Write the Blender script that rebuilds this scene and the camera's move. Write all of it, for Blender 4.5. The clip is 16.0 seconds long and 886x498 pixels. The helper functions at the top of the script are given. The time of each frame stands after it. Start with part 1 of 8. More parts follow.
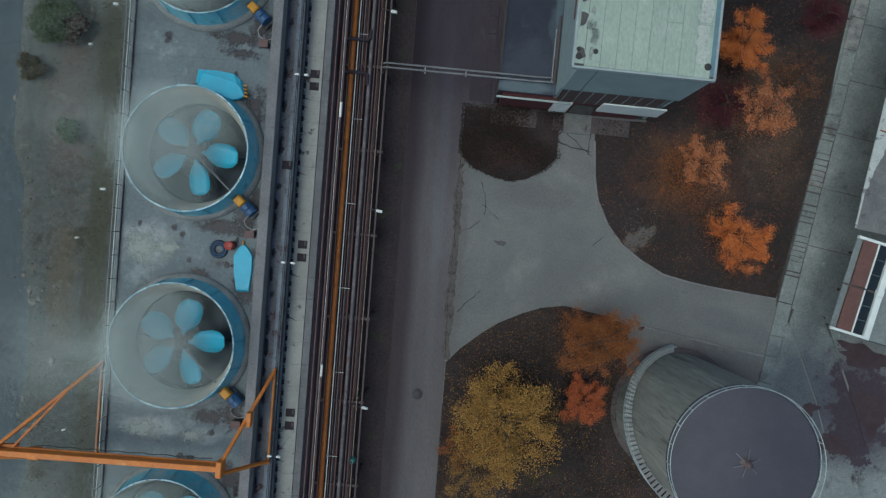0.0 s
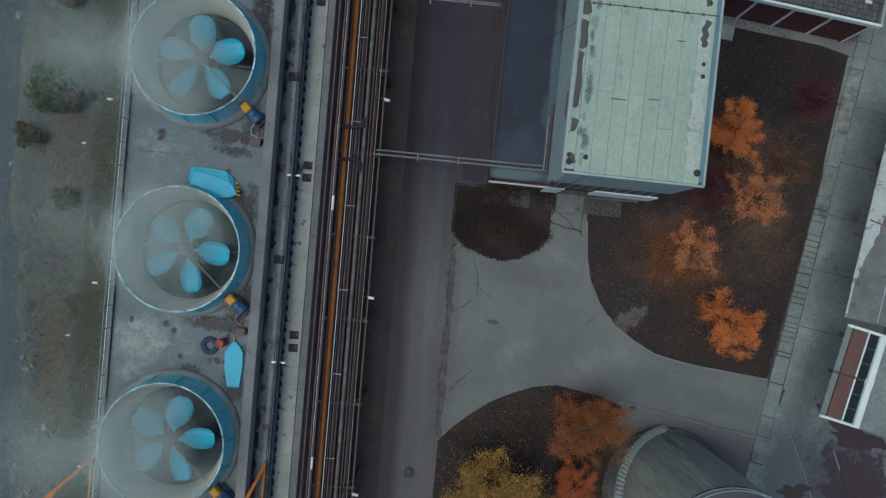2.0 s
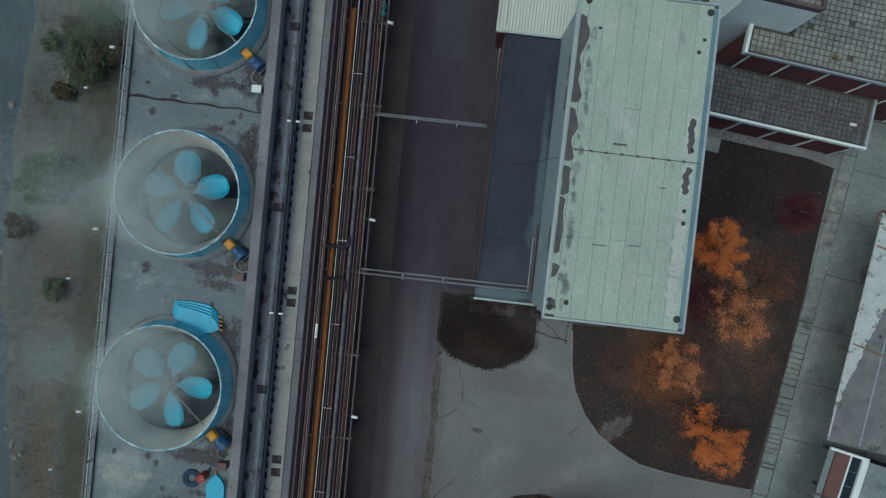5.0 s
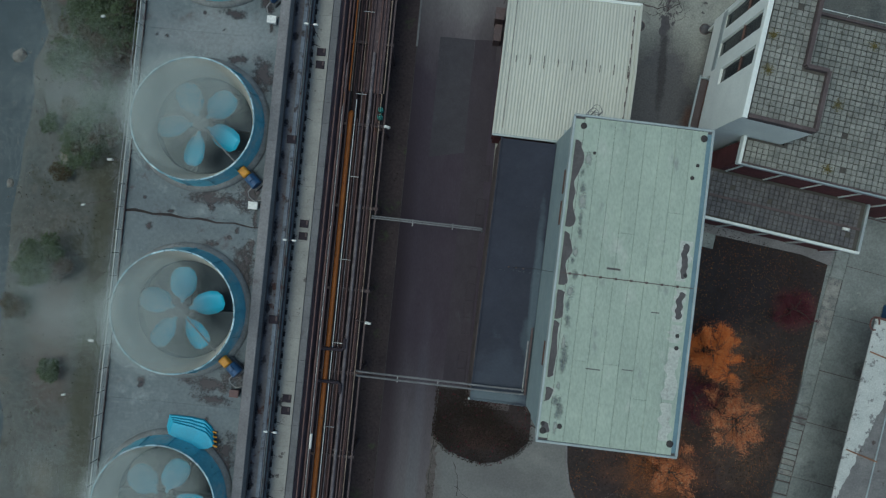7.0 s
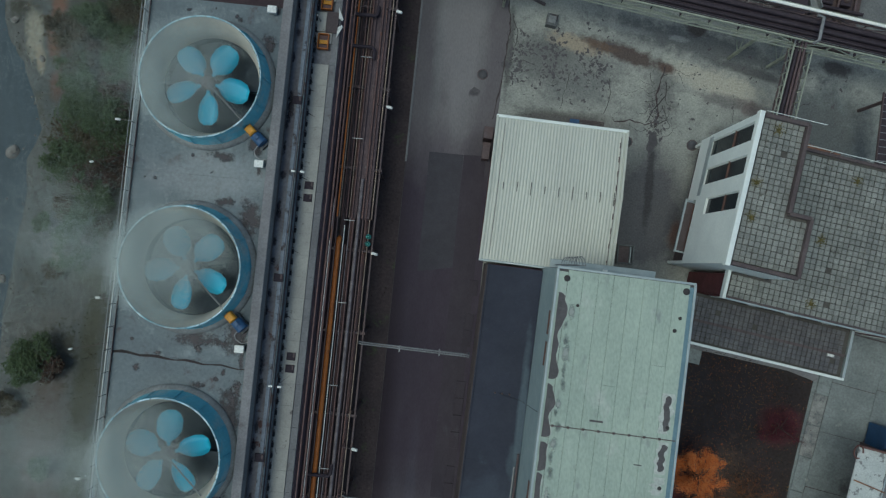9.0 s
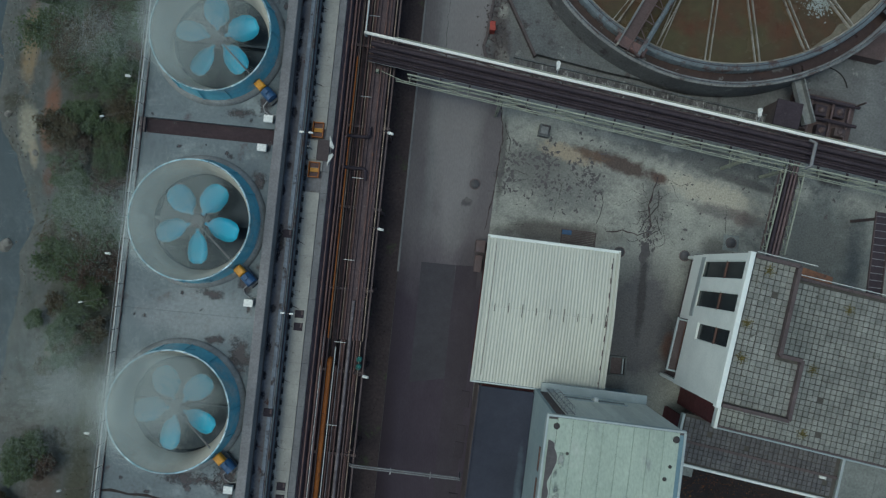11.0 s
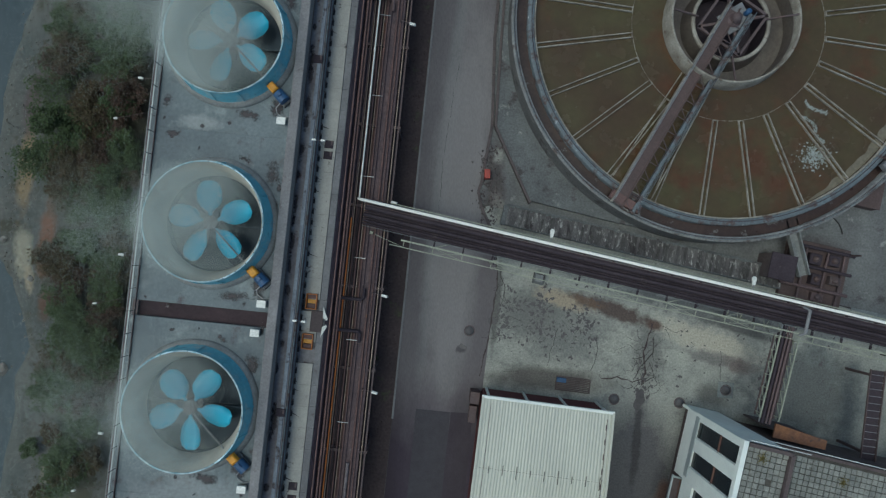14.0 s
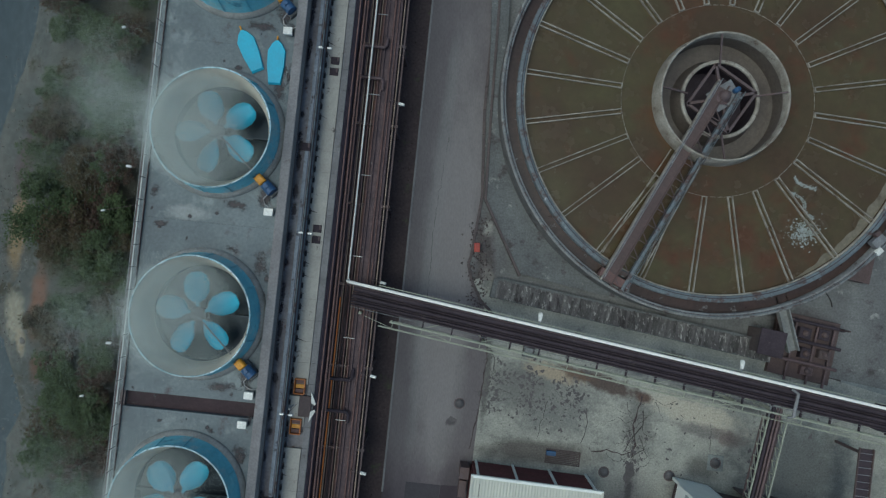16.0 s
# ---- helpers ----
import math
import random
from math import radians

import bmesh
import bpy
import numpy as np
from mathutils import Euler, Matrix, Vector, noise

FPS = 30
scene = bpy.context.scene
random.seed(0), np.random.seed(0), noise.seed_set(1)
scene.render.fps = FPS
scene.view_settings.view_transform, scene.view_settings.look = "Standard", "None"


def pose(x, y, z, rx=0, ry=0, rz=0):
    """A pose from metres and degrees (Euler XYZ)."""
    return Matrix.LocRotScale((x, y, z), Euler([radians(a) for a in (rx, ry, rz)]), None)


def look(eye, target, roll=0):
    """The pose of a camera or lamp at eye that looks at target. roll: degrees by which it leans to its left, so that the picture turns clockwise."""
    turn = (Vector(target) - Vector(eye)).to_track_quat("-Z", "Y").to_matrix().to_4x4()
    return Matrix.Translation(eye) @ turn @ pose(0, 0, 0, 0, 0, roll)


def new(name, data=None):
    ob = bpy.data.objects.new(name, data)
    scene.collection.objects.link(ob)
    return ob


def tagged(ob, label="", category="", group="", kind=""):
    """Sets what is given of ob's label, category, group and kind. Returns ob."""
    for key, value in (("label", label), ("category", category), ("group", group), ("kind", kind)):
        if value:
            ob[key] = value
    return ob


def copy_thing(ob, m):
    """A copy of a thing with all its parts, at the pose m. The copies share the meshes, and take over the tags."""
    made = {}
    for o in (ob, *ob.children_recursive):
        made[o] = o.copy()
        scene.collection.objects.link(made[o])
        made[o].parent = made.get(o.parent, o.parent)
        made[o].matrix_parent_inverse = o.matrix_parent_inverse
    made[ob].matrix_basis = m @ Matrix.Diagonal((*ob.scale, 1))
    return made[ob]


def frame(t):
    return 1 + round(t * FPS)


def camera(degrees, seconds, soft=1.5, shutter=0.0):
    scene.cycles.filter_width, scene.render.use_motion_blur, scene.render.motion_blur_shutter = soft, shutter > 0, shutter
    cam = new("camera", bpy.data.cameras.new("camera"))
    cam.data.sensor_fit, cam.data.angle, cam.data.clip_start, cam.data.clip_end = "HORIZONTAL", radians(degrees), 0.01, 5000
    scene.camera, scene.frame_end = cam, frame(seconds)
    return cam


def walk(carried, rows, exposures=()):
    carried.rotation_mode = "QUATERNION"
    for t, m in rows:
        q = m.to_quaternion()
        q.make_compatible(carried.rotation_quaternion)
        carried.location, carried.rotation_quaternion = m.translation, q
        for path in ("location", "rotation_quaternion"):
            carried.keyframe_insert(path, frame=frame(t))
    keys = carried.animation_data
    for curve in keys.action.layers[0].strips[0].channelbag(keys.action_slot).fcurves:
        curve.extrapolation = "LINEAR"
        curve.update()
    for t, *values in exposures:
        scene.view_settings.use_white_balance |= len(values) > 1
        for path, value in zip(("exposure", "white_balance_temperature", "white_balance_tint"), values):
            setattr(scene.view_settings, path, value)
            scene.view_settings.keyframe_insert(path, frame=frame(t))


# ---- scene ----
cam = camera(73.0, 16.0, 1.3)
ROWS = [
    (0.0, 0.411, 0.982, 48.582, -0.531, 0.090, -0.388),
    (0.5, 0.553, 2.493, 48.626, -0.454, 0.097, -0.337),
    (1.0, 0.711, 4.032, 48.656, -0.243, 0.111, -0.270),
    (1.5, 0.833, 5.454, 48.685, -0.199, 0.073, -0.169),
    (2.0, 0.985, 6.884, 48.708, 0.055, 0.018, -0.091),
    (2.5, 1.202, 8.236, 48.716, 0.102, 0.028, -0.006),
    (3.0, 1.447, 9.551, 48.751, 0.309, 0.016, 0.124),
    (3.5, 1.674, 10.866, 48.785, 0.263, 0.053, 0.210),
    (6.0, 2.385, 18.957, 49.065, 0.483, 0.122, 0.552),
    (6.5, 2.422, 20.744, 49.131, 0.675, 0.080, 0.621),
    (7.0, 2.378, 22.636, 49.181, 0.932, -0.003, 0.761),
    (7.5, 2.453, 24.733, 49.269, 1.059, -0.052, 0.842),
    (8.0, 2.666, 26.974, 49.402, 1.083, -0.048, 0.903),
    (8.5, 2.934, 29.359, 49.519, 1.176, -0.041, 0.975),
    (9.0, 3.200, 31.851, 49.631, 1.203, -0.028, 1.009),
    (9.5, 3.420, 34.262, 49.673, 1.274, -0.052, 1.081),
    (12.0, 3.772, 45.141, 49.832, 1.317, 0.017, 1.090),
    (12.5, 3.805, 47.249, 49.912, 1.283, 0.001, 1.083),
    (13.0, 3.839, 49.363, 49.952, 1.269, 0.018, 1.066),
    (13.5, 3.902, 51.371, 49.961, 1.185, 0.046, 1.067),
    (14.0, 3.966, 53.227, 49.955, 1.198, 0.028, 1.106),
    (14.5, 4.104, 54.858, 49.960, 1.280, 0.035, 1.117),
    (15.0, 4.243, 56.364, 50.002, 1.185, 0.026, 1.094),
    (15.5, 4.458, 57.849, 50.060, 1.237, 0.037, 1.141),
    (16.0, 4.705, 59.266, 50.105, 1.227, 0.038, 1.113),
]
walk(cam, [(t, pose(*row)) for t, *row in ROWS], [(0.0, 0.22, 6100, -3.8), (3.5, 0.16, 6080, -5.4), (7.5, 0.07, 6060, -6.0), (12.0, 0.14, 6100, -5.0), (16.0, 0.24, 6130, -4.0)])

# ---- light: an overcast late-autumn sky ----
world = bpy.data.worlds.new("overcast_sky")
scene.world = world
world.use_nodes = True
wn = world.node_tree
sky = wn.nodes.new("ShaderNodeTexSky")
sky.sky_type = "NISHITA"
sky.sun_disc = False
sky.sun_elevation, sky.sun_rotation = radians(52), radians(263)
sky.air_density, sky.dust_density, sky.ozone_density = 1.0, 3.0, 2.0
wn.links.new(sky.outputs["Color"], wn.nodes["Background"].inputs["Color"])
wn.nodes["Background"].inputs["Strength"].default_value = 0.10
sun = new("sun", bpy.data.lights.new("sun", "SUN"))
sun.data.energy, sun.data.angle, sun.data.color = 0.9, radians(25), (1.0, 0.95, 0.88)
sun.matrix_world = look((0, 0, 80), (13, 3, 0))

# ---- frames of the plan ----
ROW = pose(0, 0, 0, 0, 0, -4.71)                      # the cooling tower, pipe rack and road
HALL = ROW @ pose(7.97, 12.25, 0, 0, 0, -1.5)         # the tall hall
SHED = ROW @ pose(3.5, 32.65, 0, 0, 0, -1.5)          # the sheet-metal shed
OFFICE = pose(21.6, 32.05, 0, 0, 0, -12.6)            # the office block
BASIN = pose(26.36, 72.55, 0)                           # the settling basin
DECK = 10.0
TROUGH, SLAB = 8.8, 7.1                                     # the service channel and the slab walkway below the deck


# ---- materials ----
def stain_film(name, tone, most, rough=0.55):
    """A ragged film of dirt, damp or painted shade, solid in the middle and broken up towards its rim."""
    m = bpy.data.materials.new(name)
    m.use_nodes = True
    n, ln = m.node_tree.nodes, m.node_tree.links
    bsdf = n["Principled BSDF"]
    bsdf.inputs["Base Color"].default_value, bsdf.inputs["Roughness"].default_value = (*tone, 1), rough
    coord, geo = n.new("ShaderNodeTexCoord"), n.new("ShaderNodeNewGeometry")
    rim = n.new("ShaderNodeVectorMath")
    rim.operation = "LENGTH"
    ln.new(coord.outputs["Object"], rim.inputs[0])
    fac = None
    for scale, weight in ((1.5, 2.4), (7.0, 1.2)):
        t = n.new("ShaderNodeTexNoise")
        t.inputs["Scale"].default_value, t.inputs["Detail"].default_value, t.inputs["Roughness"].default_value = scale, 7, 0.68
        ln.new(geo.outputs["Position"], t.inputs["Vector"])
        add = n.new("ShaderNodeMath")
        add.operation = "MULTIPLY_ADD"
        add.inputs[1].default_value, add.inputs[2].default_value = weight, -weight / 2
        ln.new(t.outputs["Fac"], add.inputs[0])
        if fac:
            ln.new(fac, add.inputs[2])
            add.inputs[1].default_value = weight
        fac = add.outputs["Value"]
    low = n.new("ShaderNodeMath")
    low.operation = "MULTIPLY_ADD"
    low.inputs[1].default_value = -1.5
    ln.new(rim.outputs["Value"], low.inputs[0])
    ln.new(fac, low.inputs[2])
    cover = n.new("ShaderNodeMapRange")
    for k, v in (("From Min", -0.25), ("From Max", 0.35), ("To Min", 0.0), ("To Max", most)):
        cover.inputs[k].default_value = v
    ln.new(low.outputs["Value"], cover.inputs["Value"])
    ln.new(cover.outputs["Result"], bsdf.inputs["Alpha"])
    return m


def material(name, base, other=None, rough=0.8, metal=0.0, large=0.35, fine=6.0, mix=0.6, bump=0.15, stain=None,
             stain_size=0.6, stain_from=0.58, stain_soft=0.08, vary=0.0, stretch=(1, 1, 1), spec=0.4, turn=0.0, wet=None, zones=(), stain2=None):
    """A weathered surface: two base tones at a large and a fine scale, stains and toned ovals with their own outline,
    and relief.
    """
    m = bpy.data.materials.new(name)
    m.use_nodes = True
    nt = m.node_tree
    n, ln = nt.nodes, nt.links
    bsdf = n["Principled BSDF"]
    geo = n.new("ShaderNodeNewGeometry")
    mapping = n.new("ShaderNodeMapping")
    mapping.inputs["Scale"].default_value = stretch
    mapping.inputs["Rotation"].default_value = (0, 0, radians(turn))
    ln.new(geo.outputs["Position"], mapping.inputs["Vector"])
    pos = mapping.outputs["Vector"]

    def tex(scale, detail, dim=0.55):
        t = n.new("ShaderNodeTexNoise")
        t.inputs["Scale"].default_value, t.inputs["Detail"].default_value = scale, detail
        t.inputs["Roughness"].default_value = dim
        ln.new(pos, t.inputs["Vector"])
        return t.outputs["Fac"]

    def ramp(value, lo, hi):
        r = n.new("ShaderNodeMapRange")
        r.inputs["From Min"].default_value, r.inputs["From Max"].default_value = lo, hi
        ln.new(value, r.inputs["Value"])
        return r.outputs["Result"]

    def blend(fac, a, b, kind="MIX"):
        x = n.new("ShaderNodeMix")
        x.data_type, x.blend_type = "RGBA", kind
        for socket, v in ((x.inputs["Factor"], fac), (x.inputs["A"], a), (x.inputs["B"], b)):
            if isinstance(v, (int, float)):
                socket.default_value = v
            elif isinstance(v, tuple):
                socket.default_value = (*v, 1)
            else:
                ln.new(v, socket)
        return x.outputs["Result"]

    other = other or tuple(c * 0.72 for c in base)
    big, small = tex(large, 6), tex(fine, 8, 0.65)
    mid = tex(math.sqrt(large * fine), 5, 0.6)
    col = blend(ramp(big, 0.36, 0.66), base, other)
    col = blend(ramp(mid, 0.3, 0.75), col, blend(0.5, col, other))
    grain = n.new("ShaderNodeMapRange")
    grain.inputs["From Min"].default_value, grain.inputs["From Max"].default_value = 0.25, 0.75
    grain.inputs["To Min"].default_value, grain.inputs["To Max"].default_value = 1 - mix * 0.5, 1 + mix * 0.4
    ln.new(small, grain.inputs["Value"])
    comb = n.new("ShaderNodeCombineColor")
    for k in ("Red", "Green", "Blue"):
        ln.new(grain.outputs["Result"], comb.inputs[k])
    rough_out = ramp(mid, 0.2, 0.8)
    if stain:
        st = ramp(tex(stain_size, 9, 0.68), stain_from, stain_from + stain_soft)
        col = blend(st, col, stain)
    if stain2:
        tone, size2, from2, soft2 = stain2
        col = blend(ramp(tex(size2, 7, 0.62), from2, from2 + soft2), col, tone)
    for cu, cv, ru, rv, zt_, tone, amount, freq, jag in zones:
        # a ragged oval of another tone at a place of the plan, for stains and painted shade
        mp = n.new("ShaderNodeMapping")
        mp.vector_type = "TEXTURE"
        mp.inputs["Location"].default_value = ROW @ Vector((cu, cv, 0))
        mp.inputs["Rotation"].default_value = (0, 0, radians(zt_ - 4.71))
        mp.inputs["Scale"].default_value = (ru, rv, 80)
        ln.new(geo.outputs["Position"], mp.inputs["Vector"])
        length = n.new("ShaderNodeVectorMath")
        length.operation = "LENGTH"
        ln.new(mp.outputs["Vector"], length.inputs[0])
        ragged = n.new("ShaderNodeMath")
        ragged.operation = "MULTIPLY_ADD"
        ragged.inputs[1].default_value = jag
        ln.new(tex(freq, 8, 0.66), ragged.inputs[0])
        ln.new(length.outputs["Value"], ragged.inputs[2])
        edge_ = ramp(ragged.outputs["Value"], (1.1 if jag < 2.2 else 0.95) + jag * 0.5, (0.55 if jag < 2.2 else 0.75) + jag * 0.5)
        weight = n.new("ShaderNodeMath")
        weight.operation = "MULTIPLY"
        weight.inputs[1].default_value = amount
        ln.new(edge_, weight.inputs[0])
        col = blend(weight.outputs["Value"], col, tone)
    col = blend(1.0, col, comb.outputs["Color"], "MULTIPLY")
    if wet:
        # a darker stretch between two distances along the road, with an uneven edge
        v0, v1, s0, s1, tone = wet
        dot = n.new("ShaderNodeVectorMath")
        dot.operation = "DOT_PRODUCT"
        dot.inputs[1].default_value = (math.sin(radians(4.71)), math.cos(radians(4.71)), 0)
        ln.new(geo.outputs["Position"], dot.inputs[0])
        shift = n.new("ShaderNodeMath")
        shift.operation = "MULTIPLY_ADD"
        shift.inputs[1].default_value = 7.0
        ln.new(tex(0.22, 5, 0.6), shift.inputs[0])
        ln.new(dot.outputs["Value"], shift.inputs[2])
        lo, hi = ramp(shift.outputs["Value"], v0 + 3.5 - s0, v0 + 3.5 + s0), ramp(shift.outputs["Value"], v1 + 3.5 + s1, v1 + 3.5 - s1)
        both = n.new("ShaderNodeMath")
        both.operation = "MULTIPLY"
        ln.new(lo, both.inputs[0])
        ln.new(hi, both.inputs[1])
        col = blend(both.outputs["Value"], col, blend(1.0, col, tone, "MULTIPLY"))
    if vary:
        info = n.new("ShaderNodeObjectInfo")
        v = n.new("ShaderNodeMapRange")
        v.inputs["To Min"].default_value, v.inputs["To Max"].default_value = 1 - vary, 1 + vary
        ln.new(info.outputs["Random"], v.inputs["Value"])
        island = n.new("ShaderNodeMapRange")
        island.inputs["To Min"].default_value, island.inputs["To Max"].default_value = 1 - vary, 1 + vary
        ln.new(geo.outputs["Random Per Island"], island.inputs["Value"])
        for source in (v, island):
            c2 = n.new("ShaderNodeCombineColor")
            for k in ("Red", "Green", "Blue"):
                ln.new(source.outputs["Result"], c2.inputs[k])
            col = blend(1.0, col, c2.outputs["Color"], "MULTIPLY")
    ln.new(col, bsdf.inputs["Base Color"])
    rr = n.new("ShaderNodeMapRange")
    rr.inputs["To Min"].default_value, rr.inputs["To Max"].default_value = max(rough - 0.12, 0.03), min(rough + 0.1, 1)
    ln.new(rough_out, rr.inputs["Value"])
    ln.new(rr.outputs["Result"], bsdf.inputs["Roughness"])
    bsdf.inputs["Metallic"].default_value = metal
    bsdf.inputs["Specular IOR Level"].default_value = spec
    if bump:
        b = n.new("ShaderNodeBump")
        b.inputs["Strength"].default_value, b.inputs["Distance"].default_value = bump, 0.03
        ln.new(small, b.inputs["Height"])
        ln.new(b.outputs["Normal"], bsdf.inputs["Normal"])
    return m


DECK_CONCRETE = material("wet_deck_concrete", (0.158, 0.195, 0.208), (0.102, 0.127, 0.14), 0.62, large=0.22, fine=4.5, mix=0.5,
                         stain=(0.07, 0.062, 0.067), stain_size=0.75, stain_from=0.585, stain_soft=0.12, stain2=((0.25, 0.295, 0.295), 0.4, 0.57, 0.16), zones=((-18.7, -0.4, 1.9, 1.5, 0, (0.31, 0.335, 0.33), 0.75, 0.7, 2.0), (-17.6, -12.2, 2.2, 0.8, 0, (0.30, 0.33, 0.325), 0.7, 0.7, 2.0), (-14.2, -12.6, 1.2, 0.6, 0, (0.30, 0.33, 0.325), 0.6, 0.7, 2.0), (-17.5, 61.0, 1.5, 0.6, 0, (0.30, 0.33, 0.325), 0.6, 0.7, 2.0), (-15.5, 36.0, 4.0, 2.0, 0, (0.26, 0.285, 0.29), 0.6, 0.4, 1.6), (-16.0, 84.5, 4.0, 1.6, 0, (0.26, 0.285, 0.29), 0.6, 0.4, 1.6)))
KERB_CONCRETE = material("kerb_concrete", (0.235, 0.236, 0.24), (0.165, 0.163, 0.168), 0.85, large=0.4, fine=8, stain=(0.10, 0.085, 0.08), stain_size=0.9, stain_from=0.61, stain_soft=0.1)
CHANNEL = material("channel_bed", (0.26, 0.265, 0.275), (0.155, 0.14, 0.145), 0.7, large=0.5, fine=5, stain=(0.10, 0.05, 0.042), stain_size=0.7, stain_from=0.58, stain_soft=0.05)
LOUVRE_SLAB = material("fibre_cement_slab", (0.44, 0.43, 0.385), (0.34, 0.33, 0.30), 0.85, large=0.5, fine=9, mix=0.35, vary=0.02, stain=(0.10, 0.088, 0.085), stain_size=1.3, stain_from=0.61, stain_soft=0.06)
GREY_SLAB = material("grey_slab", (0.19, 0.19, 0.185), (0.13, 0.13, 0.13), 0.85, large=0.8, fine=7, vary=0.04, stain=(0.07, 0.055, 0.052), stain_size=1.2, stain_from=0.60, stain_soft=0.06)
DARK_WALL = material("tarred_brown_wall", (0.115, 0.095, 0.092), (0.08, 0.068, 0.07), 0.85, large=1.0, fine=6)
STACK_BLUE = material("blue_stack_shell", (0.12, 0.38, 0.49), (0.17, 0.45, 0.53), 0.55, large=0.9, fine=5, mix=0.35, stain=(0.34, 0.43, 0.44), stain_size=0.55, stain_from=0.50, stain_soft=0.16, stain2=((0.05, 0.17, 0.24), 0.9, 0.62, 0.1))
STACK_INNER = material("pale_stack_lining", (0.58, 0.56, 0.47), (0.44, 0.43, 0.375), 0.75, large=0.5, fine=4, mix=0.25)
STACK_FOOT = material("grey_stack_foot", (0.24, 0.255, 0.25), (0.16, 0.17, 0.17), 0.8, large=0.9, fine=6, stain=(0.07, 0.065, 0.06), stain_size=1.0, stain_from=0.64)
RIM = material("stack_rim", (0.55, 0.66, 0.68), (0.16, 0.33, 0.40), 0.6, large=2.0, fine=9, vary=0.3)
BLADE_BLUE = material("blue_blade", (0.035, 0.42, 0.60), (0.042, 0.35, 0.51), 0.45, large=1.2, fine=8, mix=0.2, stain=(0.05, 0.16, 0.2), stain_size=2.2, stain_from=0.7)
# one dark tone for the stack's interior, its shade put into the colour
PIT_SHADE = material("shaded_tower_interior", (0.026, 0.046, 0.064), (0.020, 0.036, 0.050), 0.6, large=0.4, fine=3, mix=0.25)
STEEL_DARK = material("dark_steel", (0.098, 0.080, 0.086), (0.105, 0.072, 0.068), 0.7, metal=0.15, large=1.2, fine=9, stain=(0.12, 0.05, 0.025), stain_size=1.5, stain_from=0.66)
STEEL_GREY = material("galvanised_steel", (0.36, 0.38, 0.38), (0.25, 0.26, 0.27), 0.5, metal=0.6, large=1.5, fine=12)
STEEL_PALE = material("pale_green_paint", (0.36, 0.385, 0.30), (0.25, 0.27, 0.215), 0.6, large=1.2, fine=9, stain=(0.16, 0.10, 0.06), stain_size=2.0, stain_from=0.66)
PIPE_ORANGE = material("orange_pipe_paint", (0.46, 0.15, 0.025), (0.33, 0.10, 0.02), 0.55, large=0.9, fine=8, stain=(0.09, 0.045, 0.03), stain_size=1.3, stain_from=0.60)
PIPE_WHITE = material("white_pipe_cladding", (0.74, 0.76, 0.72), (0.58, 0.60, 0.57), 0.5, large=0.9, fine=7, stain=(0.30, 0.28, 0.24), stain_size=1.2, stain_from=0.70)
PIPE_RUST = material("rusty_pipe", (0.175, 0.098, 0.084), (0.105, 0.070, 0.070), 0.75, large=0.9, fine=9, stain=(0.20, 0.085, 0.035), stain_size=0.5, stain_from=0.63, stain_soft=0.1)
PIPE_MOTTLED = material("mottled_lagging", (0.25, 0.225, 0.23), (0.12, 0.10, 0.108), 0.7, large=1.6, fine=9, mix=0.8, stain=(0.19, 0.09, 0.045), stain_size=0.25, stain_from=0.62, stain_soft=0.06)
EAST_WALL = material("weathered_brown_louvres", (0.225, 0.150, 0.158), (0.140, 0.094, 0.104), 0.85, large=0.8, fine=6)
TRAY_BROWN = material("mottled_brown_cover", (0.125, 0.086, 0.088), (0.080, 0.058, 0.066), 0.75, large=0.8, fine=6, mix=0.8, stain=(0.20, 0.18, 0.18), stain_size=1.6, stain_from=0.63, stain_soft=0.06)
PIPE_TAN = material("tan_pipe", (0.36, 0.285, 0.225), (0.20, 0.145, 0.115), 0.6, large=0.9, fine=8, stain=(0.12, 0.06, 0.04), stain_size=0.8, stain_from=0.6)
PIPE_DARK = material("dark_lagged_pipe", (0.125, 0.088, 0.090), (0.088, 0.061, 0.064), 0.6, large=0.8, fine=8)
PIPE_CREAM = material("cream_white_cladding", (0.88, 0.88, 0.81), (0.82, 0.82, 0.76), 0.85, large=0.6, fine=7, mix=0.12, spec=0.15)
PIPE_BLACK = material("blackened_lagging", (0.062, 0.050, 0.060), (0.044, 0.036, 0.044), 0.8, spec=0.15, large=0.8, fine=8, stain=(0.085, 0.07, 0.072), stain_size=0.7, stain_from=0.62)
RIM_CONCRETE = material("rim_concrete", (0.235, 0.25, 0.25), (0.155, 0.16, 0.162), 0.85, large=0.6, fine=6, mix=0.8, stain=(0.095, 0.078, 0.075), stain_size=0.7, stain_from=0.54)
VERGE_SOIL = material("muddy_verge", (0.070, 0.052, 0.052), (0.049, 0.038, 0.040), 1.0, large=0.35, fine=5, mix=0.8, bump=0.5, stain=(0.06, 0.065, 0.04), stain_size=0.5, stain_from=0.58)
PIPE_GREY = material("grey_lagged_pipe", (0.22, 0.23, 0.24), (0.14, 0.145, 0.15), 0.55, large=0.9, fine=8)
CRANE = material("orange_crane_paint", (0.66, 0.22, 0.035), (0.50, 0.15, 0.03), 0.5, large=0.9, fine=10, mix=0.5, stain=(0.24, 0.10, 0.05), stain_size=1.8, stain_from=0.62, stain2=((0.70, 0.36, 0.12), 1.2, 0.60, 0.1))
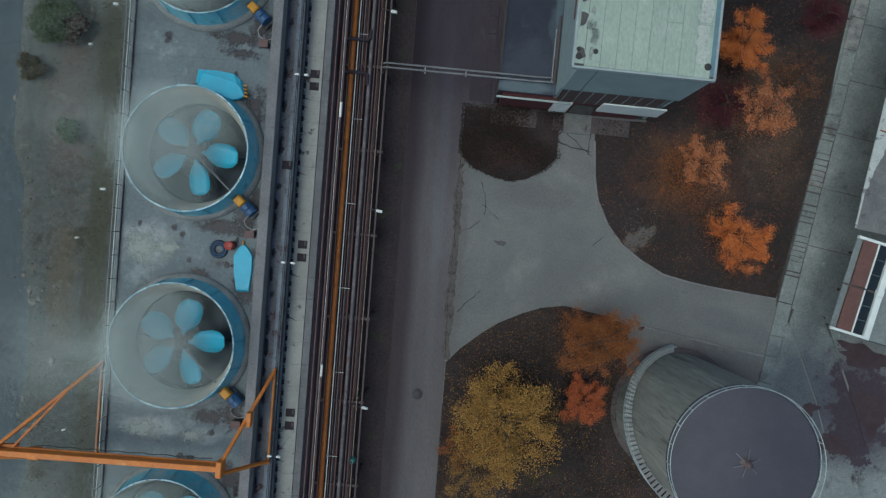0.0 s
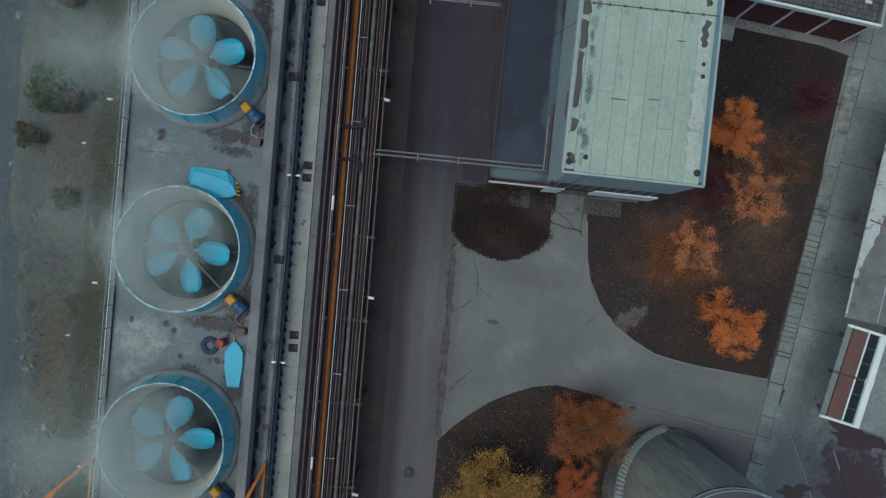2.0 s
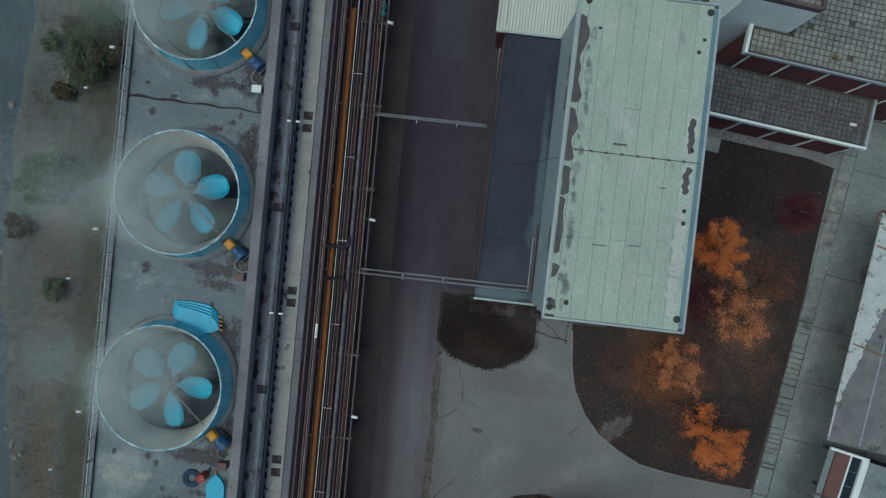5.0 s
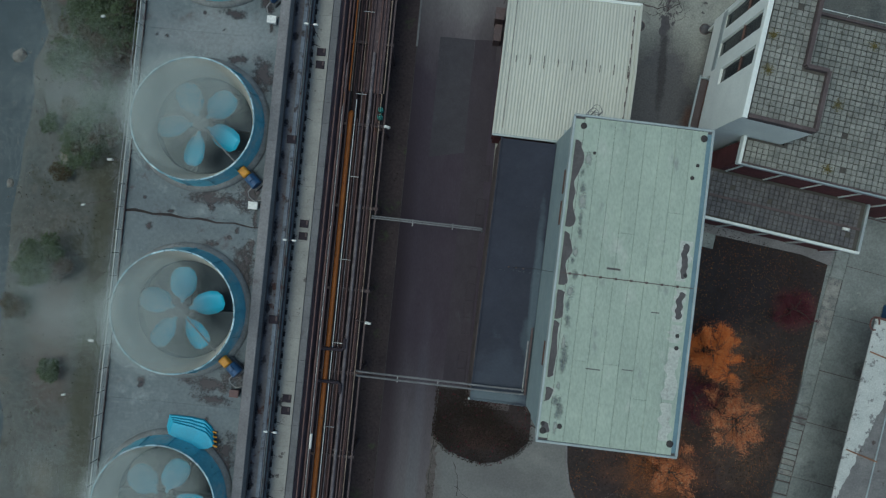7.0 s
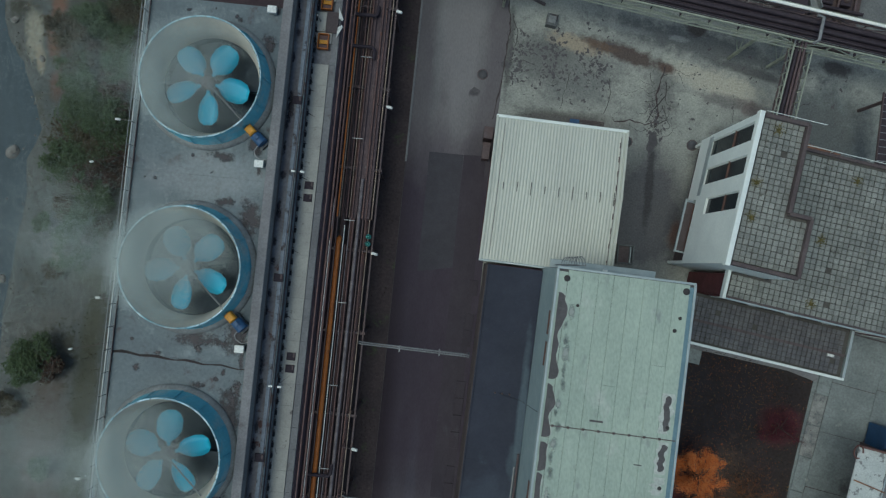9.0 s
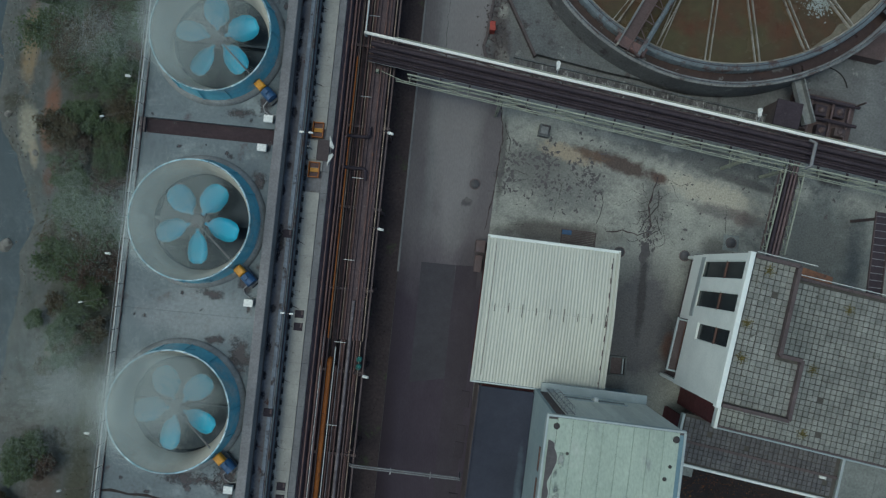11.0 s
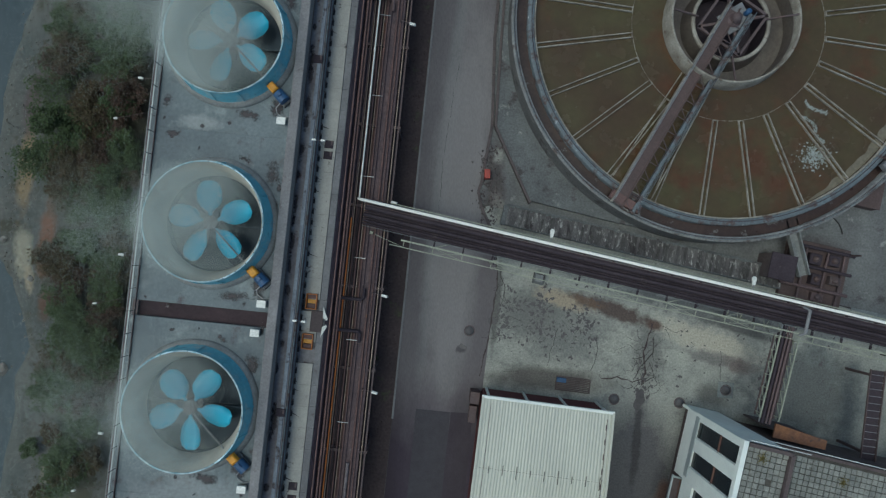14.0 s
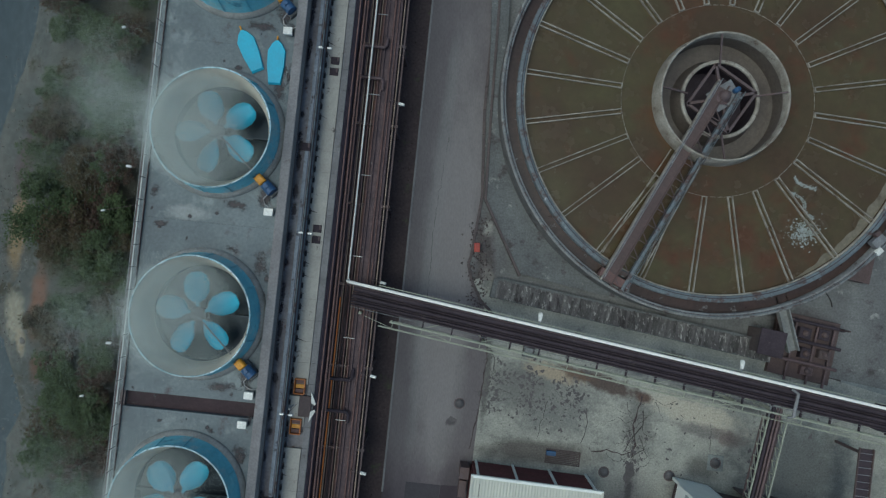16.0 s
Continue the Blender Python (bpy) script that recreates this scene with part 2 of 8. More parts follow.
DARK_ASPHALT = material("dark_asphalt", (0.047, 0.038, 0.049), (0.036, 0.030, 0.038), 0.8, large=0.2, fine=9, mix=0.35, stain=(0.065, 0.064, 0.072), stain_size=0.35, stain_from=0.62, stain_soft=0.12, stretch=(1, 0.5, 1))
# the wet values multiply the road colour darker between 9.5 and 41 m
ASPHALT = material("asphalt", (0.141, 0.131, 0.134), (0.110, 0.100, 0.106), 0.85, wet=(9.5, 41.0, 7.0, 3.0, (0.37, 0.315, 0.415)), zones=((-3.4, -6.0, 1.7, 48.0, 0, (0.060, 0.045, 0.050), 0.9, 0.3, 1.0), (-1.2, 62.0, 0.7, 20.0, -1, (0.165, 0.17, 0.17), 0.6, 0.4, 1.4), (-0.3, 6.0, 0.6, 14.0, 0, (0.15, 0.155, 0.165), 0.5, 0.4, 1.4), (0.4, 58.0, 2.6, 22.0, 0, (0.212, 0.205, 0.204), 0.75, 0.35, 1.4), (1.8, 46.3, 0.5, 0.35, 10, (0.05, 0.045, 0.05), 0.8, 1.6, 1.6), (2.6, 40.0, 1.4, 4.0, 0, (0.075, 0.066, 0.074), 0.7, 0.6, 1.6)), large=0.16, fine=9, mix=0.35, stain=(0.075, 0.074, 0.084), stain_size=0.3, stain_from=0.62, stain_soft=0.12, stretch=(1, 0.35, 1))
YARD = material("pale_yard_concrete", (0.191, 0.195, 0.186), (0.140, 0.144, 0.144), 0.9, large=0.15, fine=6, mix=0.4, stain=(0.115, 0.113, 0.11), stain_size=0.6, stain_from=0.65, stain_soft=0.06, stain2=((0.225, 0.23, 0.215), 0.22, 0.57, 0.2), zones=(
    (21.5, -8.2, 7.5, 3.0, -10, (0.098, 0.083, 0.088), 0.85, 0.4, 1.0), (14.5, -3.0, 5.0, 1.6, 10, (0.13, 0.135, 0.14), 0.6, 0.4, 1.4), (8.0, 5.4, 4.0, 1.2, 0, (0.13, 0.13, 0.128), 0.6, 0.5, 1.6), (24.0, -3.6, 4.0, 1.2, -10, (0.125, 0.13, 0.14), 0.6, 0.4, 1.4), (1.6, 0.0, 0.7, 9.0, 0, (0.13, 0.12, 0.115), 0.6, 0.7, 1.8)))
YARD_NORTH = material("worn_yard_concrete", (0.36, 0.37, 0.325), (0.22, 0.232, 0.215), 0.88, large=0.4, fine=7, mix=0.75, stain=(0.115, 0.116, 0.11), stain_size=1.6, stain_from=0.62, stain_soft=0.12, stain2=((0.15, 0.153, 0.15), 0.7, 0.57, 0.14), zones=(
    (31.5, 45.5, 5.0, 5.0, 0, (0.125, 0.145, 0.15), 0.75, 0.3, 1.2), (30.0, 45.5, 5.0, 4.5, 0, (0.088, 0.092, 0.092), 0.6, 1.2, 2.1), (9.2, 49.2, 5.6, 3.0, -8, (0.12, 0.124, 0.122), 0.6, 2.6, 2.1), (7.0, 49.8, 3.0, 2.0, 0, (0.10, 0.10, 0.098), 0.5, 0.8, 2.0), (17.3, 47.6, 1.5, 3.0, 5, (0.10, 0.10, 0.098), 0.6, 1.5, 2.1),
    # first oval: the shade between shed and office, put into the concrete colour
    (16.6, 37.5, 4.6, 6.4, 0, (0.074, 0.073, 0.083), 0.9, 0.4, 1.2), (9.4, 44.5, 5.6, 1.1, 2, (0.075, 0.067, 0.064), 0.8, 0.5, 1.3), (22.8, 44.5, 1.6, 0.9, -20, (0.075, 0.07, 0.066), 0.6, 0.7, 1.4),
    (9.9, 51.2, 2.8, 0.75, -12, (0.33, 0.28, 0.205), 0.85, 1.6, 2.1), (21.8, 49.1, 5.2, 1.1, -13, (0.39, 0.375, 0.315), 0.9, 1.4, 2.0), (14.0, 50.8, 4.0, 0.8, -14, (0.078, 0.058, 0.052), 0.95, 1.2, 1.7), (11.8, 51.3, 1.6, 0.4, -14, (0.13, 0.088, 0.062), 0.7, 1.6, 1.8), (17.6, 49.9, 0.8, 0.5, -15, (0.08, 0.05, 0.042), 0.9, 0.9, 1.2),
    # first oval: a dark band of shade beside the gantry, put into the colour
    (24.6, 50.3, 4.0, 0.5, -12, (0.075, 0.075, 0.075), 0.8, 0.6, 1.2), (23.0, 47.6, 2.8, 0.6, -8, (0.125, 0.118, 0.12), 0.7, 1.0, 1.9), (25.0, 47.2, 1.6, 0.7, -12, (0.14, 0.105, 0.098), 0.6, 1.0, 1.9), (19.7, 36.0, 0.9, 1.3, 0, (0.14, 0.07, 0.05), 0.75, 0.7, 1.2),
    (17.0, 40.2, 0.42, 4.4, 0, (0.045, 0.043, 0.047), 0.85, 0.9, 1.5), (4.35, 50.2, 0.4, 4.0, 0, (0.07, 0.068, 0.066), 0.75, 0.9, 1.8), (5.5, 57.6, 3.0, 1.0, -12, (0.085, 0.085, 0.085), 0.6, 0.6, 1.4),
    # first oval: the shade under the gantry, put into the concrete colour
    (20.5, 52.1, 10.0, 1.3, -9, (0.105, 0.11, 0.112), 0.85, 1.2, 2.0), (13.6, 52.9, 2.6, 0.35, -6, (0.23, 0.245, 0.235), 0.7, 1.6, 2.0), (18.3, 52.5, 0.9, 0.3, -9, (0.27, 0.285, 0.275), 0.8, 2.0, 1.8), (19.8, 53.4, 1.2, 0.6, -9, (0.06, 0.048, 0.042), 0.85, 1.2, 1.8), (31.5, 51.3, 1.6, 0.7, -9, (0.05, 0.044, 0.044), 0.85, 1.0, 1.8)))
SOIL = material("trodden_ground", (0.085, 0.08, 0.075), (0.055, 0.052, 0.052), 0.95, large=0.12, fine=4, mix=0.7, stain=(0.12, 0.105, 0.085), stain_size=0.3, stain_from=0.6)
BANK = material("river_bank_soil", (0.100, 0.102, 0.092), (0.068, 0.080, 0.076), 0.95, large=0.14, fine=2.5, mix=0.6, stain=(0.125, 0.112, 0.092), stain_size=0.3, stain_from=0.60, stain_soft=0.15, stain2=((0.050, 0.050, 0.037), 0.35, 0.55, 0.12), zones=(
    (-34.0, 68.0, 6.2, 34.0, 0, (0.046, 0.048, 0.036), 0.9, 0.3, 1.4), (-33.6, 34.0, 3.0, 9.0, 0, (0.048, 0.052, 0.037), 0.9, 0.4, 1.4), (-38.9, 51.5, 0.9, 4.0, 0, (0.16, 0.080, 0.050), 0.9, 0.5, 1.2), (-41.6, 58.0, 0.9, 4.5, -3, (0.20, 0.15, 0.085), 0.85, 0.5, 1.4), (-41.6, 65.0, 0.9, 3.6, 0, (0.082, 0.062, 0.064), 0.8, 0.5, 1.4),
    (-41.0, 50.0, 1.0, 3.2, 8, (0.26, 0.25, 0.19), 0.85, 0.8, 1.6), (-38.2, 45.5, 0.9, 2.0, 0, (0.105, 0.062, 0.046), 0.8, 0.6, 1.4), (-40.2, 47.6, 0.6, 1.4, 10, (0.26, 0.225, 0.16), 0.85, 0.8, 1.6), (-36.4, 29.0, 0.5, 1.5, 0, (0.20, 0.18, 0.14), 0.8, 0.8, 1.6), (-36.0, 11.0, 2.6, 9.0, 0, (0.092, 0.074, 0.064), 0.7, 0.4, 1.6), (-35.5, -6.0, 1.6, 7.0, 0, (0.105, 0.090, 0.062), 0.7, 0.4, 1.6), (-32.4, 5.0, 1.3, 40.0, 0, (0.058, 0.060, 0.040), 0.85, 0.4, 1.2)))
LAWN = material("autumn_turf", (0.040, 0.029, 0.030), (0.031, 0.026, 0.024), 1.0, large=0.3, fine=6, mix=0.9, bump=0.6, stain=(0.066, 0.040, 0.033), stain_size=0.6, stain_from=0.58, stain_soft=0.2, zones=(
    # first oval: darker tone over the northern turf
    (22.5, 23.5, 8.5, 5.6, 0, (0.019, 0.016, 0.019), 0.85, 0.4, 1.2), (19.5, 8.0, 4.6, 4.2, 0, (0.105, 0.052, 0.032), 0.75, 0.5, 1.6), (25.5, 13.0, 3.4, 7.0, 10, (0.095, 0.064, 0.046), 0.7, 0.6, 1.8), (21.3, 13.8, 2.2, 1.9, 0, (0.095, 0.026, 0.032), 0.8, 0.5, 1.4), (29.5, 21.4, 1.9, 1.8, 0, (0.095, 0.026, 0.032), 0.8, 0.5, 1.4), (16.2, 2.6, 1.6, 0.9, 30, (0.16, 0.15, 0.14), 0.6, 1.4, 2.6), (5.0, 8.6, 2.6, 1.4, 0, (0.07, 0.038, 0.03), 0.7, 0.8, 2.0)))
PAVING = material("paving_concrete", (0.25, 0.28, 0.272), (0.165, 0.188, 0.186), 0.9, large=0.35, fine=6, mix=0.6, vary=0.06, stain=(0.34, 0.36, 0.335), stain_size=0.7, stain_from=0.61, stain_soft=0.10, stain2=((0.115, 0.12, 0.122), 0.45, 0.58, 0.10), zones=((30.2, -9.5, 3.4, 6.5, 0, (0.085, 0.095, 0.11), 0.92, 0.4, 1.0), (35.0, -9.5, 3.8, 6.0, 0, (0.072, 0.066, 0.08), 0.9, 0.4, 1.0), (35.0, -10.0, 3.4, 5.0, 0, (0.050, 0.036, 0.047), 0.95, 0.55, 3.0), (28.6, -13.0, 1.8, 1.4, 0, (0.058, 0.046, 0.055), 0.85, 0.6, 2.2)))
PAVER = material("roof_paver", (0.27, 0.28, 0.25), (0.165, 0.172, 0.158), 0.92, large=0.7, fine=11, mix=0.8, vary=0.13, stain=(0.09, 0.085, 0.07), stain_size=1.1, stain_from=0.60, stain_soft=0.12)
PAVER_DARK = material("dark_roof_paver", (0.135, 0.136, 0.138), (0.088, 0.088, 0.094), 0.92, large=0.8, fine=10, mix=0.8, vary=0.12, stain=(0.055, 0.05, 0.045), stain_size=0.9, stain_from=0.62)
ROOF_BED = material("mossy_roof_bed", (0.085, 0.08, 0.07), (0.06, 0.056, 0.05), 0.95, large=0.8, fine=9)
PARAPET = material("brown_parapet", (0.11, 0.088, 0.087), (0.08, 0.063, 0.064), 0.9, large=0.7, fine=8)
HALL_ROOF = material("painted_roof_sheet", (0.385, 0.46, 0.382), (0.305, 0.37, 0.312), 0.7, large=0.45, fine=7, mix=0.4, vary=0.03, stain=(0.44, 0.48, 0.43), stain_size=0.7, stain_from=0.58, stain_soft=0.16, stretch=(1, 0.45, 1), stain2=((0.24, 0.275, 0.255), 0.9, 0.62, 0.10))
ROOF_PEEL = material("peeled_roof_felt", (0.105, 0.10, 0.10), (0.075, 0.07, 0.073), 0.9, large=1.0, fine=8)
ROOF_PALE = material("whitewashed_patch", (0.47, 0.50, 0.455), (0.40, 0.43, 0.395), 0.85, large=0.9, fine=7, stain=(0.3, 0.3, 0.27), stain_size=1.4, stain_from=0.62)
HALL_WALL = material("pale_cladding", (0.29, 0.37, 0.37), (0.24, 0.31, 0.32), 0.65, large=0.4, fine=8, mix=0.2, stain=(0.22, 0.24, 0.23), stain_size=0.9, stain_from=0.68)
NORTH_CLAD = material("cream_wall_cladding", (0.62, 0.64, 0.56), (0.50, 0.52, 0.465), 0.7, large=0.4, fine=6, mix=0.25, vary=0.08, stain=(0.36, 0.37, 0.33), stain_size=0.9, stain_from=0.62, stretch=(1, 1, 0.3))
LOW_ROOF = material("slate_blue_roof", (0.031, 0.036, 0.056), (0.024, 0.028, 0.043), 0.8, large=0.25, fine=6, mix=0.25, stain=(0.05, 0.065, 0.085), stain_size=0.35, stain_from=0.62, stain_soft=0.14, zones=(
    (5.8, 13.8, 3.2, 3.0, 0, (0.06, 0.075, 0.10), 0.45, 0.5, 1.4), (5.4, 12.9, 2.6, 0.5, 0, (0.13, 0.17, 0.19), 0.7, 0.6, 1.2), (7.6, 20.0, 0.4, 8.0, 0, (0.10, 0.135, 0.16), 0.7, 0.6, 1.2), (7.3, 17.6, 0.5, 1.6, 0, (0.09, 0.125, 0.145), 0.4, 0.7, 1.6)))
COVER_IRON = material("worn_cast_iron", (0.105, 0.105, 0.11), (0.07, 0.068, 0.072), 0.7, large=1.5, fine=9)
FLASHING = material("metal_flashing", (0.42, 0.48, 0.48), (0.33, 0.385, 0.39), 0.45, metal=0.3, large=0.8, fine=10, mix=0.2)
SHED_ROOF = material("cream_corrugated_sheet", (0.52, 0.54, 0.47), (0.45, 0.465, 0.41), 0.6, large=0.3, fine=8, mix=0.15, stain=(0.34, 0.34, 0.30), stain_size=0.5, stain_from=0.66, stretch=(1, 0.25, 1))
RED_WALL = material("red_brown_render", (0.135, 0.042, 0.044), (0.095, 0.034, 0.036), 0.85, large=0.8, fine=8)
WINDOW_RUST = material("dull_rust_frame", (0.15, 0.082, 0.06), (0.11, 0.06, 0.048), 0.8, large=1.5, fine=8)
WHITE_PAINT = material("white_paint", (0.76, 0.81, 0.77), (0.66, 0.71, 0.68), 0.6, large=0.5, fine=7, mix=0.15, stain=(0.45, 0.5, 0.5), stain_size=0.9, stain_from=0.68)
WINDOW_GLASS = material("window_glass", (0.02, 0.028, 0.032), (0.015, 0.02, 0.024), 0.12, large=0.8, fine=2, mix=0.2, bump=0.0, spec=0.6)
BOARD_GREY = material("grey_weathered_boards", (0.135, 0.133, 0.13), (0.07, 0.066, 0.066), 0.9, large=0.9, fine=9, mix=0.9, vary=0.34, stain=(0.31, 0.31, 0.295), stain_size=2.6, stain_from=0.55, stain_soft=0.07, stretch=(1.6, 0.5, 1), stain2=((0.045, 0.04, 0.042), 0.8, 0.57, 0.06))
BASIN_YARD = material("dark_basin_yard", (0.175, 0.183, 0.180), (0.112, 0.115, 0.116), 0.88, large=0.35, fine=6, mix=0.7, stain=(0.26, 0.27, 0.255), stain_size=0.6, stain_from=0.60, stain_soft=0.08, stain2=((0.07, 0.065, 0.065), 0.5, 0.58, 0.08), zones=(
    (3.2, 60.0, 1.0, 4.6, 4, (0.070, 0.060, 0.058), 0.85, 0.7, 1.8), (4.4, 56.6, 1.6, 0.7, -40, (0.085, 0.072, 0.066), 0.8, 0.9, 1.8), (3.3, 62.6, 0.5, 0.7, 0, (0.27, 0.275, 0.25), 0.8, 1.4, 2.0), (3.6, 58.6, 0.6, 1.3, 20, (0.19, 0.18, 0.165), 0.7, 1.2, 2.0), (15.0, 56.0, 9.0, 0.9, -9, (0.075, 0.070, 0.070), 0.8, 0.7, 1.6), (30.5, 57.4, 3.0, 1.3, -9, (0.085, 0.080, 0.080), 0.8, 0.7, 1.8), (25.0, 55.5, 2.6, 0.5, -9, (0.24, 0.25, 0.235), 0.7, 1.3, 2.0)))
SLUDGE_TAN = material("tan_sludge", (0.185, 0.168, 0.13), (0.12, 0.108, 0.08), 0.8, large=0.6, fine=5, mix=0.6, stain=(0.09, 0.075, 0.055), stain_size=0.9, stain_from=0.58)
RUST_SHEET = material("orange_rust_sheet", (0.30, 0.14, 0.065), (0.16, 0.085, 0.06), 0.85, large=0.9, fine=8, mix=0.6, stain=(0.08, 0.055, 0.05), stain_size=1.0, stain_from=0.58)
LIME_FLAKE = material("flaking_whitewash", (0.50, 0.53, 0.50), (0.42, 0.45, 0.43), 0.85, large=1.2, fine=9, stain=(0.2, 0.205, 0.2), stain_size=1.6, stain_from=0.56, stain_soft=0.04)
LIME_CRUST = material("lime_crusted_slab", (0.30, 0.31, 0.285), (0.16, 0.165, 0.165), 0.9, large=0.9, fine=7, stain=(0.14, 0.145, 0.15), stain_size=1.8, stain_from=0.55, stain_soft=0.05)
MUD = material("red_brown_mud", (0.036, 0.020, 0.024), (0.055, 0.036, 0.040), 0.7, large=0.8, fine=6)
RUST_PANEL = material("rusty_red_panel", (0.155, 0.078, 0.066), (0.12, 0.062, 0.054), 0.8, large=0.8, fine=8)
BLUE_PAINT = material("dark_blue_paint", (0.03, 0.09, 0.20), (0.025, 0.07, 0.15), 0.5, large=1.0, fine=8)
YELLOW_PAINT = material("yellow_orange_paint", (0.62, 0.29, 0.02), (0.5, 0.22, 0.02), 0.5, large=2.0, fine=9)
RED_PAINT = material("red_paint", (0.38, 0.06, 0.04), (0.28, 0.045, 0.035), 0.55, large=1.5, fine=8)
GREEN_PAINT = material("turquoise_paint", (0.06, 0.28, 0.24), (0.05, 0.2, 0.18), 0.55, large=1.5, fine=8)
BLACK = material("black_rubber", (0.02, 0.02, 0.022), (0.03, 0.028, 0.028), 0.7, large=2, fine=8)
TANK_ROOF = material("tank_roof_sheet", (0.076, 0.074, 0.092), (0.057, 0.056, 0.071), 0.6, large=0.25, fine=5, mix=0.2, stain=(0.12, 0.105, 0.09), stain_size=0.5, stain_from=0.69)
TANK_WALL = material("stained_tank_wall", (0.306, 0.315, 0.275), (0.198, 0.203, 0.184), 0.75, large=0.6, fine=5, stretch=(1, 1, 0.10), mix=0.6, stain=(0.075, 0.073, 0.066), stain_size=1.3, stain_from=0.58, stain_soft=0.14, stain2=((0.42, 0.43, 0.38), 0.9, 0.58, 0.1))
BASIN_WATER = material("murky_basin_water", (0.083, 0.074, 0.036), (0.068, 0.046, 0.027), 0.25, large=0.2, fine=1.6, mix=0.4, bump=0.04, stain=(0.115, 0.118, 0.075), stain_size=0.45, stain_from=0.63, stain_soft=0.14, spec=0.35, stain2=((0.088, 0.044, 0.024), 0.22, 0.52, 0.14))
WELL = material("silted_well", (0.115, 0.10, 0.085), (0.085, 0.072, 0.065), 0.6, large=0.4, fine=4)
SLUDGE = material("brown_channel_water", (0.062, 0.040, 0.034), (0.042, 0.029, 0.026), 0.35, large=0.4, fine=3, stain=(0.17, 0.175, 0.17), stain_size=0.8, stain_from=0.60, stain_soft=0.05)
BASIN_CONCRETE = material("basin_concrete", (0.150, 0.163, 0.166), (0.098, 0.105, 0.108), 0.85, large=0.4, fine=6, mix=0.8, stain=(0.26, 0.27, 0.255), stain_size=0.7, stain_from=0.60, stain_soft=0.06, stain2=((0.065, 0.058, 0.06), 0.6, 0.58, 0.08))
BASIN_BLUE = material("blue_grey_walkway", (0.145, 0.18, 0.20), (0.098, 0.118, 0.13), 0.65, large=0.6, fine=7, mix=0.8, stain=(0.075, 0.05, 0.046), stain_size=1.0, stain_from=0.51, stain_soft=0.1, stain2=((0.33, 0.37, 0.39), 1.3, 0.63, 0.06))
LAUNDER = material("limed_launder", (0.37, 0.36, 0.315), (0.20, 0.18, 0.15), 0.8, large=0.9, fine=9, mix=0.7, vary=0.10, stain=(0.12, 0.09, 0.07), stain_size=1.0, stain_from=0.57, stain_soft=0.08)
FOAM = material("foam", (0.34, 0.38, 0.37), (0.2, 0.22, 0.20), 0.8, large=2.0, fine=9)
BROWN_STEEL = material("red_brown_steel", (0.105, 0.072, 0.068), (0.078, 0.055, 0.053), 0.7, large=0.7, fine=8)
DAMP = material("damp_patch", (0.06, 0.056, 0.06), (0.08, 0.075, 0.077), 0.4, large=0.8, fine=5)
RIVER = material("river_water", (0.046, 0.068, 0.080), (0.066, 0.088, 0.098), 0.5, large=0.10, fine=1.6, mix=0.35, bump=0.3, spec=0.15, stretch=(1, 0.35, 1), stain=(0.24, 0.27, 0.27), stain_size=0.45, stain_from=0.70, stain_soft=0.08)
ROCK = material("pale_rock", (0.23, 0.225, 0.20), (0.15, 0.145, 0.13), 0.95, large=0.8, fine=5, vary=0.15)
BARK = material("bark", (0.085, 0.065, 0.05), (0.055, 0.042, 0.035), 0.95, large=3, fine=12)
GAP_RUST = material("rust_stained_gap", (0.046, 0.028, 0.034), (0.032, 0.021, 0.026), 0.8, large=0.8, fine=6)
GAP = material("dark_joint", (0.04, 0.037, 0.037), (0.05, 0.046, 0.045), 0.9, large=1, fine=8)


def leaf_material(name, *tones):
    """Leaves, each of one tone out of a few."""
    m = bpy.data.materials.new(name)
    m.use_nodes = True
    n, ln = m.node_tree.nodes, m.node_tree.links
    geo, ramp = n.new("ShaderNodeNewGeometry"), n.new("ShaderNodeValToRGB")
    ramp.color_ramp.interpolation = "LINEAR"
    while len(ramp.color_ramp.elements) < len(tones):
        ramp.color_ramp.elements.new(0.5)
    for k, (e, c) in enumerate(zip(ramp.color_ramp.elements, tones)):
        e.position, e.color = k / (len(tones) - 1), (*c, 1)
    ln.new(geo.outputs["Random Per Island"], ramp.inputs["Fac"])
    bsdf = n["Principled BSDF"]
    ln.new(ramp.outputs["Color"], bsdf.inputs["Base Color"])
    bsdf.inputs["Roughness"].default_value = 0.7
    bsdf.inputs["Specular IOR Level"].default_value = 0.1
    return m


LEAF_ORANGE = leaf_material("orange_leaves", (0.24, 0.058, 0.018), (0.58, 0.15, 0.034), (0.40, 0.095, 0.024), (0.72, 0.24, 0.07), (0.52, 0.12, 0.028), (0.60, 0.33, 0.15))
LEAF_YELLOW = leaf_material("yellow_leaves", (0.11, 0.078, 0.028), (0.34, 0.18, 0.048), (0.14, 0.11, 0.038), (0.48, 0.26, 0.07), (0.20, 0.10, 0.034), (0.36, 0.20, 0.05))
LEAF_RUST = leaf_material("rust_leaves", (0.17, 0.065, 0.027), (0.33, 0.115, 0.035), (0.12, 0.065, 0.03), (0.26, 0.08, 0.027))
LEAF_RED = leaf_material("red_leaves", (0.30, 0.075, 0.03), (0.44, 0.13, 0.05), (0.20, 0.05, 0.025))
LEAF_WINE = leaf_material("wine_red_leaves", (0.085, 0.022, 0.034), (0.05, 0.016, 0.022), (0.10, 0.028, 0.032))
LEAF_GREEN = leaf_material("dark_green_leaves", (0.040, 0.056, 0.030), (0.052, 0.078, 0.036), (0.060, 0.086, 0.040), (0.046, 0.060, 0.032))
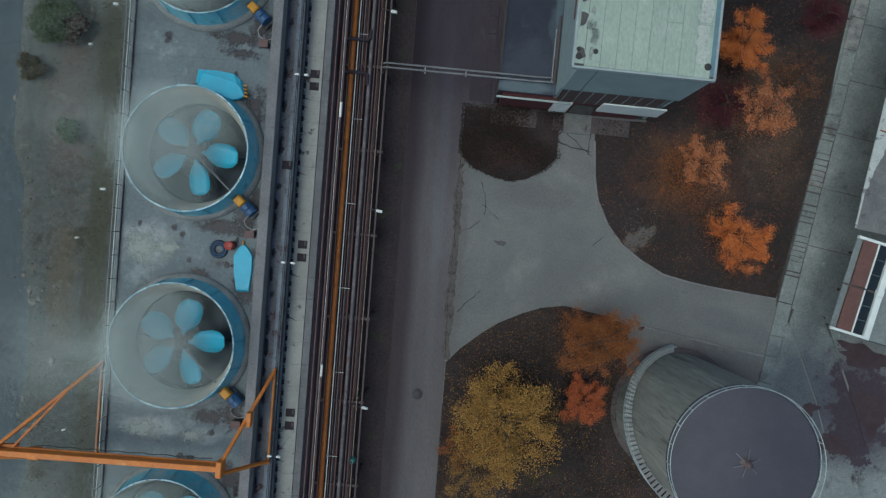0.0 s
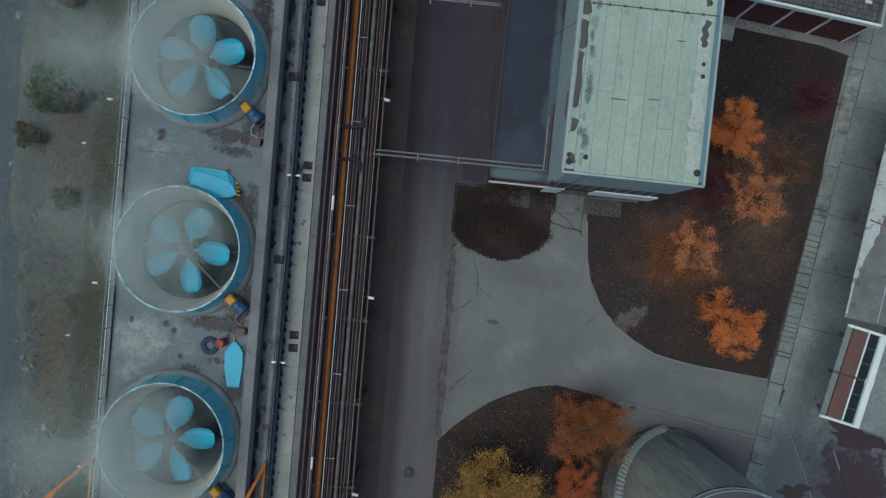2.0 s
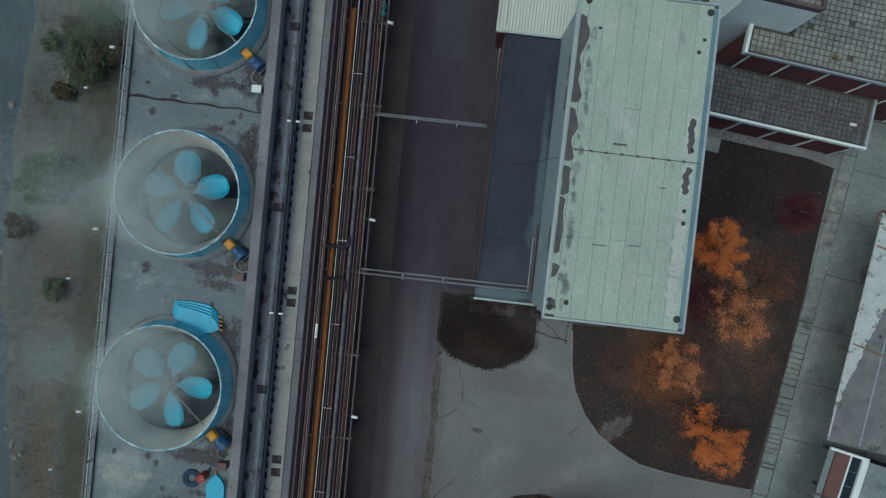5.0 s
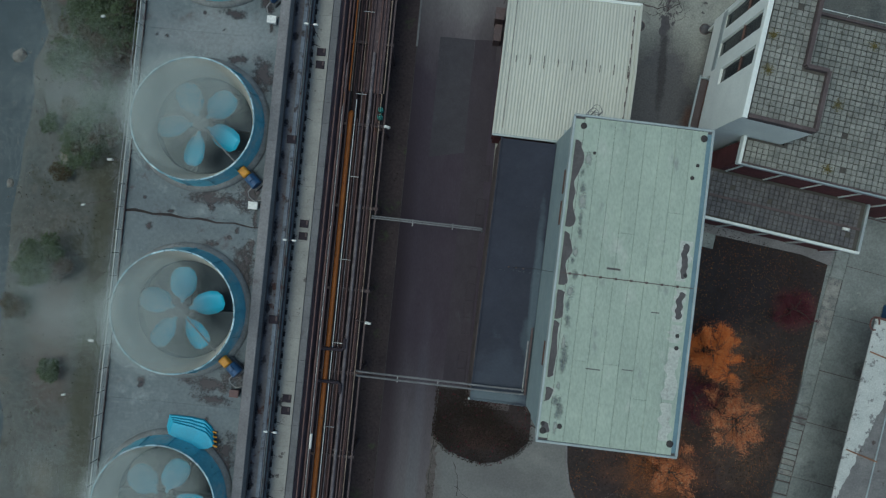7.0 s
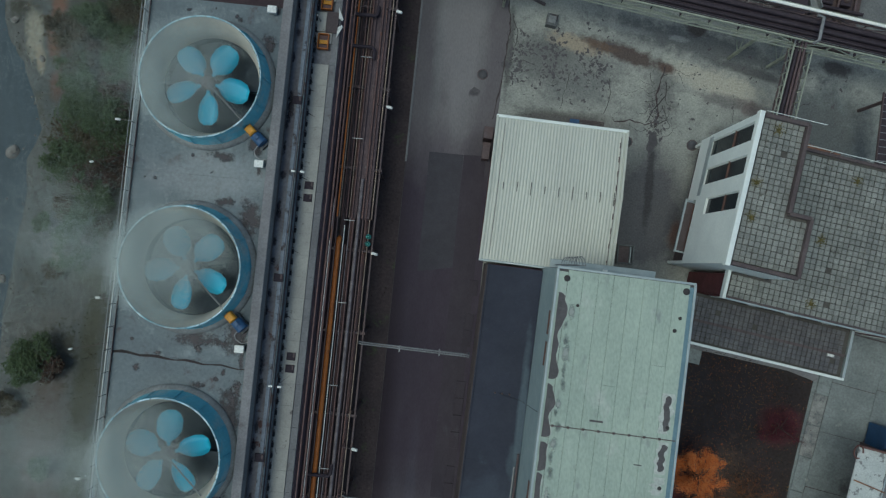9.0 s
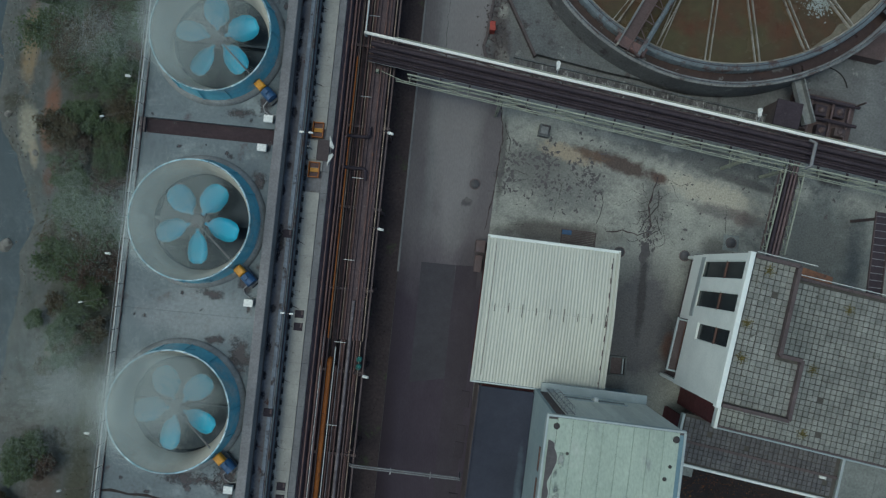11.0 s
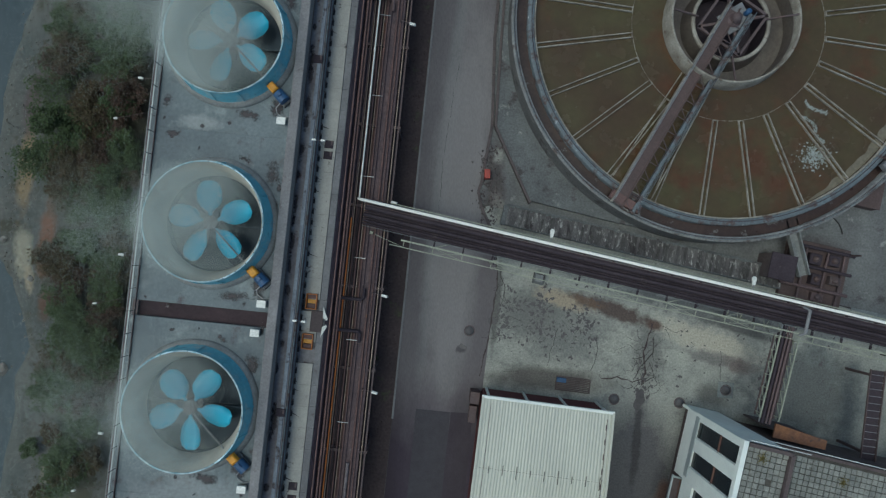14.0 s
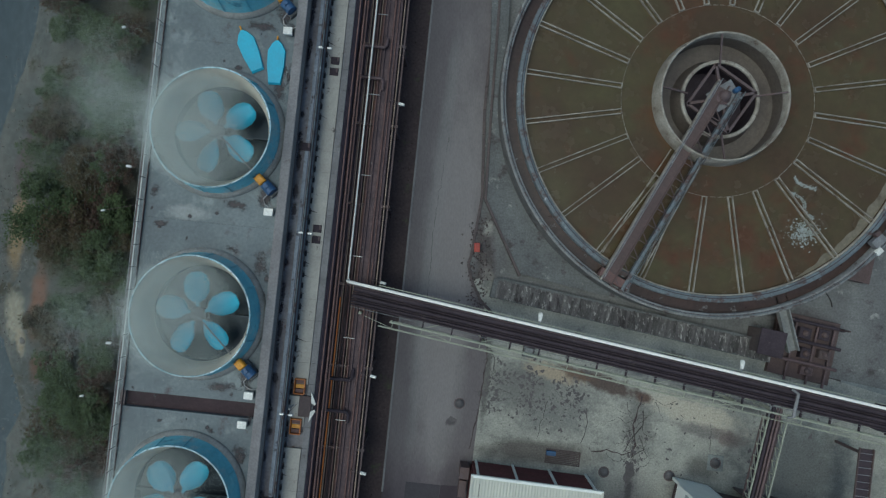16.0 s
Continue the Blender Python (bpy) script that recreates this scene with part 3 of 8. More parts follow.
LEAF_BANK = leaf_material("bank_weed_leaves", (0.060, 0.058, 0.038), (0.075, 0.072, 0.046), (0.050, 0.056, 0.034), (0.066, 0.052, 0.038))
LEAF_BRAMBLE = leaf_material("dark_bramble_leaves", (0.055, 0.036, 0.030), (0.075, 0.046, 0.036), (0.045, 0.036, 0.028), (0.040, 0.042, 0.026))
LEAF_MOSS = leaf_material("moss_leaves", (0.10, 0.088, 0.03), (0.13, 0.11, 0.04), (0.075, 0.07, 0.032))
LEAF_OLIVE = leaf_material("olive_brown_leaves", (0.050, 0.050, 0.026), (0.070, 0.055, 0.032), (0.058, 0.044, 0.030), (0.042, 0.045, 0.025))
GRASS = leaf_material("dry_grass", (0.025, 0.022, 0.018), (0.032, 0.027, 0.020), (0.040, 0.027, 0.024), (0.028, 0.021, 0.019))
LEAF_FADED = leaf_material("faded_orange_leaves", (0.28, 0.08, 0.035), (0.52, 0.16, 0.06), (0.20, 0.065, 0.03), (0.62, 0.25, 0.11), (0.44, 0.125, 0.045), (0.58, 0.42, 0.25))
TWIG = leaf_material("pale_dry_twigs", (0.16, 0.14, 0.125), (0.24, 0.22, 0.20), (0.12, 0.10, 0.085))
JOINT_SILT = material("silt_in_joint", (0.125, 0.113, 0.104), (0.085, 0.074, 0.07), 0.95, large=0.9, fine=7, stain=(0.055, 0.045, 0.043), stain_size=1.8, stain_from=0.56, stain_soft=0.06)
TRAY_BLUE = material("tray_blue", (0.24, 0.28, 0.325), (0.155, 0.175, 0.21), 0.6, large=0.7, fine=7, stain=(0.05, 0.04, 0.045), stain_size=1.2, stain_from=0.56)
GUTTER_TEAL = material("teal_gutter", (0.15, 0.245, 0.285), (0.11, 0.185, 0.225), 0.6, large=0.6, fine=8, mix=0.3)
WET_STAIN_SHADE = stain_film("wet_stain_and_shade", (0.034, 0.029, 0.036), 0.9)
STAIN_ROOF = stain_film("worn_roof_film", (0.16, 0.18, 0.175), 0.6, 0.85)
STAIN_PALE = stain_film("pale_scale_on_deck", (0.33, 0.36, 0.33), 0.8, 0.85)
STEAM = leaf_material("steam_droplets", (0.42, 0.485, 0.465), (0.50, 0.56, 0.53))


# ---- shapes ----
class Shape:
    """A mesh in the making: boxes, bars, tubes, turned profiles and prisms, joined."""

    def __init__(self):
        self.v, self.f, self.smooth = [], [], []

    def add(self, verts, faces, smooth=False):
        o = len(self.v)
        self.v += [tuple(p) for p in verts]
        self.f += [tuple(o + i for i in face) for face in faces]
        self.smooth += [smooth] * len(faces)
        return self

    def box(self, c, s, m=None, edge=0.0):
        """A box about c of size s with its upper edges broken by edge."""
        x, y, z = s[0] / 2, s[1] / 2, s[2] / 2
        m = Matrix.Translation(c) @ (m or Matrix())
        if edge <= 0:
            p = [Vector((a * x, b * y, d * z)) for d in (-1, 1) for a, b in ((-1, -1), (1, -1), (1, 1), (-1, 1))]
            fs = [(3, 2, 1, 0), (4, 5, 6, 7), (0, 1, 5, 4), (1, 2, 6, 5), (2, 3, 7, 6), (3, 0, 4, 7)]
        else:
            e = min(edge, x * 0.9, y * 0.9, z * 1.8)
            p = []
            for d, k in ((-z, 0), (z - e, 0), (z, e)):
                p += [Vector((a * (x - k), b * (y - k), d)) for a, b in ((-1, -1), (1, -1), (1, 1), (-1, 1))]
            fs = [(3, 2, 1, 0), (8, 9, 10, 11)]
            for r in (0, 4):
                fs += [(r + i, r + (i + 1) % 4, r + 4 + (i + 1) % 4, r + 4 + i) for i in range(4)]
        return self.add([m @ q for q in p], fs)

    def bar(self, a, b, w, h=None, edge=0.0):
        """A straight bar of section w x h from a to b."""
        a, b = Vector(a), Vector(b)
        q = (b - a).to_track_quat("Y", "Z").to_matrix().to_4x4()
        return self.box((a + b) / 2, (w, (b - a).length, h or w), q, edge)

    def tube(self, points, r, n=10, caps=True):
        """A round tube along points; r is one radius or one for each point."""
        pts = [Vector(p) for p in points]
        rr = r if isinstance(r, (list, tuple)) else [r] * len(pts)
        vs, fs = [], []
        up = Vector((0, 0, 1)) if abs((pts[1] - pts[0]).normalized().z) < 0.9 else Vector((1, 0, 0))
        for i, p in enumerate(pts):
            d = (pts[min(i + 1, len(pts) - 1)] - pts[max(i - 1, 0)]).normalized()
            s = d.cross(up).normalized()
            t = s.cross(d)
            vs += [p + rr[i] * (math.cos(2 * math.pi * k / n) * s + math.sin(2 * math.pi * k / n) * t) for k in range(n)]
        for i in range(len(pts) - 1):
            fs += [(i * n + k, i * n + (k + 1) % n, (i + 1) * n + (k + 1) % n, (i + 1) * n + k) for k in range(n)]
        self.add(vs, fs, True)
        if caps:
            e = (len(pts) - 1) * n
            self.add(vs[:n], [tuple(range(n))]).add(vs[e:], [tuple(range(n - 1, -1, -1))])
        return self

    def turned(self, profile, n=48, c=(0, 0, 0), smooth=True, a0=0.0, a1=360.0):
        """A profile of (radius, height) turned about the upright through c."""
        full = abs(a1 - a0) >= 359.9
        k = n if full else n + 1
        ang = [radians(a0 + (a1 - a0) * i / n) for i in range(k)]
        vs = [(c[0] + r * math.cos(a), c[1] + r * math.sin(a), c[2] + z) for a in ang for r, z in profile]
        q = len(profile)
        fs = []
        for i in range(n):
            j = (i + 1) % k
            fs += [(i * q + s, j * q + s, j * q + s + 1, i * q + s + 1) for s in range(q - 1)]
        return self.add(vs, fs, smooth)

    def prism(self, poly, z0, z1, inset=0.0):
        """An upright prism over a polygon, counter-clockwise seen from above."""
        n = len(poly)
        cx, cy = sum(p[0] for p in poly) / n, sum(p[1] for p in poly) / n
        top = [(x + (cx - x) * inset, y + (cy - y) * inset, z1) for x, y in poly]
        vs = [(x, y, z0) for x, y in poly] + top
        return self.add(vs, [tuple(range(n, 2 * n)), tuple(range(n - 1, -1, -1))] + [(i, (i + 1) % n, n + (i + 1) % n, n + i) for i in range(n)])

    def mesh(self, name, mat):
        me = bpy.data.meshes.new(name)
        me.from_pydata(self.v, [], self.f)
        me.polygons.foreach_set("use_smooth", self.smooth)
        me.materials.append(mat)
        me.update()
        return me


def part(name, shape, mat, parent, label=""):
    """One mesh object under a thing or a part."""
    ob = new(name, shape.mesh(name, mat) if isinstance(shape, Shape) else shape)
    ob.parent = parent
    return tagged(ob, label)


def thing(name, m, label, category, group="", kind="", shape=None, mat=None):
    """A top-level thing: an Empty for its parts, or one mesh."""
    ob = new(name, shape.mesh(name, mat) if shape else None)
    ob.matrix_basis = m
    return tagged(ob, label, category, group, kind)


def rounded_patch(rng, cx, cy, rx, ry, n=18, rough=0.25, turn=0.0):
    """An uneven closed outline."""
    ph = [rng.uniform(0, 6.28) for _ in range(4)]
    out = []
    for i in range(n):
        a = 2 * math.pi * i / n
        k = 1 + rough * (0.5 * math.sin(2 * a + ph[0]) + 0.35 * math.sin(3 * a + ph[1]) + 0.3 * math.sin(5 * a + ph[2]) + 0.25 * math.sin(7 * a + ph[3]))
        x, y = rx * k * math.cos(a), ry * k * math.sin(a)
        out.append((cx + x * math.cos(turn) - y * math.sin(turn), cy + x * math.sin(turn) + y * math.cos(turn)))
    return out


# ---- the ground ----
def shore_at(v):
    """Where the river's edge lies at v."""
    line = ((-60, -37.0), (-10, -37.3), (6, -39.7), (22, -40.3), (34, -39.2), (41, -38.6), (46, -40.3), (50, -42.7), (61, -44.0), (69, -43.3), (74, -41.9), (88, -40.5), (130, -40))
    for (a, p), (b, q) in zip(line, line[1:]):
        if a <= v <= b:
            return p + (q - p) * (v - a) / (b - a) + 0.7 * noise.noise((0.0, v * 0.2, 7.0))
    return -39.0


def terrain(u, v):
    """Height of the ground: level works ground, and a river bank eight metres lower to the west."""
    if u > -20.2:
        return 0.0
    k = min(1.0, (-20.2 - u) / 1.4)
    low = -8.0 + 0.45 * noise.noise((u * 0.12, v * 0.12, 1.0)) + 0.18 * noise.noise((u * 0.5, v * 0.5, 4.0))
    shore = shore_at(v)
    d = min(1.0, max(0.0, (shore - u) / 3.0))
    return k * (low - 1.7 * d * d * (3 - 2 * d))


us = [-1500, -700, -300, -150, -90] + [-66 + 0.9 * i for i in range(51)] + [-20.1, -12, 0, 20, 45, 80, 150, 300, 700, 1500]
vs_ = [-1500, -700, -300, -150, -80] + [-46 + 1.5 * i for i in range(103)] + [120, 160, 300, 700, 1500]
us.sort()
g = Shape()
g.add([(u, v, terrain(u, v)) for v in vs_ for u in us],
      [(j * len(us) + i, j * len(us) + i + 1, (j + 1) * len(us) + i + 1, (j + 1) * len(us) + i) for j in range(len(vs_) - 1) for i in range(len(us) - 1)], True)
ground = thing("ground", ROW, "bare dark works ground dropping to a brown river bank", "ground", kind="structure", shape=g, mat=SOIL)
ground.data.materials.append(BANK)
for p in ground.data.polygons:
    if p.center.x < -20.15:
        p.material_index = 1
w = Shape().prism([(-400, -400), (-36, -400), (-36, 400), (-400, 400)], -9.4, -8.75)
thing("river", ROW, "shallow grey-blue river along a brown bank", "river", kind="structure", shape=w, mat=RIVER)


def sheet(name, frame_, poly, z, mat, label, category, thick=0.06):
    """A flat paved sheet with a little thickness, its top at z."""
    return thing(name, frame_, label, category, kind="structure", shape=Shape().prism(poly, z - thick, z), mat=mat)


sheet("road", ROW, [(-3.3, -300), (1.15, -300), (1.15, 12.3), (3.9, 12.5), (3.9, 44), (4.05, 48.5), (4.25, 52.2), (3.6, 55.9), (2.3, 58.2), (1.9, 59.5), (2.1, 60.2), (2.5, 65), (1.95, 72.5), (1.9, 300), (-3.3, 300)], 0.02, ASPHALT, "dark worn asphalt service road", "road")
sheet("yard_south", ROW, [(1.154, -12), (34, -12), (34, -6.0), (27.6, -3.2), (27.4, 12.2), (1.154, 12.2)], 0.016, YARD, "pale cracked concrete forecourt", "yard")
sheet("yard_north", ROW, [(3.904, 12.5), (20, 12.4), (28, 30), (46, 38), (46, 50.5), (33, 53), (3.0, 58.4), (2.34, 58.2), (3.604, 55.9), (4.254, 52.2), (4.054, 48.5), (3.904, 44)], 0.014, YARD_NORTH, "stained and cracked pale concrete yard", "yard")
sheet("yard_east", ROW, [(24, -60), (70, -60), (70, 90), (36, 90), (33.4, 47), (29.2, -1.6), (27.9, -6.6), (24, -8)], 0.012, PAVING, "grey concrete apron", "pavement")
sheet("yard_basin", ROW, [(2.3, 58.5), (33, 53.1), (60, 50), (60, 120), (1.904, 120), (1.954, 72.5), (2.504, 65), (2.104, 60.2), (1.904, 59.5)], 0.013, BASIN_YARD, "worn concrete round the settling basin", "yard")

# planted islands, each a raised sheet of turf edged with kerb stones
LAWN_EAST = [(11.86, 10.2), (12.1, 7.2), (12.47, 5.44), (13.44, 3.5), (14.71, 1.98), (16.3, 0.85), (18.21, -0.17), (20.35, -0.62), (22.2, -0.9), (24.03, -1.1), (27.45, -1.45), (28.35, 3.3), (29.45, 8.9), (30.15, 13.0), (31.95, 25.3), (20.0, 28.9), (16.5, 29.0), (15.9, 12.0), (11.86, 12.0)]
BED = [(1.2, 12.2), (1.15, 8.47), (2.2, 7.3), (3.77, 6.75), (5.2, 6.45), (6.53, 6.68), (8.0, 7.6), (8.91, 8.6), (8.9, 12.2)]
LAWN_SOUTH = [(1.2, -60), (24.5, -60), (24.0, -16.5), (19.5, -11.0), (16.0, -8.6), (15.6, -6.4), (15.9, -4.6), (14.0, -3.9), (10.51, -3.3), (8.6, -3.6), (6.9, -4.25), (5.2, -5.1), (3.82, -6.1), (2.3, -7.4), (1.2, -8.6)]
VERGE = [(-8.2, -200), (-3.34, -200), (-3.34, 200), (-8.2, 200)]
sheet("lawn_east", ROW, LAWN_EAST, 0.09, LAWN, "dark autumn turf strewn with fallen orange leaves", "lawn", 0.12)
sheet("planted_bed", ROW, BED, 0.10, LAWN, "dark bed of low shrubs and dead leaves", "flower bed", 0.12)
sheet("lawn_south", ROW, LAWN_SOUTH, 0.09, LAWN, "dark turf under yellow and rust-red trees", "lawn", 0.12)
sheet("verge", ROW, VERGE, 0.03, VERGE_SOIL, "dark muddy verge below the pipe rack", "verge", 0.08)


def kerb_line(points, name, label, w=0.16, h=0.16, step=1.0, mat=None):
    """Kerb stones end to end along a line."""
    root = thing(name, ROW, label, "kerb", kind="structure")
    stone = Shape().box((0, 0, h / 2), (w, step - 0.02, h), edge=0.02).mesh("kerb_stone", mat or KERB_CONCRETE)
    for a, b in zip(points, points[1:]):
        a, b = Vector((*a, 0)), Vector((*b, 0))
        n = max(1, round((b - a).length / step))
        for i in range(n):
            k = part("kerb_stone", stone, None, root)
            c, d = a + (b - a) * (i + 0.5) / n, (b - a).normalized()
            k.matrix_basis = Matrix.Translation(c) @ d.to_track_quat("Y", "Z").to_matrix().to_4x4() @ Matrix.Diagonal((1, (b - a).length / n / step, 1, 1))
    return root


kerb_line(LAWN_EAST[:11], "kerb_east", "worn concrete kerb round the turf", w=0.14)
kerb_line([(15.5, -4.2), (20.1, -5.02), (26.85, -6.16)], "kerb_gate", "low concrete edging across the drive")
kerb_line([(-3.3, 40.0), (-3.3, 92.0)], "kerb_road", "low pale kerb between road and verge", w=0.16, h=0.12, step=2.0)

# ---- cracks, damp patches and drains in the paving ----
rng = random.Random(5)


def crack(points, w, name="crack", frame_=ROW, z=0.026, mat=GAP):
    """A thin uneven open joint."""
    pts, left, right = [Vector((*p, 0)) for p in points], [], []
    dense = []
    for a, b in zip(pts, pts[1:]):
        n = max(2, int((b - a).length / 0.35))
        dense += [a + (b - a) * i / n for i in range(n)]
    dense.append(pts[-1])
    for i, p in enumerate(dense):
        d = (dense[min(i + 1, len(dense) - 1)] - dense[max(i - 1, 0)]).normalized()
        s = Vector((-d.y, d.x, 0))
        p = p + s * rng.uniform(-0.07, 0.07)
        k = w * rng.uniform(0.35, 1.2) / 2
        left.append((*(p + s * k).xy, z))
        right.append((*(p - s * k).xy, z))
    n = len(left)
    return thing(name, frame_, "dark open crack in worn concrete", "crack", kind="structure",
                 shape=Shape().add(right + left, [(i, i + 1, n + i + 1, n + i) for i in range(n - 1)]), mat=mat)


for pts, wd in [
    ([(1.15, 8.3), (1.05, 4.5), (1.2, 1.0), (1.0, -3.2), (1.15, -8.2)], 0.05), 
    ([(3.0, 6.3), (3.4, 4.9), (3.5, 3.6)], 0.06), ([(1.5, 2.0), (2.4, 2.4), (3.1, 3.1)], 0.05), ([(1.8, -4.4), (3.0, -3.2), (3.6, -2.5)], 0.07),
    ([(3.2, 4.4), (4.6, 3.3)], 0.04), ([(12.4, 1.7), (13.1, 2.5)], 0.06), ([(8.9, 9.9), (10.0, 9.6), (11.6, 9.3)], 0.10), ([(9.5, 10.7), (10.6, 9.8), (11.7, 8.9)], 0.06),
    ([(11.5, 11.5), (11.45, 9.0)], 0.08),
    ([(3.5, 44.2), (4.05, 48.4), (4.25, 52.0), (3.9, 54.9)], 0.12), ([(4.3, 53.2), (5.0, 51.5), (4.6, 49.6)], 0.07), ([(4.5, 49.0), (5.6, 49.4), (6.6, 49.1)], 0.05), ([(12.9, 48.6), (13.1, 47.0), (12.7, 45.6)], 0.06),
    ([(13.6, 45.0), (14.9, 45.3), (16.2, 45.0), (17.0, 45.4)], 0.12), ([(17.0, 44.8), (17.2, 46.2), (16.9, 47.6), (17.4, 50.0)], 0.16), ([(16.3, 45.2), (16.9, 46.6), (17.7, 47.6), (17.6, 48.9)], 0.10), ([(17.0, 44.9), (17.9, 45.6), (17.5, 46.8)], 0.09), ([(16.4, 47.0), (17.1, 47.4), (18.0, 48.3)], 0.06), ([(20.2, 49.9), (19.4, 49.4), (18.3, 49.9)], 0.05),
    ([(23.5, 45.9), (23.3, 48.3)], 0.05), ([(-1.2, 56.0), (-1.3, 62), (-0.8, 70)], 0.03), ([(9.0, 45.6), (9.6, 48.8)], 0.05),
    ([(33.0, -6.2), (31.0, -1.0), (29.4, 2.6)], 0.05), ([(29.2, 4.2), (31.4, 3.2)], 0.06), ([(29.4, 3.9), (30.1, -9), (31, -14)], 0.05)]:
    crack(pts, wd, mat=VERGE_SOIL if wd in (0.16, 0.12) else GAP)
for pts, wd in (([(1.2, 8.6), (1.1, 4.5), (1.25, 1.0), (1.05, -3.2), (1.2, -8.4)], 0.62), ([(1.35, 7.0), (1.4, 2.0), (1.3, -6.0)], 0.4)):
    crack(pts, wd, "silted_joint", z=0.0225 if wd > 0.5 else 0.0235, mat=JOINT_SILT)


def patch(name, frame_, cx, cy, rx, ry, mat, label, z=0.022, rough=0.35, turn=0.0, n=26):
    out = rounded_patch(rng, cx, cy, rx, ry, n, rough, turn)
    return thing(name, frame_, label, "patch", kind="structure", shape=Shape().add([(x, y, z) for x, y in out], [tuple(range(n))]), mat=mat)


for k, (x, y, rx, ry, m) in enumerate([
    (16.9, 43.6, 0.4, 0.9, DAMP), (1.9, 46.5, 0.32, 0.2, DAMP), (4.1, 48.9, 0.3, 0.3, DAMP), (32.8, -6.6, 0.9, 0.6, DAMP), (31.5, -4.4, 0.8, 1.0, DAMP), (33.2, -9.4, 0.7, 1.1, DAMP),
    (29.2, -13.5, 2.6, 0.7, DAMP), (27.0, -7.9, 0.35, 0.5, DAMP), (1.9, -11.9, 0.35, 0.3, DAMP), (1.6, -10.2, 0.25, 0.3, DAMP), (4.9, 1.4, 0.5, 0.18, DAMP)]):
    patch("surface_patch", ROW, x, y, rx, ry, m, "uneven stain of damp, silt or rust on concrete", z=0.0225 + 0.0006 * k)
# spalled spots where the yard's surface has broken away
rp = random.Random(88)
spall = Shape()
for k in range(1500):
    if k < 1120:
        x, y = rp.uniform(4.4, 13.0), rp.gauss(49.6, 1.5)
    elif k < 1300:
        x, y = rp.gauss(17.1, 0.45), rp.uniform(43.8, 49.8)
    else:
        x, y = rp.uniform(18, 33), rp.uniform(43, 52.5)
    if noise.noise((x * 0.55, y * 0.55, 2.0)) + rp.uniform(-0.25, 0.35) < 0:
        continue
    s = 0.02 + 0.12 * rp.random() ** 3.0
    out = rounded_patch(rp, x, y, s * rp.uniform(0.8, 1.7), s, 11, 0.6, rp.uniform(0, 3))
    spall.add([(a, b, 0.0185 + 0.00001 * k) for a, b in out], [tuple(range(11))])
thing("spalled_concrete", ROW, "dark spalled spots in the worn yard concrete", "spalling", kind="stuff", shape=spall, mat=DAMP)
# hair cracks wandering over the yard, thickest about the two broken joints
web = Shape()
for k in range(64):
    x, y = (rp.gauss(17.0, 0.7), rp.uniform(43.6, 49.8)) if k < 30 else (rp.uniform(4.2, 5.4), rp.uniform(46.5, 52.5)) if k < 44 else (rp.uniform(5, 30), rp.uniform(44.5, 51.0))
    a, w, left, right = rp.uniform(0, 6.28) if k % 2 else rp.choice((1.57, -1.57)) + rp.gauss(0, 0.4), rp.uniform(0.012, 0.03), [], []
    for j in range(rp.randint(6, 16)):
        t = w * (1 - j / 17) * rp.uniform(0.5, 1.3)
        left.append((x - t * math.sin(a), y + t * math.cos(a), 0.0195 + 0.00002 * k))
        right.append((x + t * math.sin(a), y - t * math.cos(a), 0.0195 + 0.00002 * k))
        a += rp.gauss(0, 0.45)
        x, y = x + 0.14 * math.cos(a), y + 0.14 * math.sin(a)
    n = len(left)
    web.add(right + left, [(i, i + 1, n + i + 1, n + i) for i in range(n - 1)])
thing("hair_cracks", ROW, "fine dark hair cracks in the yard concrete", "cracks", kind="stuff", shape=web, mat=GAP)
ASPHALT_PATCH = material("asphalt_repair", (0.054, 0.052, 0.062), (0.042, 0.040, 0.048), 0.8, large=0.25, fine=9, mix=0.35, stain=(0.075, 0.074, 0.084), stain_size=0.35, stain_from=0.6, stain_soft=0.12)
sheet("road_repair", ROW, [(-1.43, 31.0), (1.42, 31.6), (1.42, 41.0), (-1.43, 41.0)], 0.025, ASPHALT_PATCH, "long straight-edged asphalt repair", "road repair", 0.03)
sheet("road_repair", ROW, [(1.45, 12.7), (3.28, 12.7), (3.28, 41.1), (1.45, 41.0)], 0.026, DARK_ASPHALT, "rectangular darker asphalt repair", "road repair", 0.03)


def manhole(x, y, r=0.36, frame_=ROW, slab=0.0):
    root = thing("manhole_cover", frame_ @ pose(x, y, 0.02), "round dark cast-iron manhole cover set in paving", "manhole cover", "manhole covers")
    if slab:
        part("collar", Shape().box((0, 0, 0.03), (slab, slab, 0.1), edge=0.02), PAVING, root, "square concrete collar")
    part("frame", Shape().turned([(r + 0.06, 0.0), (r + 0.06, 0.03 + 0.06 * bool(slab)), (r, 0.03 + 0.06 * bool(slab)), (r, 0)], 28), PIPE_DARK, root)
    part("lid", Shape().turned([(0.0, 0.026 + 0.06 * bool(slab)), (r * 0.97, 0.026 + 0.06 * bool(slab)), (r * 0.97, 0)], 28), COVER_IRON, root)


for x, y, s in ((2.34, 47.87, 0), (-0.9, -11.35, 0), (23.95, 45.14, 1.3), (20.25, 43.69, 0.0), (14.83, 43.45, 0)):
    manhole(x, y, 0.4, slab=s)


# ---- the cooling tower ----
tower = thing("cooling_tower", ROW, "long induced-draught cooling tower with a wet grey concrete deck", "cooling tower")
V0, V1 = -43.2, 115.4
PITCH, FIRST = 12.18, 5.65
CELLS = [FIRST + PITCH * k for k in range(-4, 9)]
CU, HOLE = -15.98, 3.5
west, east_ = -20.82, -11.55
body = Shape()
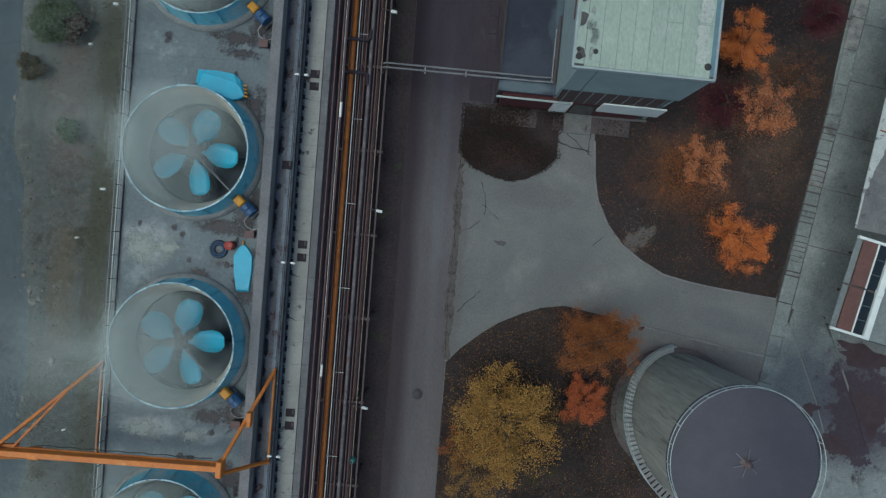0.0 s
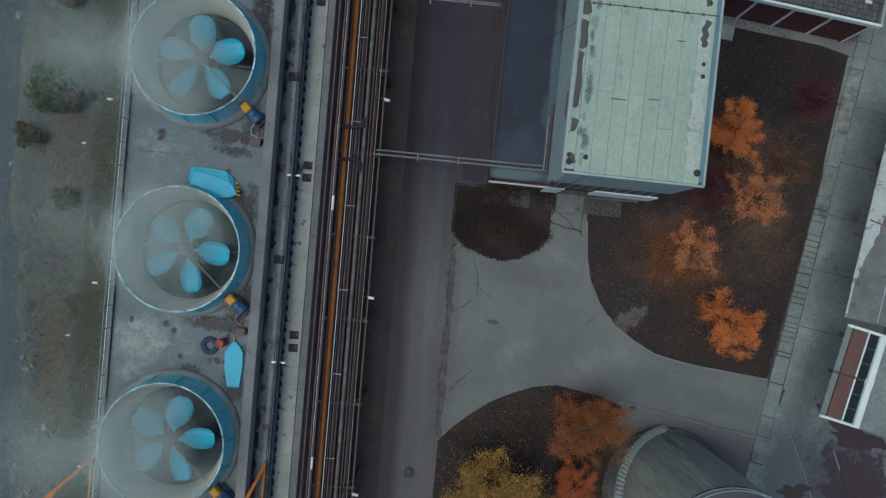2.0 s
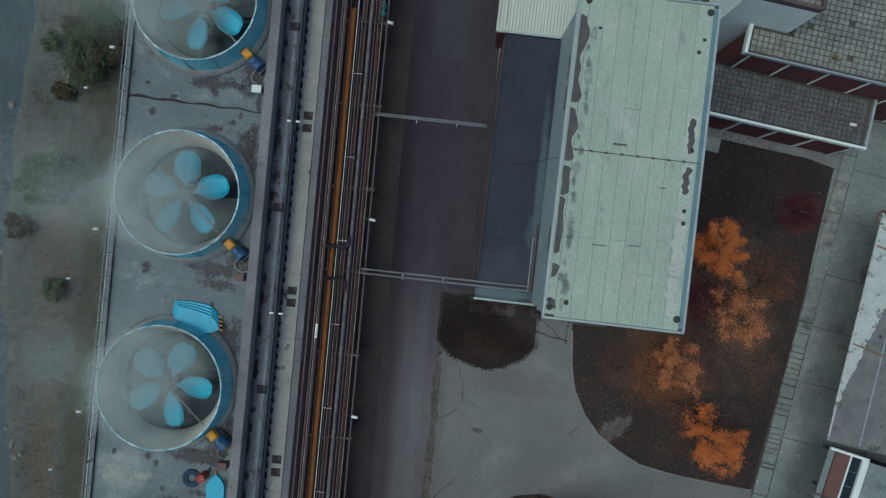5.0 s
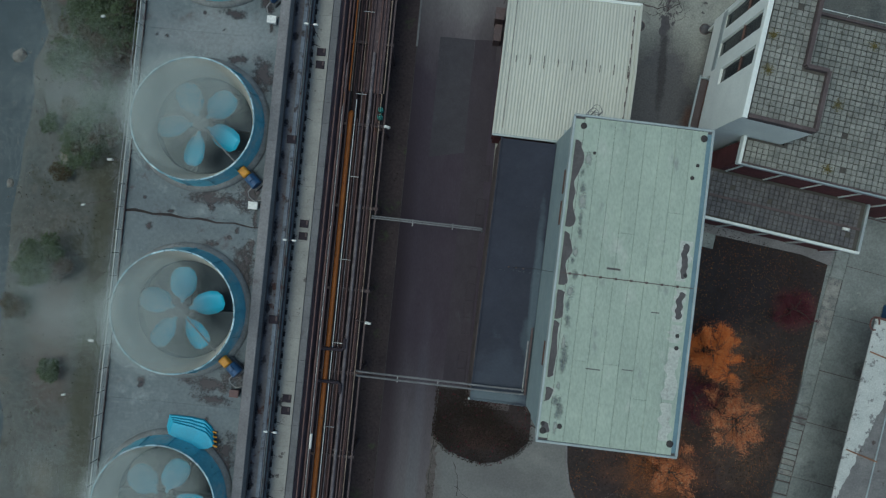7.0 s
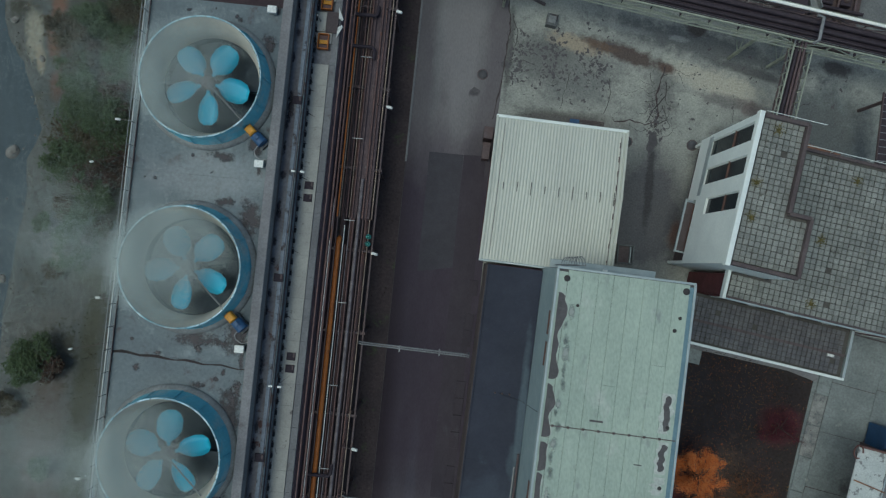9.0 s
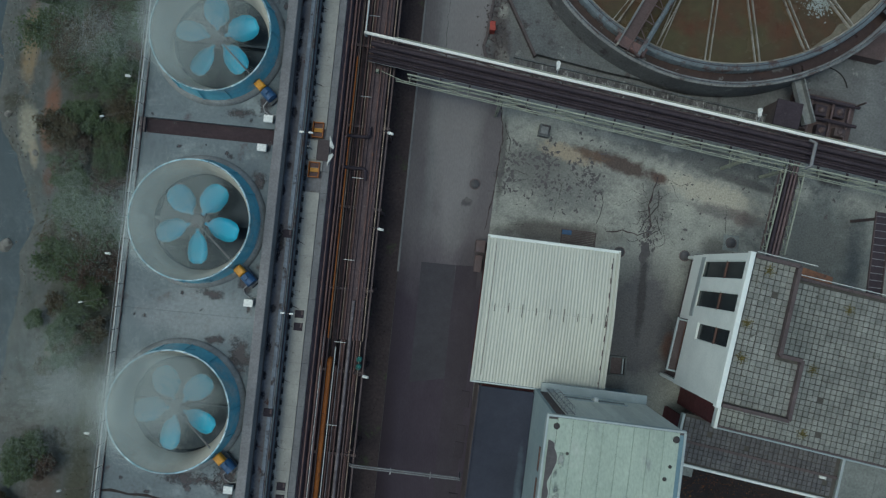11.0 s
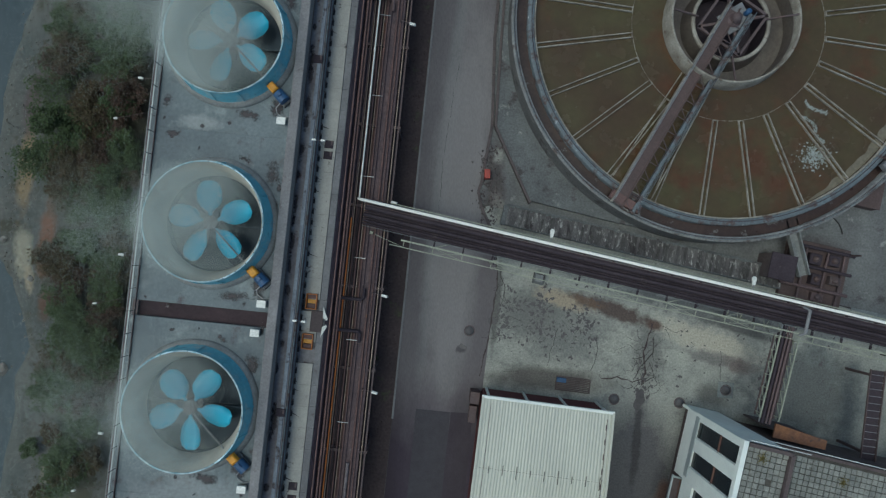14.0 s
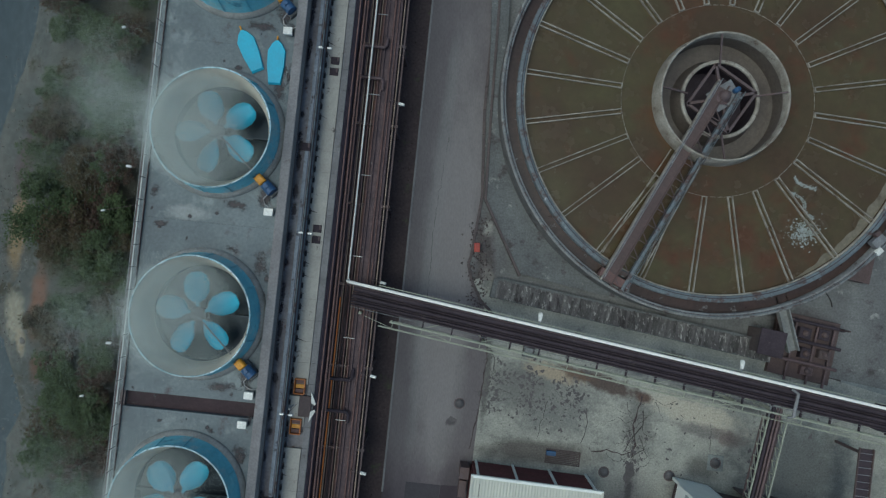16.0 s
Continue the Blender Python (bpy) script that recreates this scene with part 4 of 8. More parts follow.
body.box(((west + -20.4) / 2 - 0.02, (V0 + V1) / 2, 0.9), (0.36, V1 - V0, 17.8))
part("wall", body, DARK_WALL, tower, "dark tarred west wall")
part("wall", Shape().box((-8.56, (V0 + V1) / 2, 3.3), (0.3, V1 - V0, 6.7)), EAST_WALL, tower, "dark brown louvred east wall")
part("wall", Shape().box((-11.3, (V0 + V1) / 2, 4.8), (0.46, V1 - V0, 9.75)), DARK_WALL, tower)
part("wall", Shape().box((-10.27, (V0 + V1) / 2, 4.2), (0.24, V1 - V0, 8.6)), TRAY_BLUE, tower, "blue-grey stained side of the service channel")
for v in (V0 + 0.2, V1 - 0.2):
    part("wall", Shape().box((-15.9, v, 4.6), (9.2, 0.35, 9.9)), DARK_WALL, tower)
for vc in CELLS:
    lo, hi = vc - PITCH / 2 + (0.006 if abs(vc - FIRST - 4 * PITCH) > 1 else 0.52), vc + PITCH / 2 - (0.006 if abs(vc - FIRST - 3 * PITCH) > 1 else 0.52)
    ang = sorted({2 * math.pi * i / 48 for i in range(48)} | {math.atan2(b - vc, a - CU) % (2 * math.pi) for a in (west, east_) for b in (lo, hi)})
    inner, outer = [], []
    for a in ang:
        c, s = math.cos(a), math.sin(a)
        t = min(((east_ if c > 0 else west) - CU) / c if abs(c) > 1e-9 else 1e9, ((hi if s > 0 else lo) - vc) / s if abs(s) > 1e-9 else 1e9)
        inner.append((CU + HOLE * c, vc + HOLE * s))
        outer.append((CU + t * c, vc + t * s))
    n = len(ang)
    d = Shape()
    d.add([(x, y, DECK) for x, y in inner + outer] + [(x, y, DECK - 0.35) for x, y in inner + outer],
          [f for i in range(n) for j in [(i + 1) % n] for f in ((i, n + i, n + j, j), (2 * n + i, 2 * n + j, 3 * n + j, 3 * n + i), (n + i, 3 * n + i, 3 * n + j, n + j), (i, j, 2 * n + j, 2 * n + i))])
    part("deck_panel", d, DECK_CONCRETE, tower)
    part("cell_floor", Shape().box((CU, vc, DECK - 1.3), (9.0, PITCH - 0.4, 0.2)), PIT_SHADE, tower, "wet fill below the fan, coloured dark for shade")
part("expansion_gap", Shape().box((-16.1, FIRST + 3.5 * PITCH, DECK - 0.5), (9.1, 1.12, 0.2)), GAP_RUST, tower, "deep rusty gap between two deck halves")
for v in (24.0,):
    c = Shape()
    pts = [(-20.5 + 0.6 * i, v + 0.06 * math.sin(i * 1.7) - 0.025 * i) for i in range(16)]
    c.add([(x, y + 0.10 * abs(math.sin(i * 0.9)) * (1 - i / 18) + 0.03, DECK + 0.005) for i, (x, y) in enumerate(pts)] + [(x, y - 0.10 * abs(math.cos(i * 0.7)) * (1 - i / 18) - 0.03, DECK + 0.005) for i, (x, y) in enumerate(pts)],
          [(16 + i, 17 + i, i + 1, i) for i in range(15)])
    part("mossy_joint", c, LAWN, tower, "mossy open joint across the deck")
stain_quad = Shape().add([(-0.8, -0.8, 0), (0.8, -0.8, 0), (0.8, 0.8, 0), (-0.8, 0.8, 0)], [(0, 1, 2, 3)])
STAIN_MESH = {m: stain_quad.mesh("deck_stain", m) for m in (WET_STAIN_SHADE, STAIN_PALE)}
rs = random.Random(41)


def deck_stain(x, y, rx, ry, turn=0.0, mat=WET_STAIN_SHADE, label=""):
    """A ragged film of stain or painted shade lying on the deck."""
    p = part("deck_stain", STAIN_MESH[mat], None, tower, label)
    films.append(p)
    p.matrix_basis = pose(x, y, DECK + 0.006 + 0.0008 * (len(films) % 45), 0, 0, turn) @ Matrix.Diagonal((rx * damp, ry * damp, 1, 1))


damp, films = 1.0, []
for vc in CELLS:
    damp = 1.0 if vc < 40 else 0.62                  # the north half of the deck is drier
    deck_stain(CU + 3.6, vc + 3.4 + rs.uniform(-0.3, 0.3), 1.5, rs.uniform(1.9, 2.9), rs.uniform(0, 25), label="dark wet stain on the deck")
    deck_stain(CU + 3.5, vc - 4.0 + rs.uniform(-0.4, 0.3), 1.6, rs.uniform(1.8, 2.7), rs.uniform(-15, 15))
    deck_stain(CU + rs.uniform(0.8, 2.2), vc - 4.7, rs.uniform(2.2, 3.6), 1.05, rs.uniform(-8, 8))
    deck_stain(CU + rs.uniform(0.6, 1.8), vc + 4.5, rs.uniform(0.8, 1.5), 0.6, rs.uniform(-15, 5))
    for _ in range(5):
        deck_stain(rs.uniform(-20.0, -12.4), vc + rs.choice((-1, 1)) * rs.uniform(4.7, 5.9), rs.uniform(0.25, 0.6), rs.uniform(0.2, 0.5), rs.uniform(0, 90))
    for _ in range(3):
        deck_stain(rs.uniform(-12.2, -11.8), vc + rs.uniform(-6, 6), rs.uniform(0.3, 0.55), rs.uniform(0.6, 1.8))
    # dark dashes along the west edge paint in the railing's broken shadow line
    for _ in range(6):
        deck_stain(-20.5, vc + rs.uniform(-6, 6), 0.16, rs.uniform(0.25, 0.7))
damp = 1.0
for x, y, rx, ry, turn in ((-13.6, 12.2, 2.4, 0.7, -6), (-18.3, 13.1, 0.6, 0.45, 0), (-12.9, 9.1, 0.4, 0.7, 30), (-12.1, 7.6, 0.3, 0.8, 15), (-14.5, 1.3, 0.8, 0.4, 0), (-12.7, 33.4, 0.9, 1.3, 30), (-12.3, 21.5, 0.6, 1.4, 10), (-13.4, 25.2, 1.2, 0.5, -10), (-19.9, 62.3, 0.7, 0.7, 0), (-19.3, 60.1, 0.9, 0.4, 0)):
    deck_stain(x, y, rx, ry, turn)
for x, y, rx, ry in ((-19.0, -0.7, 2.4, 2.2), (-17.4, -0.6, 1.8, 1.2), (-18.2, -12.4, 2.4, 1.4), (-15.0, -12.6, 1.8, 0.9)):
    deck_stain(x, y, rx, ry, 0, STAIN_PALE)
part("parapet_beam", Shape().box((-11.24, (V0 + V1) / 2, DECK + 0.12), (0.64, V1 - V0, 0.85), edge=0.03), KERB_CONCRETE, tower, "pale worn concrete edge beam")
for k in range(70):
    v = -16 + 1.55 * k + rs.uniform(-0.7, 0.7)
    p = part("channel_stain", STAIN_MESH[WET_STAIN_SHADE], None, tower, "dark rusty wash in the channel" if k == 0 else "")
    p.matrix_basis = pose(-10.9 + rs.uniform(-0.2, 0.1), v, TROUGH + 0.004 + 0.0008 * (k % 9), 0, 0, 0) @ Matrix.Diagonal((rs.uniform(0.25, 0.5), rs.uniform(0.5, 1.6), 1, 1))
part("channel", Shape().box((-10.76, (V0 + V1) / 2, TROUGH - 0.15), (1.24, V1 - V0, 0.3)), CHANNEL, tower, "stained dark service channel")
for u, z, r, m in ((-10.07, -1.3, 0.06, BASIN_BLUE), (-10.08, -1.75, 0.045, PIPE_DARK)):
    part("channel_pipe", Shape().tube([(u, V0, DECK + z), (u, V1, DECK + z)], r, 8), m, tower)
part("cable_tray", Shape().box((-10.34, (V0 + V1) / 2, TROUGH + 0.05), (0.26, V1 - V0, 0.1), edge=0.01), TRAY_BLUE, tower, "blue-grey cable tray cover")
light_slab = Shape().box((0, 0, 0), (1.2, 1.517, 0.10), edge=0.01).mesh("cover_slab", LOUVRE_SLAB)
grey_slab = Shape().box((0, 0, 0), (0.48, 1.515, 0.10), edge=0.01).mesh("edge_slab", KERB_CONCRETE)
HATCHES = (46.55, 49.4)
for i in range(104):
    v = V0 + 0.8 + 1.523 * i
    if not any(abs(v - h) < 0.9 for h in HATCHES):
        a = part("cover_slab", light_slab, None, tower)
        a.matrix_basis = pose(-9.52, v, SLAB + rng.uniform(-0.004, 0.004), 0, rng.uniform(-0.6, 0.6), rng.uniform(-0.2, 0.2))
        # dark wedges laid on the slabs draw small shadows along their west edge
        for y in (-0.45, 0.32):
            y, w = y + rng.uniform(-0.12, 0.12), 0.16 + 0.6 * rng.random() ** 2.5
            drop = w * rng.uniform(0.3, 0.55)
            if rng.random() < 0.62:
                part("slab_crack", Shape().prism([(-10.115, v + y - rng.uniform(0.05, 0.13)), (-10.115 + w, v + y - drop), (-10.115, v + y)], SLAB + 0.046, SLAB + 0.056), GAP, tower)
    b = part("edge_slab", grey_slab, None, tower)
    b.matrix_basis = pose(-8.66, v, SLAB - 0.1 + rng.uniform(-0.004, 0.004), 0, rng.uniform(-0.6, 0.6), rng.uniform(-0.2, 0.2))
part("slab_bearer", Shape().box((-9.3, (V0 + V1) / 2, SLAB - 0.4), (1.66, V1 - V0, 0.46)), CHANNEL, tower)


def railing(parent, a, b, h=1.0, step=1.5, mat=STEEL_GREY, rails=(1.0, 0.55), r=0.022):
    """Posts and rails between two points, each its own part."""
    a, b = Vector(a), Vector(b)
    n = max(1, round((b - a).length / step))
    q = Matrix.Translation(a)
    post = Shape().box((0, 0, h / 2), (0.05, 0.05, h)).mesh("rail_post", mat)
    for i in range(n + 1):
        p = part("rail_post", post, None, parent)
        p.matrix_basis = Matrix.Translation(a + (b - a) * i / n)
    for k in rails:
        part("rail", Shape().tube([a + Vector((0, 0, h * k)), b + Vector((0, 0, h * k))], r, 6), mat, parent)


west_rail = thing("deck_railing", ROW, "thin galvanised railing along the west edge of the deck", "railing")
railing(west_rail, (-20.58, V0, DECK), (-20.58, V1, DECK), step=1.5)
part("toe_board", Shape().box((-20.5, (V0 + V1) / 2, DECK + 0.08), (0.04, V1 - V0, 0.16)), STEEL_DARK, west_rail)
east_rail = thing("walkway_railing", ROW, "dark pipe railing beside the slab walkway", "railing")
railing(east_rail, (-10.04, V0, SLAB + 0.05), (-10.04, V1, SLAB + 0.05), step=0.76, h=0.5, mat=STEEL_DARK, rails=(1.0,))
shoe = Shape().box((0, 0, 0.06), (0.13, 0.34, 0.12), edge=0.02).mesh("rail_shoe", BLACK)
for i in range(208):
    part("rail_shoe", shoe, None, east_rail).matrix_basis = pose(-10.06, V0 + 0.38 + 0.76 * i, SLAB + 0.05)
for u, z, r, m in ((-21.05, 9.7, 0.06, FLASHING), (-21.65, 8.2, 0.05, PIPE_GREY), (-22.15, 7.6, 0.06, PIPE_GREY), (-22.6, 6.9, 0.06, PIPE_DARK)):
    pr = thing("wall_pipe", ROW, "thin pipe carried along the outside of the west wall", "pipe", "west wall pipes")
    part("pipe", Shape().tube([(u, V0, z), (u, V1, z)], r, 8), m, pr)
    for i in range(26):
        part("bracket", Shape().bar((-20.7, V0 + 3 + 6.1 * i, z - 0.14), (u - 0.1, V0 + 3 + 6.1 * i, z - 0.14), 0.06), STEEL_DARK, pr)


def fan_stack():
    """A flared fan stack with its fan, shaft, gear guard and motor, its foot on the deck."""
    root = thing("fan_stack", pose(0, 0, 0), "blue flared fan stack with pale lining and five-bladed fan", "fan stack", "fan stacks")
    part("foot_ring", Shape().turned([(4.42, 0.0), (4.42, 0.14), (4.14, 0.30), (4.02, 0.30)], 56), STACK_FOOT, root, "stained grey concrete foot")
    shell = Shape()
    prof = [(4.10, 0.28), (4.0, 0.7), (3.92, 1.2), (3.88, 1.78)]
    shell.turned(prof, 56)
    part("shell", shell, STACK_BLUE, root)
    for i in range(14):
        a = radians(i * 360 / 14 + 6)
        c, s = math.cos(a), math.sin(a)
        part("rib", Shape().bar((4.12 * c, 4.12 * s, 0.3), (3.91 * c, 3.91 * s, 1.76), 0.05, 0.05), STACK_BLUE, root)
    part("throat", Shape().turned([(3.27, -1.4), (3.27, -0.25)], 56), PIT_SHADE, root, "throat below the fan, coloured dark for shade")
    part("lining", Shape().turned([(3.22, -0.3), (3.22, -0.2), (3.28, 0.05), (3.36, 0.4), (3.58, 1.1), (3.81, 1.78)], 56), STACK_INNER, root, "pale stained inner lining")
    for i in range(28):
        a0 = i * 360 / 28 + 0.8
        part("rim_flange", Shape().turned([(3.82, 1.76), (3.82, 1.81), (3.91, 1.81), (3.91, 1.76)], 4, a0=a0, a1=a0 + 11.9, smooth=False), RIM, root)
    fan = part("fan", Shape().turned([(0.0, 0.62), (0.42, 0.62), (0.5, 0.52), (0.5, 0.2), (0.0, 0.2)], 20), STEEL_DARK, root, "dark hub")
    blade = Shape()
    st = [(0.5, 0.10, 0), (0.75, 0.14, 0), (1.0, 0.46, 24), (1.4, 0.70, 22), (2.1, 0.76, 17), (2.55, 0.62, 12), (2.8, 0.30, 10)]
    vv, ff = [], []
    for r, half, tw in st:
        t = math.tan(radians(tw))
        for k, th in ((-1, 0.012), (-0.4, 0.05), (0.4, 0.05), (1, 0.012)):
            vv += [(r, k * half, 0.4 + k * half * t + th), (r, k * half, 0.4 + k * half * t - th)]
    for i in range(len(st) - 1):
        o, q = i * 8, i * 8 + 8
        ff += [(o + 2 * k, q + 2 * k, q + 2 * k + 2, o + 2 * k + 2) for k in range(3)] + [(o + 2 * k + 1, o + 2 * k + 3, q + 2 * k + 3, q + 2 * k + 1) for k in range(3)]
        ff += [(o, o + 1, q + 1, q), (o + 6, q + 6, q + 7, o + 7)]
    ff += [(48, 50, 51, 49), (50, 52, 53, 51), (52, 54, 55, 53)]
    blade.add(vv, ff, True)
    bm_ = blade.mesh("blade", BLADE_BLUE)
    for i in range(5):
        b = part("blade", bm_, None, fan, "bright blue blade")
        b.matrix_basis = pose(0, 0, 0, 0, 0, 72 * i)
    c, s = math.cos(radians(-42)), math.sin(radians(-42))
    part("gearbox", Shape().box((0, 0, -0.15), (0.9, 0.7, 0.7), edge=0.08), STEEL_DARK, root)
    part("shaft", Shape().tube([(0.3 * c, 0.3 * s, 0.75), (4.1 * c, 4.1 * s, 0.85)], 0.05, 10), PIPE_GREY, root, "thin grey drive shaft")
    m = pose(4.42 * c, 4.42 * s, 0.0, 0, 0, -42)
    part("fan_support", Shape().bar((-3.4, 0, -0.7), (3.4, 0, -0.7), 0.16, 0.4).bar((0, -0.9, -0.7), (0, 0.9, -0.7), 0.14, 0.35), PIT_SHADE, root)
    part("coupling_guard", Shape().box((4.40 * c, 4.40 * s, 0.86), (0.62, 0.52, 0.42), pose(0, 0, 0, 0, 0, -42), 0.08), YELLOW_PAINT, root, "yellow-orange coupling guard")
    mot = part("motor", Shape().tube([(4.75 * c, 4.75 * s, 0.6), (5.5 * c, 5.5 * s, 0.6)], 0.36, 16), BLUE_PAINT, root, "dark blue electric motor")
    part("motor_terminal_box", Shape().box((5.0 * c, 5.0 * s, 0.95), (0.3, 0.3, 0.16), pose(0, 0, 0, 0, 0, -42), 0.03), BLUE_PAINT, mot)
    part("motor_plinth", Shape().box((5.0 * c, 5.0 * s, 0.15), (1.3, 0.7, 0.3), pose(0, 0, 0, 0, 0, -42), 0.03), BASIN_CONCRETE, root)
    hose = [(5.3 * c, 5.3 * s, 0.5), (3.45, -4.15, 0.3), (3.5, -4.45, 0.12), (3.9, -4.7, 0.08), (4.3, -4.6, 0.08)]
    part("cable", Shape().tube(hose, 0.04, 6), STEEL_GREY, root, "grey looped cable")
    return root


first = fan_stack()
for k, vc in enumerate(CELLS):
    m = ROW @ pose(CU, vc, DECK)
    s = first if k == 0 else copy_thing(first, m)
    s.matrix_basis = m
    for o in s.children:
        if o.name.split(".")[0] == "fan":
            o.matrix_basis = pose(0, 0, 0, 0, 0, (11, 34, 52, 5, 68, 20, 47, 60, 27, 40, 15, 58, 33)[k])


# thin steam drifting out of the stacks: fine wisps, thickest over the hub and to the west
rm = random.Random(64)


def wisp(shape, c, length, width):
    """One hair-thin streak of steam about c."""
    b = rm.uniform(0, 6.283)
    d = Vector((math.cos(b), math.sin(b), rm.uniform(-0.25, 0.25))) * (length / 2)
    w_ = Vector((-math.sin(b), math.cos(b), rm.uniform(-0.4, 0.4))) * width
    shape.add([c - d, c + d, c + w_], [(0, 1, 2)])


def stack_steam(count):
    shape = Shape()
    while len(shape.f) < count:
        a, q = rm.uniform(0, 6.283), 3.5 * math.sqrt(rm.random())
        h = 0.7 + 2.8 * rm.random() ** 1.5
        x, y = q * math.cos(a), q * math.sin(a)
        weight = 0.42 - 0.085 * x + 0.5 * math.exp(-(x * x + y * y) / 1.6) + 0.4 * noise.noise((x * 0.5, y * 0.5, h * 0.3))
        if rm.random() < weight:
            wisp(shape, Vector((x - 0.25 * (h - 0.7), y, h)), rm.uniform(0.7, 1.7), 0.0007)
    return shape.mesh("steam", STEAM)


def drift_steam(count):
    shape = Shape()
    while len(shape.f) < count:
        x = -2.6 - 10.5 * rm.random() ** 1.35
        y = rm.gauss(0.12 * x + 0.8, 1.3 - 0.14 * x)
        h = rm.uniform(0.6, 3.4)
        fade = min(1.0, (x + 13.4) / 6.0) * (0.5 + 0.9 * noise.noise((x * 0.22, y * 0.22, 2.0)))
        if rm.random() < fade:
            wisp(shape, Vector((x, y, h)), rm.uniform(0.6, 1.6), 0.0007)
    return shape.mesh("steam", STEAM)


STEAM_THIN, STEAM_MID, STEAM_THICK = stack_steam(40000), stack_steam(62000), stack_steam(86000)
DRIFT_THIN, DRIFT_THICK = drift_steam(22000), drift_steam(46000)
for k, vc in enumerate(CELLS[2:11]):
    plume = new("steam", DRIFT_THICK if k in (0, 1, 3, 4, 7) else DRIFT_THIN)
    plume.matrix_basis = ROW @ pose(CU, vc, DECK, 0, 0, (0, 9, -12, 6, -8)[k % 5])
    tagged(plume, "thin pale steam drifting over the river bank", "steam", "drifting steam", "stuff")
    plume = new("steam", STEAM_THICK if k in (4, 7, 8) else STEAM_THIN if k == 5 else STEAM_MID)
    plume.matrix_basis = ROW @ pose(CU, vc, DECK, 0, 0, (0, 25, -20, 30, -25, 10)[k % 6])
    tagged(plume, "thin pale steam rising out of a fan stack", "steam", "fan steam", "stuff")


def deck_box(u, v, pale):
    root = thing("junction_box", ROW @ pose(u, v, DECK), ("white" if pale else "rusty brown") + " electrical box on legs beside a fan motor", "junction box", "deck junction boxes")
    part("cabinet", Shape().box((0, 0, 0.36), (0.56, 0.44, 0.32), edge=0.03), PIPE_WHITE if pale else PIPE_RUST, root)
    part("cover", Shape().box((0.02, 0, 0.53), (0.6, 0.48, 0.03), edge=0.01), PIPE_WHITE if pale else PIPE_RUST, root)
    for a in (-0.2, 0.2):
        part("leg", Shape().box((a, 0, 0.1), (0.05, 0.3, 0.2)), STEEL_DARK, root)


for k, vc in enumerate(CELLS):
    deck_box(CU + 3.9, vc - 5.0, vc > 25)
deck_box(-12.3, FIRST + 3.5 * PITCH - 0.85, True)


def spare_blade(u, v, turn, lift=0.0):
    root = thing("spare_fan_blade", ROW @ pose(u, v, DECK + 0.06 + lift, 0, 0, turn), "bright blue spare fan blade lying on the deck", "fan blade", "spare fan blades")
    poly = [(-1.55, -0.42), (-0.3, -0.60), (0.75, -0.62), (1.25, -0.34), (1.5, -0.08), (1.5, 0.08), (1.25, 0.34), (0.75, 0.62), (-0.3, 0.60), (-1.55, 0.42)]
    part("blade", Shape().prism(poly, 0.0, 0.12, 0.06), BLADE_BLUE, root)
    part("shank", Shape().tube([(1.45, 0, 0.07), (1.74, 0, 0.07)], 0.06, 8), YELLOW_PAINT, root, "yellow shank")


for i in range(4):
    spare_blade(-14.75 + 0.1 * i, 10.35 - 0.17 * i, -8 - 3 * i, 0.13 * i)
spare_blade(-12.45, -1.5, 93)
spare_blade(-14.6, 72.3, 118)
spare_blade(-12.75, 71.7, 92)
drum = thing("oil_drum", ROW @ pose(-13.25, -0.15, DECK), "small red drum standing on the deck", "drum")
part("barrel", Shape().turned([(0.0, 0.0), (0.27, 0.0), (0.28, 0.25), (0.27, 0.5), (0.28, 0.75), (0.27, 0.8), (0.24, 0.8), (0.22, 0.77), (0.0, 0.77)], 20), RED_PAINT, drum)
part("bung", Shape().turned([(0.0, 0.8), (0.05, 0.8), (0.05, 0.77)], 10, (0.12, 0, 0)), STEEL_GREY, drum)
coil = thing("hose_coil", ROW @ pose(-14.1, -0.45, DECK), "dark blue coiled hose lying on the deck", "hose")
for i in range(5):
    part("hose_turn", Shape().tube([((0.28 + 0.07 * i) * math.cos(a), (0.28 + 0.07 * i) * math.sin(a), 0.06 + 0.05 * (i % 2)) for a in [2 * math.pi * k / 20 for k in range(21)]], 0.045, 6), BLUE_PAINT if i % 2 else BLACK, coil)

# louvre hatches folded open where a crossover platform leaves the walkway
for v in HATCHES:
    hatch = thing("open_hatch", ROW @ pose(-9.45, v + 0.2, SLAB + 0.04), "rusty orange open-topped hatch frame in the slab walkway", "hatch", "walkway hatches")
    for x in (-0.36, 0.36):
        part("side_frame", Shape().box((x, 0, 0.15), (0.06, 1.1, 0.32)), PIPE_ORANGE, hatch)
    for y in (-0.52, 0.52):
        part("end_frame", Shape().box((0, y, 0.15), (0.66, 0.06, 0.32)), PIPE_ORANGE, hatch)
    for i in range(3):
        part("tray", Shape().box((0, -0.33 + 0.33 * i, 0.08), (0.6, 0.28, 0.05), edge=0.01), YELLOW_PAINT if i == 1 else PIPE_RUST, hatch)
